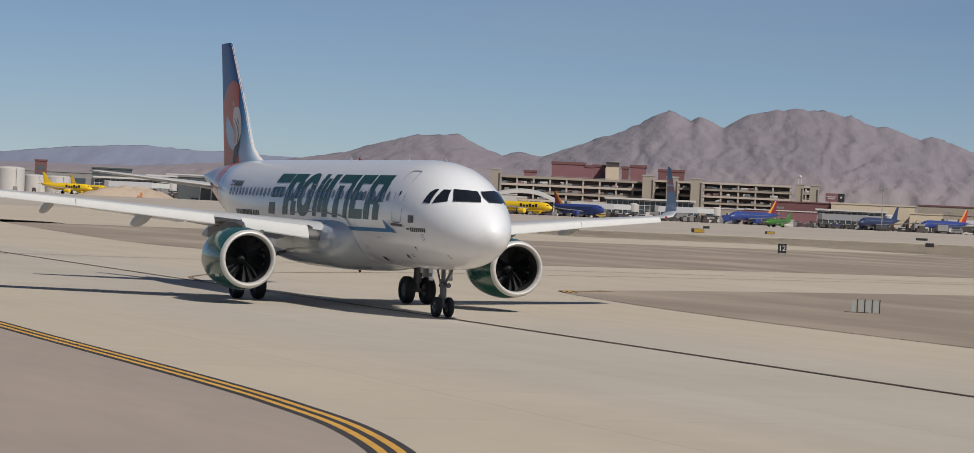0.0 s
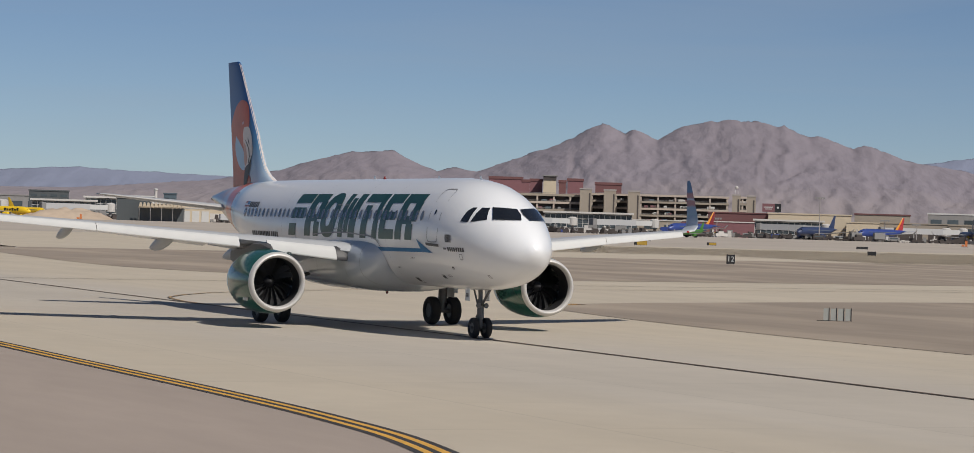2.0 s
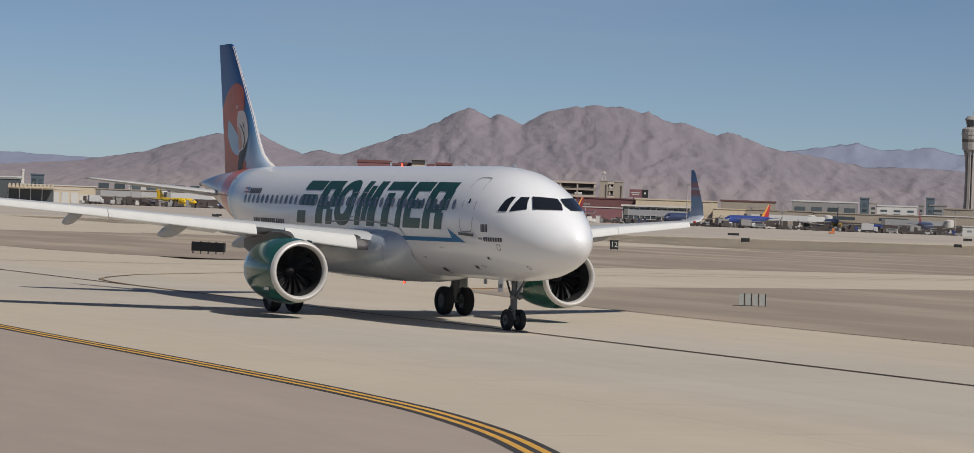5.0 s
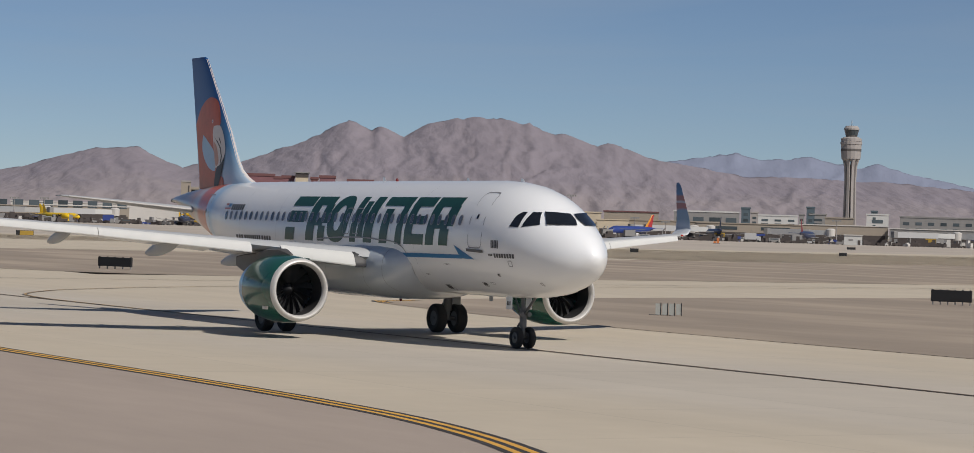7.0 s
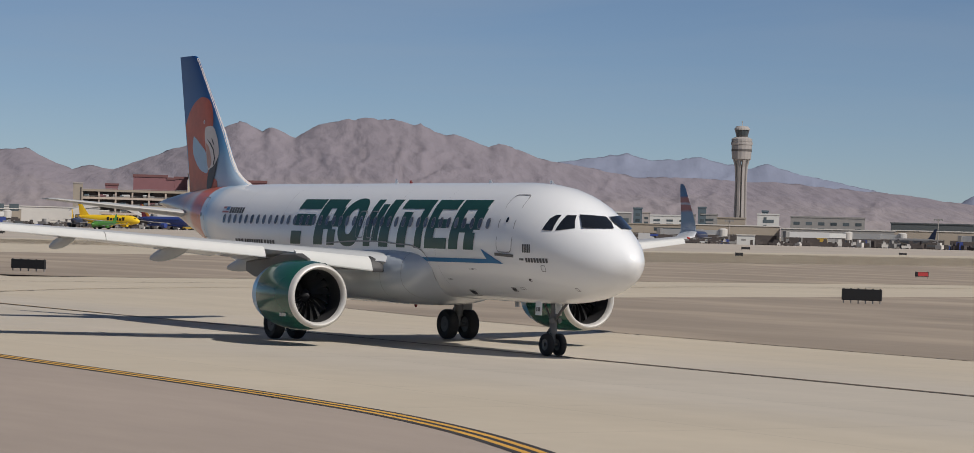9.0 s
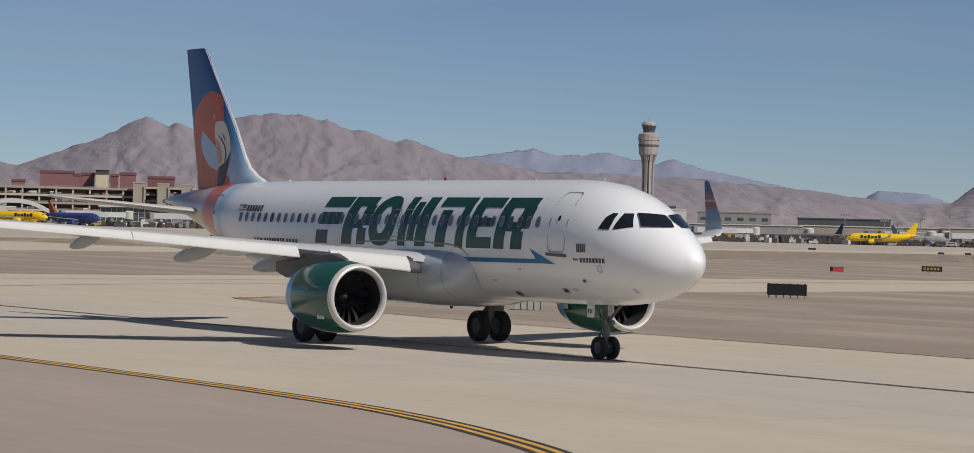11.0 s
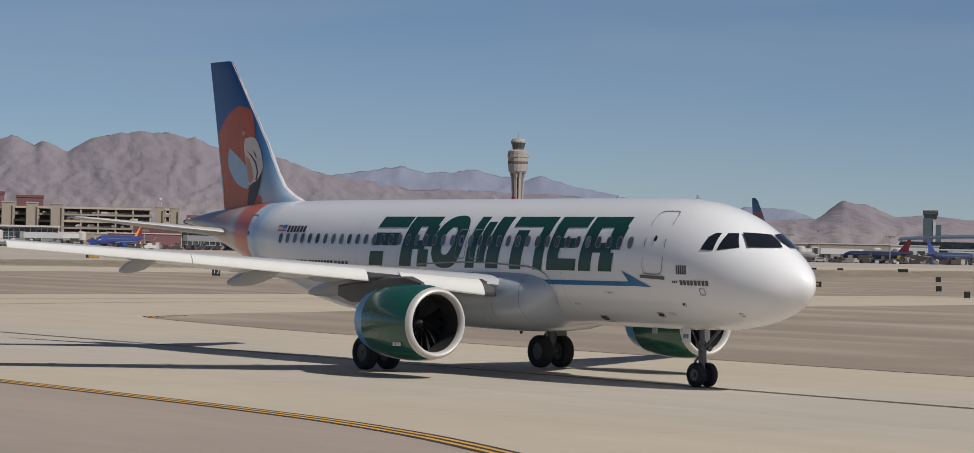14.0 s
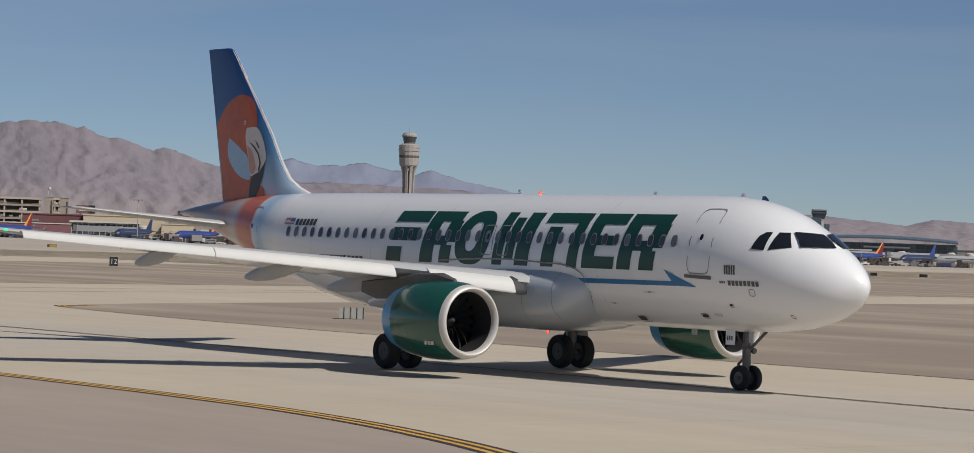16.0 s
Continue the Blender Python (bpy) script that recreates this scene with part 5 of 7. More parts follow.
def jet_bridge(x, y, rot, length=22, swing=20.0):
    e = thing("jet_bridge", x, y, rot + swing, "white boarding bridge on steel legs", "boarding bridge", "boarding bridges")
    flat_parts(e, [("tunnel", (-length, -1.4, 4.2), (0, 1.4, 7.0), "jw"), ("inner_tunnel", (0, -1.2, 4.4), (length * 0.5, 1.2, 6.8), "frame"), ("leg", (-length * 0.7, -1.6, 0), (-length * 0.7 + 0.6, -1.0, 4.2), "shade"), ("leg", (-length * 0.7, 1.0, 0), (-length * 0.7 + 0.6, 1.6, 4.2), "shade"), ("bogie", (-length * 0.7 - 1, -1.8, 0), (-length * 0.7 + 1.6, 1.8, 0.9), "gloom")])
    part("rotunda", spin([(3.6, 2.2), (7.2, 2.3), (7.8, 1.2)], 16, "z", (length * 0.5, 0, 0)), F["roof"], e, smooth=False)
    part("pier", spin([(-1, 0.7), (3.7, 0.7)], 10, "z", (length * 0.5, 0, 0)), F["shade"], e, smooth=False)
    part("cab", box((-length - 2.2, -2.0, 4.0), (-length, 2.0, 7.2), 0.2), F["shade"], e, smooth=False)
    return e


VAN = {}


def van(x, y, rot, paint, kind="van"):
    key = (paint, kind)
    if key in VAN:
        return copy_thing(VAN[key], pose(x, y, lie(x, y), 0, 0, rot))
    if kind == "van":
        e = thing("service_van", x, y, rot, {"jw": "white service van parked on the apron", "jb": "blue service van parked on the apron", "gloom": "dark service van parked on the apron", "signyellow": "yellow service van parked on the apron", "shade": "grey service van parked on the apron"}[paint], "van", "apron vehicles")
        body = bmesh.new()
        box((-2.6, -1.0, 0.45), (2.6, 1.0, 2.2), 0.18, body)
        part("body", body, F[paint], e, smooth=False)
        part("windscreen", box((2.0, -0.85, 1.35), (2.63, 0.85, 1.95)), F["pane"], e, smooth=False)
        part("side_window", box((-1.8, -1.03, 1.4), (1.8, 1.03, 1.9)), F["pane"], e, smooth=False)
        ws = ((-1.6, -0.95), (-1.6, 0.95), (1.6, -0.95), (1.6, 0.95))
        r = 0.42
    elif kind == "truck":
        e = thing("catering_truck", x, y, rot, "box bodied apron service truck", "truck", "apron vehicles")
        part("box_body", box((-3.6, -1.2, 1.1), (1.6, 1.2, 4.0), 0.08), F[paint], e, smooth=False)
        part("cab", box((1.8, -1.1, 0.6), (3.5, 1.1, 2.5), 0.2), F["jw"], e, smooth=False)
        part("windscreen", box((3.2, -0.95, 1.6), (3.54, 0.95, 2.3)), F["pane"], e, smooth=False)
        part("chassis", box((-3.5, -0.8, 0.6), (3.0, 0.8, 1.1)), F["gloom"], e, smooth=False)
        ws = ((-2.4, -1.0), (-2.4, 1.0), (2.4, -1.0), (2.4, 1.0))
        r = 0.5
    else:
        e = thing("baggage_tug", x, y, rot, "small dark baggage tug with a cart", "baggage tug", "apron vehicles")
        part("body", box((0.6, -0.8, 0.3), (3.0, 0.8, 1.1), 0.1), F[paint], e, smooth=False)
        part("canopy", box((0.8, -0.75, 1.9), (2.2, 0.75, 2.0)), F["shade"], e, smooth=False)
        part("post", box((0.8, -0.75, 1.0), (0.9, 0.75, 1.9)), F["shade"], e, smooth=False)
        part("cart", box((-3.2, -0.9, 0.5), (-0.2, 0.9, 1.8), 0.06), F["gloom"], e, smooth=False)
        ws = ((-2.6, -0.8), (-0.8, 0.8), (1.0, -0.7), (2.5, 0.7))
        r = 0.32
    for wx, wy in ws:
        part("wheel", spin([(-0.14, r * 0.4), (-0.14, r), (0.14, r), (0.14, r * 0.4)], 12, "y", (wx, wy, r)), M["rubber"], e, smooth=False)
    VAN[key] = e
    return e


def far_jet(x, y, rot, body, tail, tail2, label, belly=None, scale=1.0, group="parked airliners", caption=None, nose=None):
    """A jet seen from far off; it points along its own x."""
    e = thing("parked_jet" if group else "taxiing_jet", x, y, rot, label, "airplane", group)
    rings = []
    for d, t, b, h in BODY[::2] + BODY[-1:]:
        rings.append([((18 - d) * scale, h * scale * math.cos(a), ((t + b) / 2 + (t - b) / 2 * math.sin(a)) * scale) for a in [2 * math.pi * i / 16 for i in range(16)]])
    fus = part("fuselage", loft(rings), F[body], e)
    if belly:
        part("belly_panel", box((-11 * scale, -1.6 * scale, 1.55 * scale), (13 * scale, 1.6 * scale, 2.5 * scale), 0.3), F[belly], fus)
    f = [[((18 - dd) * scale, yy * scale, z * scale) for dd, yy in ((le, 0), ((le + te) / 2, 0.22), (te, 0), ((le + te) / 2, -0.22))] for z, le, te in ((5.6, 28.6, 34.6), (7.2, 30.4, 34.8), (9.6, 32.4, 35.3), (11.7, 34.2, 35.8))]
    part("tail_fin", loft(f), F[tail], fus)
    if tail2:
        f = [[((18 - dd) * scale, yy * scale, z * scale) for dd, yy in ((le, 0), ((le + te) / 2, 0.27), (te, 0), ((le + te) / 2, -0.27))] for z, le, te in ((5.7, 28.6, 31.6), (8.6, 31.6, 33.2), (11.6, 34.1, 34.7))]
        part("tail_stripe", loft(f), F[tail2], fus)
    for s in (-1, 1):
        part("wing", loft([[((18 - d - q * c) * scale, s * yy * scale, (z + u) * scale) for q, u in ((0, 0), (0.3, 0.09 * c), (1, 0), (0.3, -0.07 * c))] for yy, d, c, z in ((1.4, 12, 6.5, 2.5), (6.4, 14.5, 3.9, 3.0), (16.9, 20.4, 1.5, 4.1), (17.8, 21.6, 0.9, 5.6))]), F["jw" if body in ("jw", "jy") else "shade"], e)
        part("tailplane", loft([[((18 - d - q * c) * scale, s * yy * scale, (z + u) * scale) for q, u in ((0, 0), (0.3, 0.05 * c), (1, 0), (0.3, -0.05 * c))] for yy, d, c, z in ((0.5, 31.6, 3.3, 4.8), (6.2, 34.8, 1.2, 5.2))]), F[body], e)
        part("engine", spin([((18 - 11.4) * scale, 0.9 * scale), ((18 - 11.5) * scale, 1.1 * scale), ((18 - 13.5) * scale, 1.2 * scale), ((18 - 15.2) * scale, 0.8 * scale)], 14, at=(0, s * 5.75 * scale, 1.8 * scale)), F[body], e)
        part("main_wheel", spin([(-0.5, 0.3), (-0.5, 0.58), (0.5, 0.58), (0.5, 0.3)], 12, "y", (0.2 * scale, s * 3.8 * scale, 0.58)), M["rubber"], e)
        part("gear_leg", rod((0.2 * scale, s * 3.8 * scale, 0.5), (0.2 * scale, s * 3.7 * scale, 2.6 * scale), 0.16), M["steel"], e)
    part("nose_wheel", spin([(-0.3, 0.2), (-0.3, 0.4), (0.3, 0.4), (0.3, 0.2)], 12, "y", (12.9 * scale, 0, 0.4)), M["rubber"], e)
    part("gear_leg", rod((12.9 * scale, 0, 0.4), (12.9 * scale, 0, 2.0 * scale), 0.12), M["steel"], e)
    part("cockpit_window", box((15.2 * scale, -1.15 * scale, 4.35 * scale), (16.15 * scale, 1.15 * scale, 4.75 * scale), 0.1), M["glass"], fus)
    if caption:
        for s in (-1, 1):
            bm = bmesh.new()
            for k in range(6):
                a = 10.6 - k * 1.75
                up = 1.5 if k in (0, 2, 5) else 1.05
                box(((a - 1.25) * scale, (s * 1.9 - 0.12) * scale, 3.55 * scale), (a * scale, (s * 1.9 + 0.12) * scale, (3.55 + up) * scale), bm=bm)
            part("caption", bm, F[caption], fus, "row of plain dark bars")
    else:
        for s in (-1, 1):
            part("window_band", box((-9 * scale, s * 1.91 * scale - 0.06, 4.35 * scale), (11.5 * scale, s * 1.91 * scale + 0.06, 4.65 * scale)), M["cabin"], fus)
    return e


def lamp_mast(x, y, rot, h):
    e = thing("floodlight_mast", x, y, rot, "slim grey apron floodlight mast", "light mast", "floodlight masts")
    part("pole", rod((0, 0, -0.5), (0, 0, h), 0.28, 8, 0.14), F["tower"], e)
    part("crossbar", box((-2.2, -0.2, h - 0.3), (2.2, 0.2, h)), F["shade"], e, smooth=False)
    for k in (-1.8, -0.6, 0.6, 1.8):
        part("lamp", box((k - 0.35, -0.5, h - 0.9), (k + 0.35, 0.1, h - 0.3)), F["shade"], e, smooth=False)
    return e


def field_sign(x, y, rot, w, h, face, label, legs=4, words="", text_mat="frame", halves=None, up=0.22, figures=0):
    e = thing("airfield_sign", x, y, rot, label, "sign", "airfield signs")
    part("cabinet", box((-w / 2, 0, up), (w / 2, 0.22, up + h), 0.02), F[face], e, smooth=False)
    if halves:
        part("face", box((-w / 2 + w * 0.22, -0.012, up + 0.06), (w / 2 - 0.05, -0.002, up + h - 0.06)), F[halves], e, smooth=False)
    for k in range(figures):
        a = -w / 2 + w * (0.10 + 0.82 * k / figures)
        part("figure_bar", box((a, -0.012, up + h * 0.28), (a + w * 0.10, -0.002, up + h * 0.74)), F["signyellow"], e, smooth=False)
    for k in range(legs):
        lx = -w / 2 + 0.12 + (w - 0.24) * k / max(1, legs - 1)
        part("leg", box((lx - 0.03, 0.06, -0.02), (lx + 0.03, 0.16, up)), F["shade"], e, smooth=False)
        part("bolt_cap", box((lx - 0.04, 0.05, up + h), (lx + 0.04, 0.17, up + h + 0.05)), F[face], e, smooth=False)
    if words:
        c = bpy.data.curves.new("words", "FONT")
        c.body, c.size, c.align_x, c.align_y, c.extrude = words, h * 0.80, "CENTER", "CENTER", 0.004
        tmp = bpy.data.objects.new("words", c)
        scene.collection.objects.link(tmp)
        me = bpy.data.meshes.new_from_object(tmp.evaluated_get(bpy.context.evaluated_depsgraph_get()))
        bpy.data.objects.remove(tmp)
        me.materials.clear()
        me.materials.append(F[text_mat])
        o = new("lettering", me)
        o.parent = e
        o.matrix_basis = pose(0, -0.02, up + h * 0.5, 90, 0, 0)
    return e


def control_tower(x, y, rot, h):
    """The tall tower: eight sided flared shaft with fins, drum and glazed cab."""
    e = thing("control_tower", x, y, rot, "tall beige concrete airport control tower with glazed cab", "control tower")
    k, q = h / 107.0, h / 107.0 * 0.63
    part("shaft", spin([(-2, 8.5 * q), (56 * k, 6.6 * q), (72 * k, 6.9 * q)], 8, "z"), F["towerdark"], e, "dark recessed tower shaft", smooth=False)
    for i in range(8):
        a = math.pi * 2 * (i + 0.5) / 8
        rings = []
        for z, r0, r1, w in ((-2, 6.5, 10.6, 2.1), (30, 5.6, 9.0, 1.9), (56, 5.2, 8.4, 1.8), (70, 5.6, 9.4, 1.9), (77, 6.0, 12.6, 2.2)):
            u, v = Vector((math.cos(a), math.sin(a), 0)), Vector((-math.sin(a), math.cos(a), 0))
            rings.append([tuple((u * r + v * s * w) * q + Vector((0, 0, z * k))) for r, s in ((r0, -1), (r1, -1), (r1, 1), (r0, 1))])
        part("fin", loft(rings), F["tower"], e, smooth=False)
    part("drum", spin([(75 * k, 9 * q), (77 * k, 13.6 * q), (82 * k, 14.3 * q), (90 * k, 14.8 * q), (90.2 * k, 15.6 * q), (92.5 * k, 15.6 * q), (93 * k, 14 * q)], 16, "z"), F["tower"], e, "beige flared tower drum", smooth=False)
    part("belt", spin([(84 * k, 14.6 * q), (84.2 * k, 14.75 * q), (86.0 * k, 14.85 * q), (86.2 * k, 14.7 * q)], 16, "z", closed=True), F["towerdark"], e, smooth=False)
    part("deck", spin([(93 * k, 15.0 * q), (95.5 * k, 15.0 * q), (97 * k, 10 * q)], 16, "z"), F["tower"], e, smooth=False)
    part("neck", spin([(95 * k, 8 * q), (99 * k, 8.4 * q)], 12, "z"), F["towerdark"], e, smooth=False)
    part("cab", spin([(98.5 * k, 8.6 * q), (103.5 * k, 10.6 * q)], 12, "z"), F["pane"], e, "dark glazed control cab", smooth=False)
    part("cab_roof", spin([(103.5 * k, 11.2 * q), (104.8 * k, 11.2 * q), (107 * k, 8.5 * q), (107.4 * k, 2 * q)], 16, "z"), F["tower"], e, smooth=False)
    part("mast", rod((0, 0, 107 * k), (0, 0, 112 * k), 0.3), F["tower"], e)
    return e


def old_tower(x, y, rot, w, h):
    e = thing("ramp_tower", x, y, rot, "short cream ramp control tower with dark cab", "control tower")
    flat_parts(e, [("shaft", (-w * 0.43, 0, -1), (w * 0.43, w * 0.9, h), "sand"), ("cab", (-w * 0.44, -0.4, h), (w * 0.44, w * 0.95, h + 2.3), "gloom"), ("cab_roof", (-w * 0.52, -1, h + 2.3), (w * 0.52, w, h + 2.9), "shade"), ("band", (-w * 0.47, -0.15, h * 0.55), (w * 0.47, 0.2, h * 0.62), "tower")])
    return e


def tent_roof(x, y, rot, w, h):
    e = thing("membrane_roof_hall", x, y, rot, "white curved membrane roof over a terminal hall", "building")
    rings = []
    for k in range(25):
        f = k / 24
        z = h * (0.62 + 0.34 * math.sin(math.pi * min(1, f * 1.25)) ** 0.8 - 0.35 * max(0, f - 0.6))
        rings.append([(-w / 2 + w * f, 0, z - 1.6), (-w / 2 + w * f, 0, z), (-w / 2 + w * f, 24, z + 1.0), (-w / 2 + w * f, 24, z - 1.0)])
    part("roof", loft(rings), F["roof"], e)
    flat_parts(e, [("wall", (-w / 2 + 2, 3, -1), (w / 2 - 3, 22, h * 0.5), "gloom")])
    for k in range(7):
        cx = -w / 2 + 3 + (w - 8) * k / 6
        part("column", rod((cx, 0.8, -1), (cx, 0.8, h * 0.55), 0.4, 8), F["frame"], e)
    return e


def arched_hall(x, y, rot, w, h):
    e = thing("glass_terminal", x, y, rot, "large dark glass terminal with a low curved roof", "building")
    rings = []
    for k in range(25):
        f = k / 24
        z = h * (0.80 + 0.20 * math.sin(math.pi * (0.12 + 0.76 * f)))
        rings.append([(-w / 2 + w * f, -4, z - 0.9), (-w / 2 + w * f, -4, z), (-w / 2 + w * f, 40, z + 1.5), (-w / 2 + w * f, 40, z)])
    part("roof", loft(rings), F["bluewall"], e, "curved grey roof")
    flat_parts(e, [("wall", (-w / 2 + 1, 0, -1), (w / 2 - 1, 38, h * 0.80), "bluewall"), ("plinth", (-w / 2, -0.5, -1), (w / 2, 0, h * 0.25), "gloom"), ("white_band", (-w * 0.05, -0.9, h * 0.62), (w * 0.22, -0.2, h * 0.68), "frame"), ("white_band", (-w * 0.30, -0.9, h * 0.50), (w * 0.0, -0.2, h * 0.55), "frame")])
    pane = None
    for r in range(3):
        for c in range(16):
            if pane is None:
                pane = part("pane", box((-w / 36, -0.25, 0), (w / 36, -0.05, h * 0.14)), F["pane"], e, smooth=False)
                o = pane
            else:
                o = new("pane", pane.data)
                o.parent = e
            o.location = (-w / 2 + w * (c + 0.5) / 16, 0, h * (0.27 + 0.17 * r))
    return e


def slab_tower(x, y, rot, w, h):
    e = thing("terminal_tower", x, y, rot, "dark blue grey apron tower with flared glass cab", "control tower")
    flat_parts(e, [("shaft", (-w * 0.5, 0, -1), (w * 0.18, w * 0.8, h * 0.86), "bluewall"), ("spine", (w * 0.18, -0.3, -1), (w * 0.36, w * 0.7, h * 0.80), "frame"), ("annex", (w * 0.36, 0.4, -1), (w * 0.75, w * 0.7, h * 0.74), "bluewall")])
    rings = [[(cx * q, cy * q + w * 0.4, z) for cx, cy in ((-1, -0.8), (1, -0.8), (1, 0.8), (-1, 0.8))] for z, q in ((h * 0.84, w * 0.40), (h * 0.92, w * 0.48), (h * 0.94, w * 0.54), (h, w * 0.50))]
    part("cab", loft(rings), F["pane"], e, smooth=False)
    part("cab_roof", box((-w * 0.53, -w * 0.05, h * 0.99), (w * 0.53, w * 0.86, h * 1.015)), F["shade"], e, smooth=False)
    return e


def tank(x, y, rot, w, h):
    e = thing("fuel_tank", x, y, rot, "large white steel storage tank", "tank", "storage tanks")
    part("shell", spin([(-1, w / 2), (h * 0.92, w / 2), (h * 0.97, w * 0.44), (h, w * 0.2), (h, 0.1)], 32, "z"), F["roof"], e)
    part("ladder", box((w * 0.2, -w * 0.5, 0), (w * 0.2 + 0.8, -w * 0.46, h * 0.95)), F["frame"], e, smooth=False)
    return e


def mound(x, y, rot, w, h):
    e = tagged(new("soil_mound"), "long heap of bare sandy soil", "soil heap")
    bm = bmesh.new()
    grid = []
    for i in range(41):
        col = []
        for j in range(13):
            u, v = i / 40 * 2 - 1, j / 12 * 2 - 1
            z = h * max(0, (1 - abs(u) ** 2.5)) * max(0, 1 - v * v) * (0.85 + 0.35 * noise.noise(Vector((u * 5, v * 3, 2))))
            col.append(bm.verts.new((u * w * 0.62, v * 12 + 12, z - 0.15)))
        grid.append(col)
    for a, b in zip(grid, grid[1:]):
        for j in range(12):
            bm.faces.new((a[j], b[j], b[j + 1], a[j + 1]))
    part("soil", bm, F["soil"], e)
    e.matrix_basis = pose(x, y, lie(x, y), 0, 0, rot)
    return e


def billboard(x, y, rot, w, h):
    e = thing("billboard", x, y, rot, "dull pink and black advertising board on posts", "billboard")
    flat_parts(e, [("board", (-w / 2, 0, h - 4.6), (w * 0.16, 0.5, h), "mauve"), ("dark_panel", (w * 0.16, 0, h - 4.6), (w / 2, 0.5, h), "signblack"), ("post", (-w * 0.3, 0.5, -1), (-w * 0.3 + 0.6, 1.0, h - 1), "shade"), ("post", (w * 0.3, 0.5, -1), (w * 0.3 + 0.6, 1.0, h - 1), "shade"), ("caption_bar", (-w * 0.42, -0.1, h - 2.2), (w * 0.06, 0, h - 1.7), "frame"), ("caption_bar", (-w * 0.36, -0.1, h - 3.2), (0, 0, h - 2.8), "frame"), ("emblem", (w * 0.28, -0.1, h - 2.6), (w * 0.38, 0, h - 1.6), "frame")])
    return e


def kiosk(x, y, rot):
    e = thing("apron_shelter", x, y, rot, "small pale apron shelter", "shelter")
    flat_parts(e, [("wall", (-4, 0, 0), (4, 5, 4.2), "frame"), ("roof", (-4.3, -0.4, 4.2), (4.3, 5.3, 4.6), "roof"), ("door", (2.0, -0.1, 0), (3.2, 0.1, 2.2), "gloom"), ("vent", (-2, -0.1, 1.8), (0, 0.1, 2.6), "shade")])
    return e


def barricade(x, y, rot):
    e = thing("barricade", x, y, rot, "orange plastic construction barricade", "barricade", "barricades")
    flat_parts(e, [("body", (-1.2, -0.4, 0), (-0.2, 0.4, 0.9), "orangeplastic"), ("body", (-0.1, -0.4, 0), (0.7, 0.4, 2.1), "orangeplastic"), ("foot", (-1.5, -0.5, 0), (1.0, 0.5, 0.25), "shade")])
    return e


def marker_boards(x, y, rot):
    e = thing("marker_board", x, y, rot, "four pale upright boards on thin dark posts", "marker board")
    for k in range(4):
        part("board", box((-0.62 + 0.36 * k, 0.02, 0.03), (-0.62 + 0.36 * k + 0.26, 0.04, 0.62)), F["panelpale"], e, smooth=False)
        part("post", box((-0.66 + 0.36 * k + 0.30, 0, 0), (-0.66 + 0.36 * k + 0.34, 0.06, 0.66)), F["signblack"], e, smooth=False)
    part("foot", box((-0.95, 0, 0.0), (0.20, 0.06, 0.03)), F["signblack"], e, smooth=False)
    return e


marker_boards(-18.5, 29.3, 62)


def suburb():
    """Low houses and dusty trees at the foot of the mountains, too small to tell apart."""
    rng = random.Random(11)
    pale, dark, trees = bmesh.new(), bmesh.new(), bmesh.new()
    for k in range(900):
        b, r = rng.uniform(38, 80), rng.uniform(2150, 3050)
        x, y = 99 - math.sin(radians(b)) * r, -47 + math.cos(radians(b)) * r
        z = 3.0 + max(0, r - 2800) * 0.035
        w, h, d = rng.uniform(6, 22), rng.uniform(3.5, 8), rng.uniform(8, 14)
        what = rng.random()
        bm = pale if what < 0.42 else dark if what < 0.62 else trees
        n = len(bm.verts)
        if bm is trees:
            bmesh.ops.create_icosphere(bm, subdivisions=1, radius=1, matrix=pose(x, y, z + h * 0.35, rng.uniform(0, 40), 0, rng.uniform(0, 90)) @ Matrix.Diagonal((w * 0.35, w * 0.3, h * 0.55, 1)))
            bm.verts.ensure_lookup_table()
            for v in bm.verts[n:]:
                v.co += Vector((rng.uniform(-1, 1), rng.uniform(-1, 1), rng.uniform(-0.8, 0.8))) * 0.9
        else:
            bmesh.ops.create_cube(bm, size=1, matrix=pose(x, y, z + h / 2 - 2, 0, 0, b + rng.choice((0, 8, -12))) @ Matrix.Diagonal((w, d, h + 4, 1)))
    for name, bm, m, label in (("distant_houses", pale, "roof", "scattered pale low houses before the mountains"), ("distant_sheds", dark, "beige", "scattered tan low sheds before the mountains"), ("distant_trees", trees, "bush", "dusty dark trees before the mountains")):
        tagged(obj(name, bm, F[m]), label, "distant town" if m != "bush" else "trees", kind="stuff")


suburb()


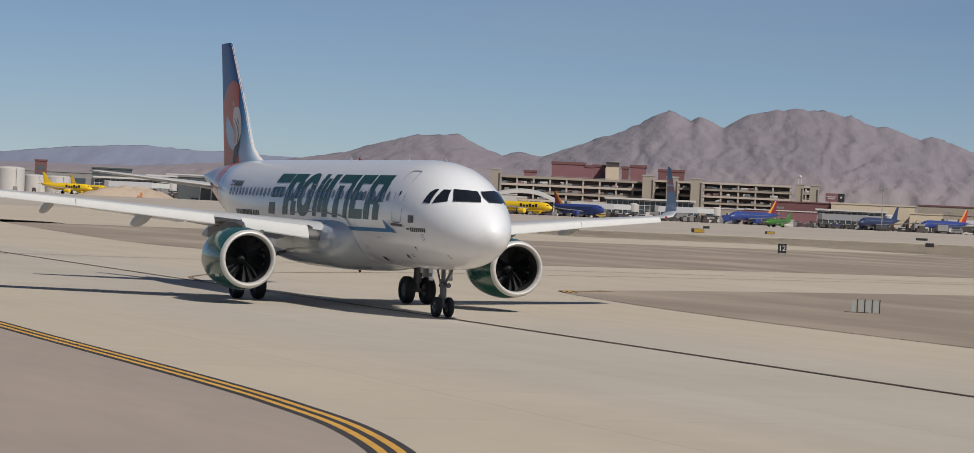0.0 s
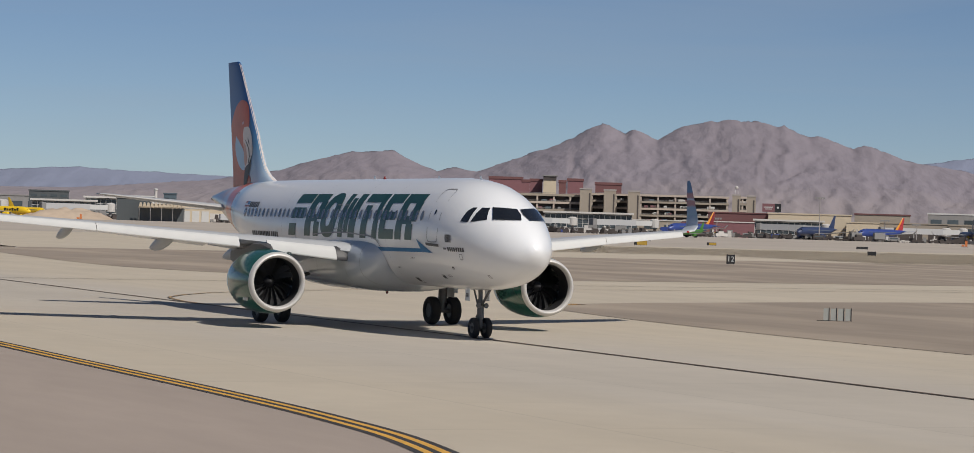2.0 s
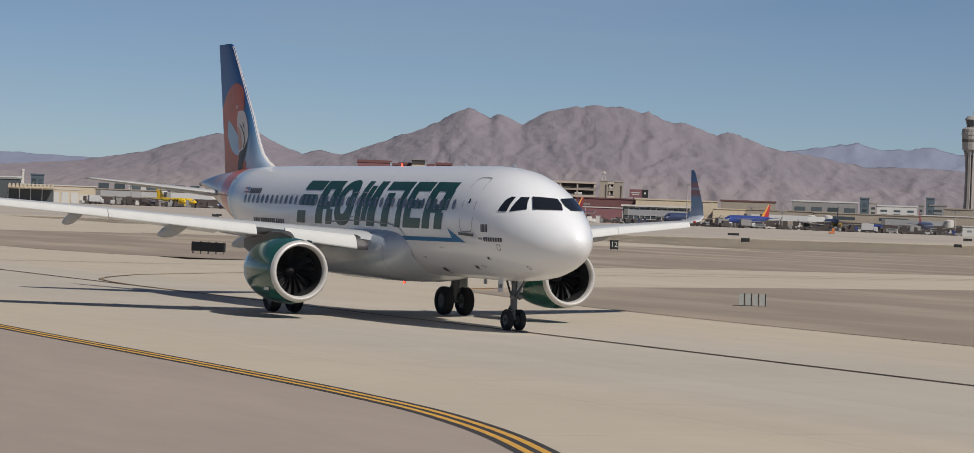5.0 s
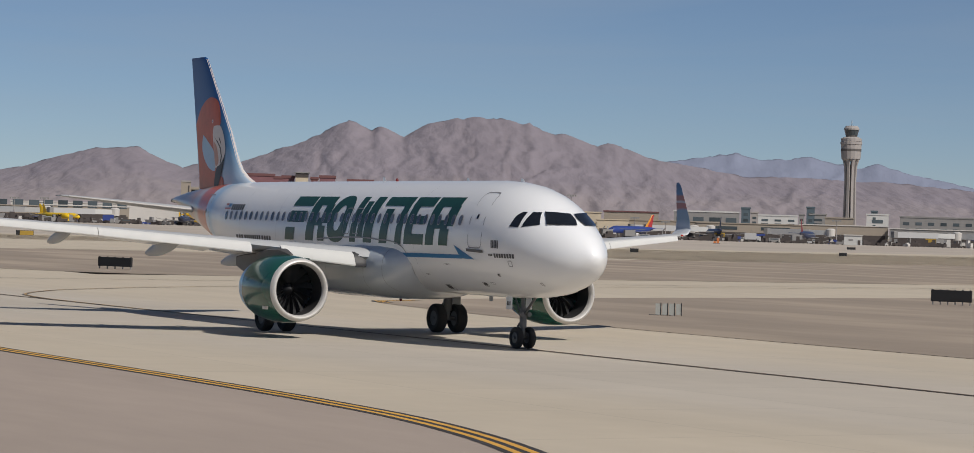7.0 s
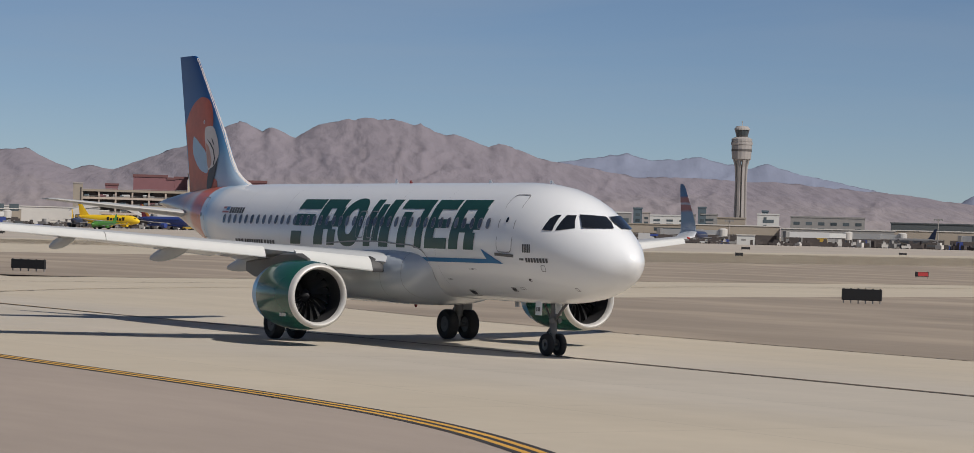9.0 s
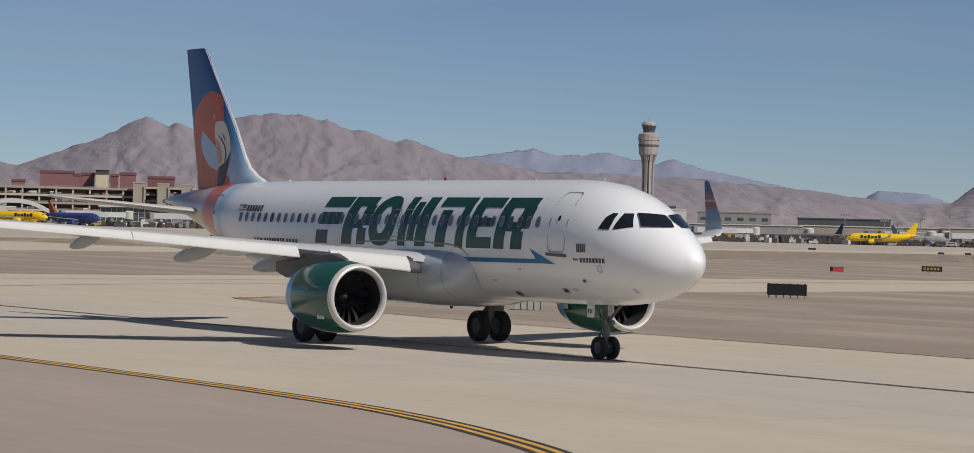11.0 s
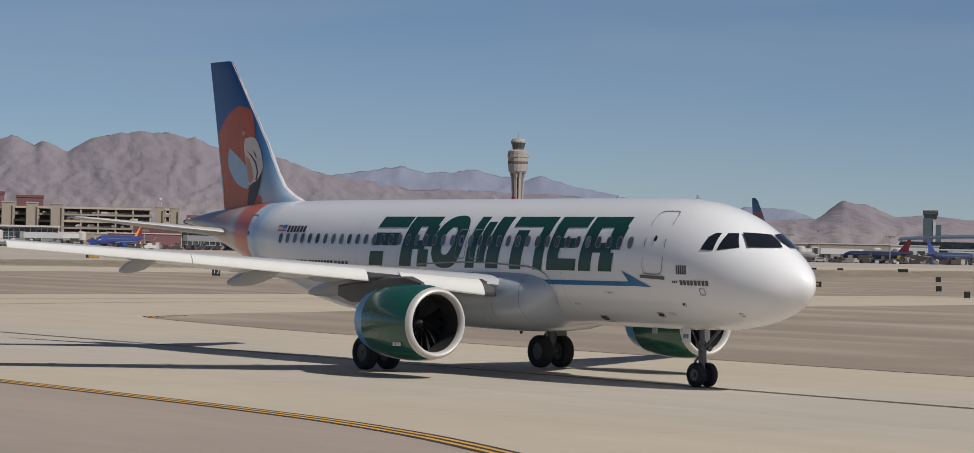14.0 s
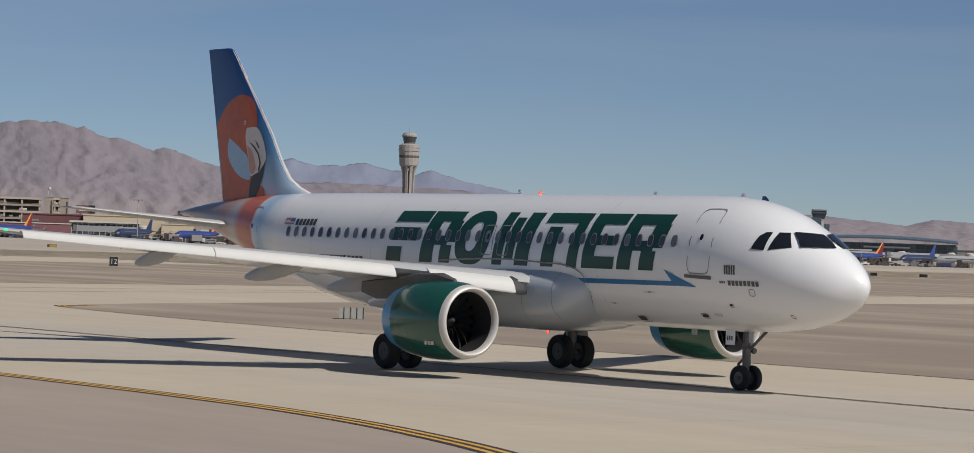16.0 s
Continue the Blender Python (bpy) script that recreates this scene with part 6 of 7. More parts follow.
def apron_clutter():
    """Carts, loaders and tugs by the gates, far too many and too small to tell apart."""
    rng = random.Random(5)
    sets = {k: bmesh.new() for k in ("gloom", "shade", "roof", "jb")}
    for k in range(760):
        b, r = rng.uniform(42, 76), rng.uniform(1262, 1322)
        x, y = 99 - math.sin(radians(b)) * r, -47 + math.cos(radians(b)) * r
        bm = sets[rng.choices(("gloom", "shade", "roof", "jb"), (66, 22, 9, 3))[0]]
        w, h, z = rng.uniform(1.2, 6.5), rng.uniform(0.9, 3.4) * rng.choice((1, 1, 0.6)), lie(x, y)
        m = pose(x, y, z, 0, 0, b + rng.choice((0, 0, 25, -40, 90)))
        bmesh.ops.create_cube(bm, size=1, matrix=m @ pose(0, 0, 0.35 + h * 0.3) @ Matrix.Diagonal((w, 1.8, h * 0.6, 1)))
        bmesh.ops.create_cube(bm, size=1, matrix=m @ pose(w * rng.uniform(-0.3, 0.3), 0, 0.35 + h * 0.8) @ Matrix.Diagonal((w * rng.uniform(0.2, 0.5), 1.6, h * 0.42, 1)))
        for s in (-0.35, 0.35):
            bmesh.ops.create_cube(bm, size=1, matrix=m @ pose(w * s, 0, 0.22) @ Matrix.Diagonal((0.5, 1.9, 0.5, 1)))
    for k, bm in sets.items():
        tagged(obj("ground_equipment", bm, F[k]), {"gloom": "dark carts and loaders crowded by the gates", "shade": "grey carts and loaders crowded by the gates", "roof": "white carts and loaders scattered by the gates", "jb": "blue carts and loaders scattered by the gates"}[k], "ground equipment", kind="stuff")


apron_clutter()
MOVERS = []


# terminals and garages
parking_deck(-1327.6, 603.2, 65.8, 88.5, 22.1, 5)
parking_deck(-1303.4, 654.5, 63.7, 23.1, 23.2, 6)
parking_deck(-1301.5, 702.1, 62.1, 52.7, 23.6, 6)
parking_deck(-1301.9, 743.1, 60.8, 10.0, 24.1, 6)
stair_tower(-1331.9, 555.4, 67.4, 5.4, 24.8)
stair_tower(-1296.1, 635.2, 64.2, 6.8, 24.9)
stair_tower(-1290.0, 647.7, 63.7, 6.8, 24.6)
stair_tower(-1283.8, 660.1, 63.2, 6.8, 24.3)
stair_tower(-1256.3, 712.0, 61.0, 4.7, 23.8)
stair_tower(-1252.1, 719.5, 60.7, 5.0, 23.4)
house("plant_room", -1365.8, 615.8, 65.9, 20.0, 30.6, 20, "mauve", "plain mauve clad plant room above a garage", trim="roofred")
house("plant_room", -1360.8, 626.9, 65.5, 4.4, 29.3, 20, "mauve", "plain mauve clad plant room above a garage", trim="roofred")
house("plant_room", -1358.3, 632.3, 65.3, 7.4, 29.9, 20, "mauve", "plain mauve clad plant room above a garage", trim="roofred")
house("plant_room", -1351.7, 646.5, 64.7, 4.1, 29.5, 20, "roofred", "plain mauve clad plant room above a garage", trim="roofred")
house("plant_room", -1348.4, 653.5, 64.4, 9.3, 30.6, 20, "mauve", "plain mauve clad plant room above a garage", trim="roofred")
house("plant_room", -1339.7, 671.2, 63.7, 15.6, 28.9, 20, "roofred", "plain mauve clad plant room above a garage", trim="roofred")
house("plant_room", -1374.9, 595.1, 66.7, 7.4, 25.1, 20, "mauve", "plain mauve clad plant room above a garage", trim="roofred")
old_tower(-1345.8, 635.4, 65.0, 8.8, 30.5)
tent_roof(-1236.8, 536.6, 66.7, 48.7, 13.5)
glass_hall(-1102.0, 542.8, 64.1, 43.1, 10.0, 26, 40)
house("terminal", -1114.8, 584.3, 62.8, 30.5, 7.2, 20, "beige", "low beige terminal building", 1, 3.0, pitch=9.0, trim="roof")
house("terminal", -1125.5, 628.2, 61.4, 42.8, 7.6, 30, "mauve", "long mauve clad terminal wall", trim="roof")
house("terminal", -1171.9, 668.2, 60.9, 35.3, 12.8, 25, "roofred", "dull red roofed terminal block", trim="roofred")
glass_hall(-1059.8, 632.7, 59.9, 33.4, 9.0, 24, 34)
house("terminal", -1127.8, 684.8, 59.4, 43.4, 12.9, 30, "sand", "cream stucco terminal building", trim="sand")
house("terminal", -1079.5, 687.5, 58.3, 16.6, 9.1, 24, "sand", "low cream terminal wing", base="gloom")
house("terminal", -1140.1, 737.2, 57.8, 29.7, 14.1, 24, "beige", "beige terminal with a dull red roof band", trim="roofred")
house("concourse", -1077.3, 723.9, 56.9, 50.6, 9.4, 24, "beige", "long beige concourse with bays coloured dark as shade", base="gloom")
house("office_block", -1478.4, 1014.3, 56.1, 46.2, 19.5, 24, "shade", "dark office block with white bands", 2, 4.0, pitch=10.0, trim="frame")
house("concourse", -1097.2, 720.3, 57.4, 53.3, 7.9, 24, "beige", "long beige concourse with bays coloured dark as shade", base="gloom")
house("concourse", -1042.8, 747.7, 55.2, 54.1, 9.0, 24, "beige", "long beige concourse with small dark windows", 1, 6.0, 9.0, 26.0, gap=0.45, base="gloom")
house("concourse", -1022.5, 793.0, 53.2, 45.4, 9.5, 24, "beige", "long beige concourse with bays coloured dark as shade", base="gloom", trim="roof")
house("plant_room", -1064.0, 821.0, 53.3, 15.1, 13.7, 20, "beige", "plain beige plant room")
house("office_block", -1545.0, 1094.0, 55.3, 6.5, 23.8, 20, "bluewall", "distant plain grey office building", 4, 6.0, pitch=8.0, gap=0.5)
house("office_block", -1541.4, 1099.3, 55.1, 5.6, 20.8, 20, "tower", "distant plain grey office building", 4, 6.0, pitch=8.0, gap=0.5)
house("office_block", -1531.3, 1113.6, 54.6, 29.2, 19.1, 20, "frame", "distant plain grey office building", 4, 6.0, pitch=8.0, gap=0.5)
house("office_block", -1521.1, 1127.7, 54.1, 3.7, 20.2, 20, "shade", "distant plain grey office building", 4, 6.0, pitch=8.0, gap=0.5)
house("office_block", -1517.3, 1133.0, 53.9, 6.0, 25.5, 20, "bluewall", "distant plain grey office building", 4, 6.0, pitch=8.0, gap=0.5)
house("office_block", -1514.1, 1137.4, 53.7, 12.5, 20.6, 20, "shade", "distant plain grey office building", 4, 6.0, pitch=8.0, gap=0.5)
house("office_block", -1489.6, 1170.0, 52.6, 2.8, 23.9, 20, "shade", "distant plain grey office building", 4, 6.0, pitch=8.0, gap=0.5)
house("office_block", -1486.2, 1171.1, 52.4, 16.2, 21.7, 20, "frame", "distant plain grey office building", 3, 6.0, pitch=9.0, gap=0.5)
house("office_block", -1487.7, 1169.2, 52.5, 4.6, 23.9, 20, "bluewall", "distant plain grey office building", 3, 6.0, pitch=9.0, gap=0.5)
house("office_block", -1459.2, 1205.4, 51.2, 54.6, 20.6, 20, "shade", "distant plain grey office building", 3, 6.0, pitch=9.0, gap=0.5)
house("concourse", -985.4, 830.8, 50.9, 58.3, 8.6, 24, "shade", "long grey concourse with a pale roof edge", base="gloom", trim="roof")
house("concourse", -949.3, 873.5, 48.6, 55.1, 9.0, 24, "beige", "long beige concourse with a pale roof edge", base="gloom", trim="roof")
house("concourse", -919.4, 906.3, 46.8, 35.7, 9.1, 24, "beige", "long beige concourse with a pale roof edge", base="gloom", trim="roof")
house("hangar", -1043.0, 948.6, 48.8, 51.7, 13.7, 30, "darkroof", "dark grey hangar with a low roof", trim="darkroof")
house("concourse", -902.6, 921.1, 45.8, 43.8, 9.4, 24, "beige", "long beige concourse with a pale roof edge", base="gloom", trim="roof")
house("terminal", -880.2, 943.6, 44.5, 24.3, 9.1, 24, "frame", "pale low terminal wing", 1, 4.0, pitch=6.0, base="gloom")
arched_hall(-907.8, 1024.8, 43.0, 92.5, 15.2)
house("terminal", -886.5, 1071.0, 41.2, 16.7, 9.3, 20, "shade", "grey low terminal wing", base="gloom")
slab_tower(-986.3, 1063.6, 44.2, 8.3, 30.5)
control_tower(-1813, 1391, 53, 104.0)

# west side
tank(-1175.3, 239.8, 77.7, 13.2, 11.6)
tank(-1202.1, 257.6, 77.2, 10.5, 8.5)
tank(-1199.5, 268.5, 76.7, 12.6, 8.4)
house("office_block", -1289.2, 280.2, 77.1, 6.2, 16.2, 12, "roofred", "tall dull red block", 2, 8.0, pitch=5.0)
house("office_block", -1363.3, 314.9, 76.4, 53.8, 11.4, 20, "shade", "dark low flat roofed building", 1, 5.0, pitch=8.0)
glass_hall(-1191.6, 300.5, 75.3, 30.8, 8.7, 22, 30)
glass_hall(-1205.5, 325.6, 74.4, 20.3, 10.8, 22, 20)
house("terminal", -1269.6, 356.1, 73.9, 26.3, 12.2, 20, "frame", "white topped terminal block", 1, 6.0, pitch=8.0, base="gloom")
mound(-949.6, 237.8, 75.2, 31.0, 4.7)
house("cargo_building", -1254.2, 386.2, 72.3, 43.4, 8.6, 26, "sand", "long cream cargo building with white doors", base="roof", trim="roof")
house("terminal", -1205.4, 406.1, 70.9, 32.3, 7.5, 22, "beige", "beige terminal wing with dark windows", 1, 7.5, 12.5, 7.0, base="gloom")
house("terminal", -1211.3, 448.7, 69.3, 45.4, 8.3, 22, "beige", "beige terminal wing with dark windows", 1, 7.5, 13.0, 7.0, base="gloom", trim="roof")
house("concourse", -1298.5, 495.9, 68.7, 107.7, 10.4, 22, "roof", "long pale roofed concourse", trim="roof")

def canopy_shed(x, y, rot, w, h):
    """Open shed under a ribbed awning roof, with a sagging dark canopy and white doors beside it."""
    e = thing("awning_shed", x, y, rot, "dark open shed under a ribbed cream awning roof", "shed")
    flat_parts(e, [("back_wall", (-w / 2, 6, -1), (w / 2, 7, h * 0.72), "darkroof"), ("beam", (-w / 2, -0.2, h * 0.70), (w / 2, 0.2, h * 0.78), "sand")])
    for k in range(12):
        cx = -w / 2 + w * (k + 0.5) / 12
        bm = loft([[(cx - w * 0.036, -0.6, h * 0.76), (cx + w * 0.036, -0.6, h * 0.76), (cx + w * 0.02, -0.6, h * 0.90), (cx - w * 0.02, -0.6, h * 0.90)],
                   [(cx - w * 0.036, 7, h * 0.86), (cx + w * 0.036, 7, h * 0.86), (cx + w * 0.02, 7, h), (cx - w * 0.02, 7, h)]])
        part("roof_rib", bm, F["sand"], e, smooth=False)
    for k in range(5):
        cx = -w / 2 + 0.3 + (w - 0.6) * k / 4
        part("post", rod((cx, 0, -0.5), (cx, 0, h * 0.74), 0.14, 8), F["shade"], e)
    return e


def door_shed(x, y, rot, w, h, doors):
    e = thing("depot", x, y, rot, "cream depot with tall white roller doors", "building")
    flat_parts(e, [("wall", (-w / 2, 0, -1), (w / 2, 8, h), "sand"), ("roof_rim", (-w / 2 - 0.2, -0.2, h), (w / 2 + 0.2, 8.2, h + 0.4), "roof")])
    for k in range(doors):
        a = -w / 2 + w * (k + 0.12) / doors
        part("roller_door", box((a, -0.15, 0), (a + w / doors * 0.76, 0.1, h * 0.82)), F["frame"], e, smooth=False)
    return e


house("hangar", -989.0, 277.0, 73.7, 14.5, 9.2, 14, "darkroof", "dark metal clad hangar behind the soil heap", trim="shade")
canopy_shed(-973.0, 284.0, 73.2, 19.0, 7.6)
door_shed(-988.0, 303.5, 72.5, 12.0, 5.6, 3)
house("office_block", -1308.0, 323.0, 75.5, 21.0, 13.9, 14, "darkroof", "dark flat roofed block above the concourse", 1, 11.0, pitch=5.0)
house("office_block", -1291.0, 385.0, 73.0, 6.8, 14.2, 10, "bluewall", "small dark glass office block", 3, 6.0, pitch=3.4)
vent_tower = thing("white_tower", -1341.0, 392.0, 73.3, "slim round white tower with a flat cap", "tower")
part("shaft", spin([(-1, 0.95), (16.6, 0.85)], 20, "z"), F["roof"], vent_tower)
part("cap", spin([(16.6, 1.1), (17.4, 1.1), (17.7, 0.5)], 20, "z"), F["frame"], vent_tower)
radar = thing("radar_dome", -1256.3, 712.0, 61.0, "small white radar dome on a lattice stand", "radar", lift=24.6)
for a in (-0.9, 0.9):
    for b in (1.2, 3.0):
        part("stand_leg", rod((a, b, 0), (a * 0.7, 2.1 + (b - 2.1) * 0.7, 3.0), 0.14, 8), F["frame"], radar)
part("platform", box((-1.2, 0.9, 3.0), (1.2, 3.3, 3.3)), F["tower"], radar, smooth=False)
part("dome", spin([(3.3, 0.7), (3.7, 0.95), (4.2, 0.95), (4.6, 0.65), (4.8, 0.15)], 20, "z", (0, 2.1, 0)), F["roof"], radar)

# masts, bridges and boards
lamp_mast(-977.3, 600.9, 59.1, 19.7)
lamp_mast(-877.2, 804.0, 48.8, 14.6)
lamp_mast(-860.5, 822.7, 47.7, 10.7)
lamp_mast(-867.8, 844.3, 47.2, 13.5)
lamp_mast(-999.5, 650.3, 57.6, 10.4)
lamp_mast(-991.5, 662.9, 57.0, 8.8)
lamp_mast(-863.3, 816.9, 47.9, 12.1)
lamp_mast(-842.5, 839.3, 46.5, 15.7)
lamp_mast(-832.8, 878.0, 45.0, 13.5)
lamp_mast(-1129.2, 381.7, 70.8, 11.3)
lamp_mast(-1046.6, 585.0, 61.4, 9.3)
lamp_mast(-1123.0, 394.5, 70.1, 11.5)
lamp_mast(-944.5, 730.3, 53.4, 11.7)
billboard(-1207.3, 707.3, 60.2, 10.4, 19.2)
jet_bridge(-1082.7, 513.5, 64.9, 22, 20)
jet_bridge(-1065.0, 549.9, 63.1, 22, 30)
jet_bridge(-1025.8, 621.5, 59.5, 22, -20)
jet_bridge(-1043.8, 702.0, 56.9, 22, 20)
jet_bridge(-1026.6, 700.5, 56.5, 22, 20)
jet_bridge(-1000.5, 755.5, 53.9, 22, -20)
jet_bridge(-957.4, 802.0, 51.1, 22, 25)
jet_bridge(-940.5, 822.4, 50.0, 22, -20)
jet_bridge(-895.5, 873.3, 47.1, 22, 20)
jet_bridge(-899.0, 866.8, 47.3, 22, -20)
jet_bridge(-872.3, 894.9, 45.7, 22, 30)
jet_bridge(-865.8, 901.5, 45.3, 22, -15)
jet_bridge(-870.2, 991.5, 42.8, 22, 10)
jet_bridge(-851.0, 1008.9, 41.8, 22, 15)
jet_bridge(-843.8, 1015.3, 41.4, 22, -15)
jet_bridge(-1172.2, 438.9, 69.1, 22, 20)
jet_bridge(-1183.9, 407.0, 70.6, 22, -20)
jet_bridge(-1159.5, 304.3, 74.8, 22, 20)

# aircraft by the gates
far_jet(-1036.4, 445.7, 28.9, 'jy', 'jy', None, 'bright yellow parked airliner', 'jy', caption="signblack")
far_jet(-1044.1, 477.9, 17.7, 'jb', 'jr', 'jo', 'blue parked airliner with a red and orange tail', belly="jb")
far_jet(-1008.2, 550.7, 293.9, 'jb', 'jm', 'jo', 'blue parked airliner with a dark red and orange tail')
far_jet(-997.0, 611.3, 299.3, 'jn', 'jn', None, 'dark blue parked airliner at a gate')
far_jet(-998.3, 647.6, 289.9, 'jb', 'jr', 'jo', 'blue parked airliner with a red and orange tail')
far_jet(-974.9, 219.1, 38.5, 'jy', 'jy', None, 'bright yellow parked airliner', scale=0.72, caption="signblack")
far_jet(-1050.5, 246.8, 26.1, 'jy', 'jy', None, 'bright yellow parked airliner', scale=0.72)
far_jet(-1103.8, 393.5, 9.9, 'jy', 'jy', None, 'bright yellow parked airliner', scale=0.72, caption="signblack")
far_jet(-1120.5, 401.4, 29.8, 'jy', 'jy', None, 'bright yellow parked airliner', scale=0.72, caption="signblack")
far_jet(-1061.9, 440.8, 147.2, 'jn', 'jy', None, 'dark parked airliner with a yellow tail', scale=0.72)
far_jet(-1003.2, 699.5, 155.9, 'jn', 'jn', None, 'dark navy parked airliner at a gate')
far_jet(-985.2, 742.5, 134.0, 'jn', 'jm', None, 'dark navy parked airliner at a gate')
far_jet(-915.3, 821.2, 189.3, 'shade', 'jn', None, 'dark grey parked airliner at a gate', scale=0.85)
far_jet(-873.8, 849.8, 67.1, 'shade', 'jn', None, 'dark grey parked airliner at a gate', scale=0.85)
far_jet(-844.5, 880.4, 205.3, 'jn', 'jm', None, 'dark parked airliner with a maroon tail')
far_jet(-818.8, 905.6, 93.7, 'jn', 'jb', None, 'dark blue parked airliner at a gate')
far_jet(-851.0, 954.7, 268.3, 'jb', 'jm', 'jo', 'blue parked airliner with a dark red and orange tail')
far_jet(-835.8, 982.3, 282.0, 'jn', 'jb', None, 'dark parked airliner with a blue tail')
far_jet(-810.3, 991.5, 221.0, 'jw', 'jm', None, 'white parked airliner with a maroon tail')

# airfield signs
field_sign(-221.5, 135.8, 61.0, 1.15, 1.25, "signblack", "black airfield sign that reads 12 in pale figures", 2, "12")
field_sign(-116.8, 36.9, 19.0, 4.3, 0.78, "signblack", "long black back of an airfield sign", 5)
field_sign(-45.6, 70.2, 36.0, 2.85, 0.8, "signblack", "long black back of an airfield sign", 6)
field_sign(-166.3, 180.0, 47.0, 1.75, 0.62, "signblack", "small red and white airfield sign", 2, halves="signred")
field_sign(-180.4, 210.0, 47.0, 2.9, 0.75, "signblack", "black and yellow airfield sign", 4, figures=5)
field_sign(-249.5, 307.4, 44.0, 1.0, 0.9, "signblack", "small black airfield sign", 2)
field_sign(-475.9, 252.2, 63.1, 3.1, 1.0, "signblack", "black and yellow airfield sign", 3, halves="signyellow")
field_sign(-581.9, 308.6, 62.9, 1.8, 0.7, "signblack", "small black airfield sign seen from behind", 2)
field_sign(-501.3, 329.6, 58.4, 3.0, 0.6, "signblack", "small black airfield sign seen from behind", 3)
field_sign(-381.2, 257.6, 58.2, 1.8, 0.8, "signblack", "small black airfield sign seen from behind", 2)
field_sign(-104.8, 162.0, 43.3, 0.7, 0.7, "signblack", "small black airfield sign seen from behind", 2)
field_sign(-396.7, 324.0, 53.2, 1.8, 0.7, "signblack", "small black airfield sign seen from behind", 2)
field_sign(-428.4, 139.2, 70.5, 3.6, 1.0, "signblack", "black and yellow airfield sign", 3, halves="signyellow")
field_sign(-553.4, 204.7, 68.9, 1.8, 0.6, "signblack", "small black airfield sign seen from behind", 2)
field_sign(-573.3, 213.2, 68.9, 1.6, 0.5, "signblack", "small black airfield sign seen from behind", 2)
field_sign(-476.9, 441.4, 49.5, 2.2, 0.5, "signblack", "small black airfield sign seen from behind", 2)
field_sign(-423.9, 440.7, 46.8, 1.6, 0.5, "signblack", "small black airfield sign seen from behind", 2)
field_sign(-419.0, 445.8, 46.2, 1.6, 0.5, "signblack", "small black airfield sign seen from behind", 2)
field_sign(-391.9, 442.0, 44.7, 2.6, 0.8, "signblack", "small black airfield sign seen from behind", 2)
field_sign(-149.3, 203.7, 44.0, 0.75, 0.7, "signblack", "small black airfield sign seen from behind", 2)
field_sign(-334.6, 410.8, 42.9, 1.6, 0.7, "signblack", "small black airfield sign seen from behind", 2)
field_sign(-326.0, 418.6, 41.9, 1.9, 0.7, "signblack", "small black airfield sign seen from behind", 2)
field_sign(-507.0, 288.4, 60.4, 2.4, 0.7, "signblack", "black and yellow airfield sign", 2, halves="signyellow")
field_sign(-541.0, 435.1, 53.1, 2.6, 0.7, "signblack", "small black airfield sign seen from behind", 3)

# apron traffic
van(-1039, 487, 85, "signyellow", "van")
van(-1031, 487, 155, "gloom", "van")
van(-1071, 512, 245, "gloom", "van")
van(-1101, 532, 65, "gloom", "tug")
van(-1048, 512, 244, "gloom", "tug")
van(-1061, 526, 64, "shade", "truck")
van(-1095, 547, 154, "gloom", "van")
van(-1061, 539, 243, "shade", "truck")
van(-1037, 530, 83, "gloom", "van")
van(-1077, 555, 63, "gloom", "van")
van(-1089, 568, 153, "signyellow", "tug")
van(-1062, 558, 63, "shade", "van")
van(-1040, 555, 62, "jb", "truck")
van(-1024, 561, 152, "shade", "tug")
van(-1002, 552, 62, "gloom", "van")
van(-1068, 596, 241, "signyellow", "van")
van(-1046, 592, 241, "jb", "van")
van(-1012, 583, 61, "shade", "van")
van(-999, 583, 80, "gloom", "van")
van(-1027, 607, 60, "jb", "van")
van(-1012, 607, 240, "jb", "tug")
van(-1007, 614, 59, "shade", "van")
van(-976, 600, 59, "gloom", "van")
van(-1011, 632, 239, "jw", "van")
van(-984, 626, 78, "shade", "truck")
van(-994, 635, 78, "jw", "van")
van(-975, 633, 78, "shade", "truck")
van(-956, 628, 238, "shade", "van")
van(-982, 673, 236, "gloom", "tug")
van(-1019, 700, 146, "gloom", "truck")
van(-992, 696, 56, "signyellow", "truck")
van(-958, 675, 146, "gloom", "tug")
van(-973, 694, 235, "shade", "van")
van(-984, 712, 235, "jb", "truck")
van(-935, 687, 235, "shade", "van")
van(-973, 718, 235, "jw", "van")
van(-957, 717, 74, "shade", "truck")
van(-921, 695, 54, "jw", "tug")
van(-977, 742, 74, "shade", "van")
van(-926, 719, 143, "gloom", "truck")
van(-939, 737, 53, "jw", "van")
van(-968, 762, 143, "gloom", "van")
van(-957, 762, 143, "jw", "tug")
van(-947, 791, 51, "signyellow", "truck")
van(-955, 802, 71, "shade", "truck")
van(-903, 783, 50, "gloom", "tug")
van(-902, 790, 70, "gloom", "van")
van(-928, 827, 69, "shade", "van")
van(-868, 792, 49, "gloom", "van")
van(-912, 837, 229, "jw", "van")
van(-870, 809, 138, "gloom", "truck")
van(-877, 840, 138, "gloom", "van")
van(-853, 826, 47, "gloom", "van")
van(-865, 855, 227, "shade", "tug")
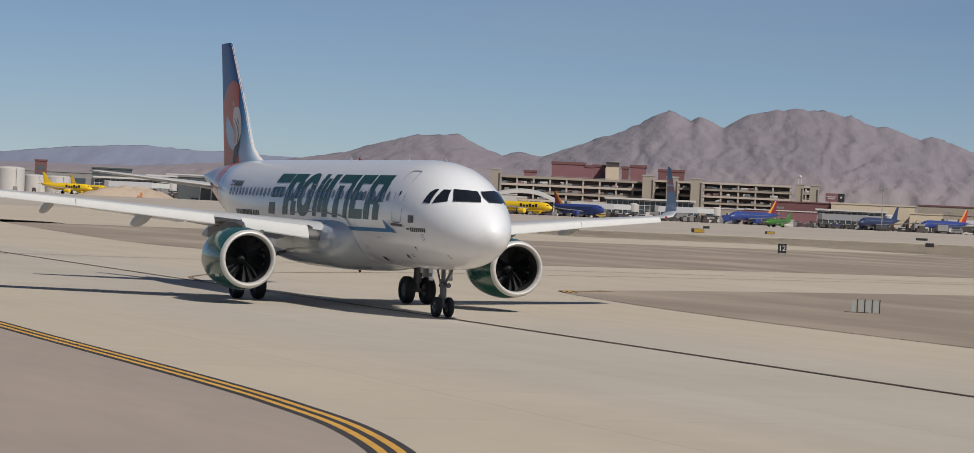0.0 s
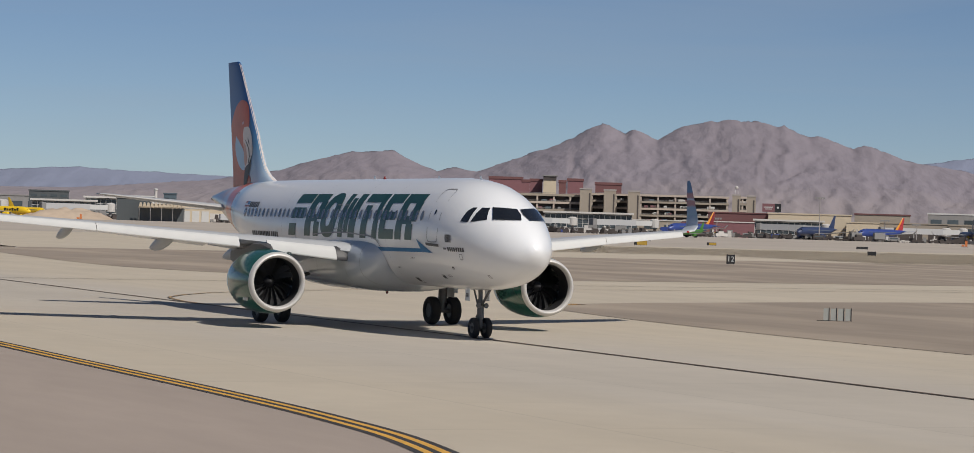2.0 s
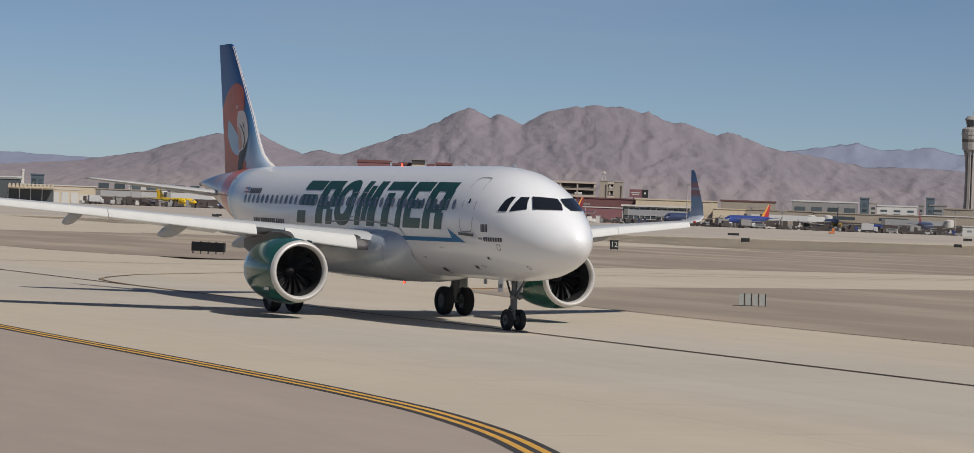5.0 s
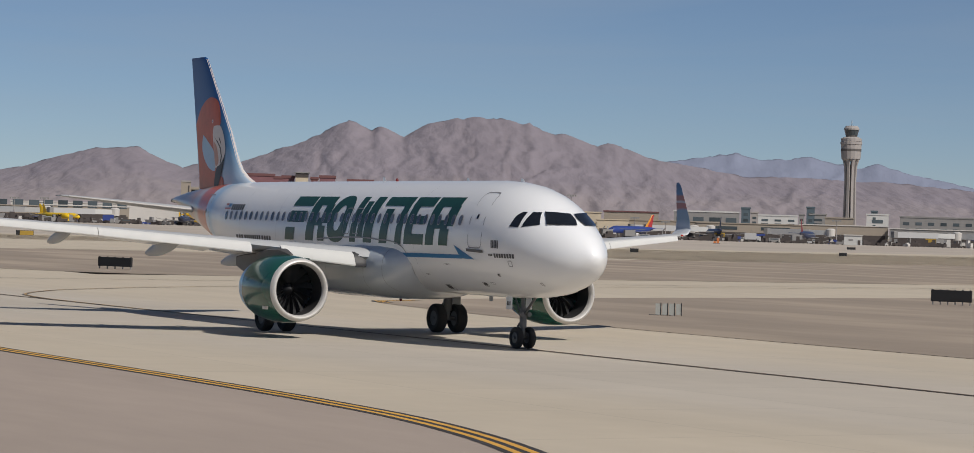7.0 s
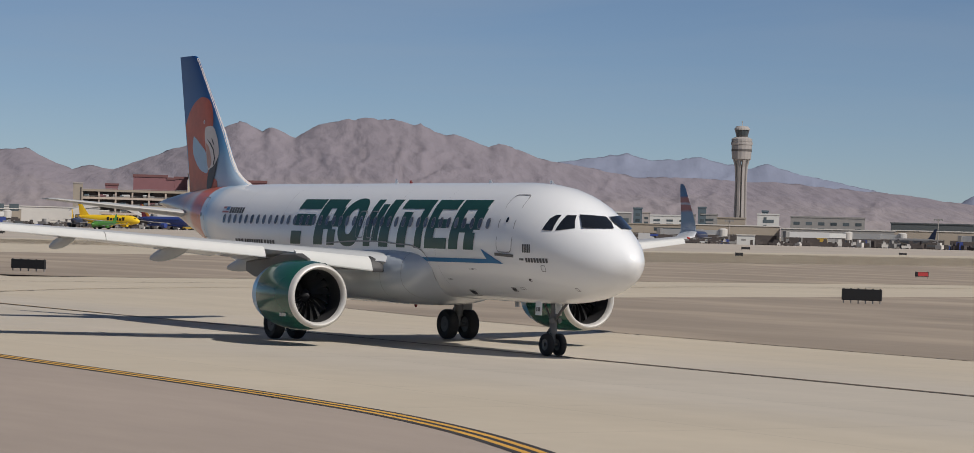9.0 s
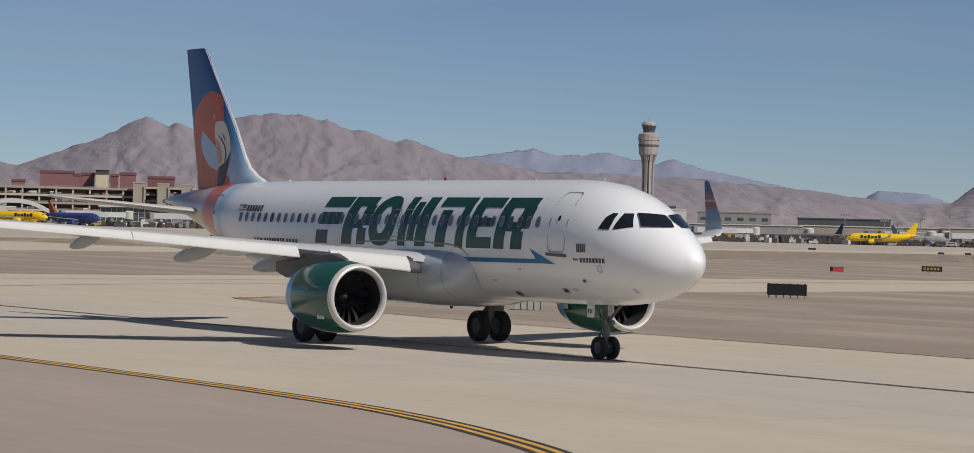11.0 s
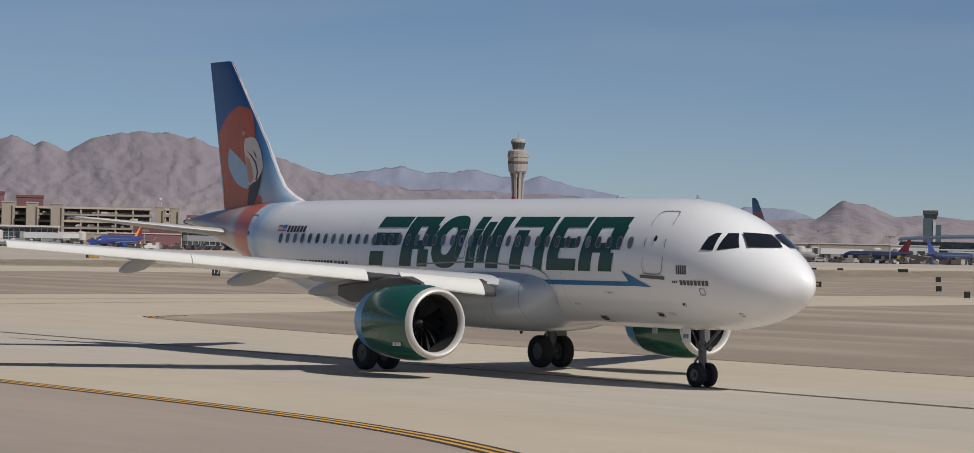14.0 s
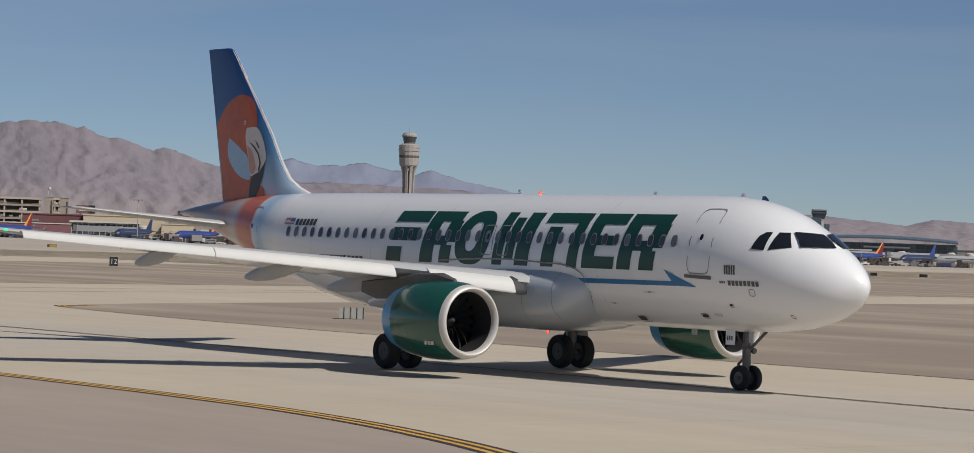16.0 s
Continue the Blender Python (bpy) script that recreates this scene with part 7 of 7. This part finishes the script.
van(-849, 858, 66, "shade", "truck")
van(-885, 837, 228, "jb", "van")
van(-867, 834, 137, "gloom", "tug")
van(-844, 828, 137, "jb", "van")
van(-861, 846, 47, "gloom", "tug")
van(-832, 831, 46, "jw", "van")
van(-858, 871, 46, "gloom", "van")
van(-833, 856, 136, "gloom", "van")
van(-829, 858, 46, "gloom", "truck")
van(-805, 851, 65, "shade", "tug")
van(-834, 886, 135, "signyellow", "truck")
van(-842, 907, 224, "gloom", "truck")
van(-777, 850, 44, "shade", "tug")
van(-796, 879, 44, "gloom", "van")
van(-848, 953, 223, "gloom", "van")
van(-813, 926, 63, "gloom", "van")
van(-783, 903, 43, "jw", "van")
van(-813, 939, 133, "gloom", "van")
van(-782, 915, 42, "shade", "van")
van(-772, 915, 222, "jw", "tug")
van(-803, 954, 42, "gloom", "truck")
van(-812, 976, 41, "jb", "van")
van(-789, 956, 131, "shade", "van")
van(-772, 941, 131, "gloom", "truck")
van(-1137, 354, 252, "shade", "tug")
van(-1087, 350, 92, "jw", "truck")
van(-1080, 355, 71, "gloom", "van")
van(-1066, 351, 161, "jw", "van")
van(-1055, 355, 161, "gloom", "truck")
van(-1110, 387, 90, "jb", "van")
van(-1098, 389, 70, "signyellow", "tug")
van(-1102, 394, 90, "jw", "van")
van(-1117, 406, 160, "gloom", "truck")
van(-1070, 398, 69, "shade", "tug")
van(-1094, 417, 69, "jb", "truck")
van(-1066, 414, 68, "gloom", "van")
van(-1125, 231, 168, "shade", "van")
van(-1082, 230, 167, "gloom", "tug")
van(-1159, 259, 167, "jw", "van")
van(-1123, 272, 166, "jw", "van")
van(-1129, 276, 76, "jb", "van")
van(-1127, 300, 255, "shade", "truck")
van(-1097, 293, 74, "gloom", "tug")
van(-1117, 321, 94, "jb", "van")
van(-868, 628, 55, "jw", "truck")
kiosk(-859.9, 676.5, 53.0)
barricade(-646.7, 459.0, 55.9)
barricade(-871.0, 221.9, 75.0)

# jets that roll past far off
jet = far_jet(-834.1, 795.9, 228.2, "jy", "jy", None, "bright yellow airliner taxiing on the far apron", caption="signblack", group="", scale=0.93)
MOVERS.append((jet, [(0, pose(-768.4, 881.5, lie(-768.4, 881.5), 0, 0, 228.2)), (2, pose(-780.9, 865.2, lie(-780.9, 865.2), 0, 0, 228.2)), (4, pose(-793.4, 848.9, lie(-793.4, 848.9), 0, 0, 228.2)), (6, pose(-805.9, 832.6, lie(-805.9, 832.6), 0, 0, 228.2)), (8, pose(-818.4, 816.3, lie(-818.4, 816.3), 0, 0, 228.2)), (10, pose(-830.9, 800.0, lie(-830.9, 800.0), 0, 0, 228.2)), (12, pose(-843.4, 783.7, lie(-843.4, 783.7), 0, 0, 228.2)), (14, pose(-856.0, 767.4, lie(-856.0, 767.4), 0, 0, 228.2)), (16, pose(-868.5, 751.1, lie(-868.5, 751.1), 0, 0, 228.2))]))
jet = far_jet(-873.2, 207.1, 0, "jg", "jg", None, "leaf green airliner taxiing on the far apron", scale=0.5, group="")
MOVERS.append((jet, [(0, pose(-792.0, 446.1, lie(-792.0, 446.1), 0, 0, 299.4)), (2, pose(-794.7, 436.4, lie(-794.7, 436.4), 0, 0, 299.9)), (3, pose(-797.3, 428.7, lie(-797.3, 428.7), 0, 0, 300.2)), (5.5, pose(-806.9, 401.9, lie(-806.9, 401.9), 0, 0, 301.7)), (8, pose(-818.4, 371.2, lie(-818.4, 371.2), 0, 0, 303.4)), (10.5, pose(-838.5, 319.7, lie(-838.5, 319.7), 0, 0, 306.4)), (13, pose(-855.9, 269.2, lie(-855.9, 269.2), 0, 0, 309.3)), (16, pose(-873.2, 207.1, lie(-873.2, 207.1), 0, 0, 312.8))]))


# ---------------------------------------------------------------- what moves
def rolled(t):
    """Metres rolled at t, smooth between the known times."""
    pts = ROLLED
    i = max(k for k in range(len(pts) - 1) if pts[k][0] <= t or k == 0)
    p0, p1, p2, p3 = (pts[max(0, min(len(pts) - 1, i + k))] for k in (-1, 0, 1, 2))
    u = (t - p1[0]) / (p2[0] - p1[0])
    m1 = (p2[1] - p0[1]) / (p2[0] - p0[0]) * (p2[0] - p1[0])
    m2 = (p3[1] - p1[1]) / (p3[0] - p1[0]) * (p2[0] - p1[0])
    return (2 * u ** 3 - 3 * u ** 2 + 1) * p1[1] + (u ** 3 - 2 * u ** 2 + u) * m1 + (-2 * u ** 3 + 3 * u ** 2) * p2[1] + (u ** 3 - u ** 2) * m2


def motions():
    times = [k * 0.1 for k in range(161)]
    walk(airliner, [(t, pose(rolled(t), 0, 0)) for t in [k * 0.5 for k in range(33)]])
    for w, r, x, y in WHEELS:
        walk(w, [(t, pose(x, y, r, 0, math.degrees(rolled(t) / r), 0)) for t in times])
    for f in FANS:
        at = f.matrix_basis.translation.copy()
        walk(f, [(t, pose(*at, 370 * t)) for t in times])
    for b, at in BEACONS:
        # the lit side sweeps past every 1.1 seconds
        after = lambda t: (t - 10.5 + 0.55) % 1.1 - 0.55
        turn = lambda t: interp(abs(after(t)), ((0, 0), (0.02, 0), (0.05, 80), (0.1, 160), (0.15, 180), (1, 180)))
        walk(b, [(t, pose(*at, 0, 0, turn(t) * (-1 if -0.14 < after(t) < 0 else 1))) for t in [k * 0.05 for k in range(321)]])
    for thing, rows in MOVERS:
        walk(thing, rows)


motions()
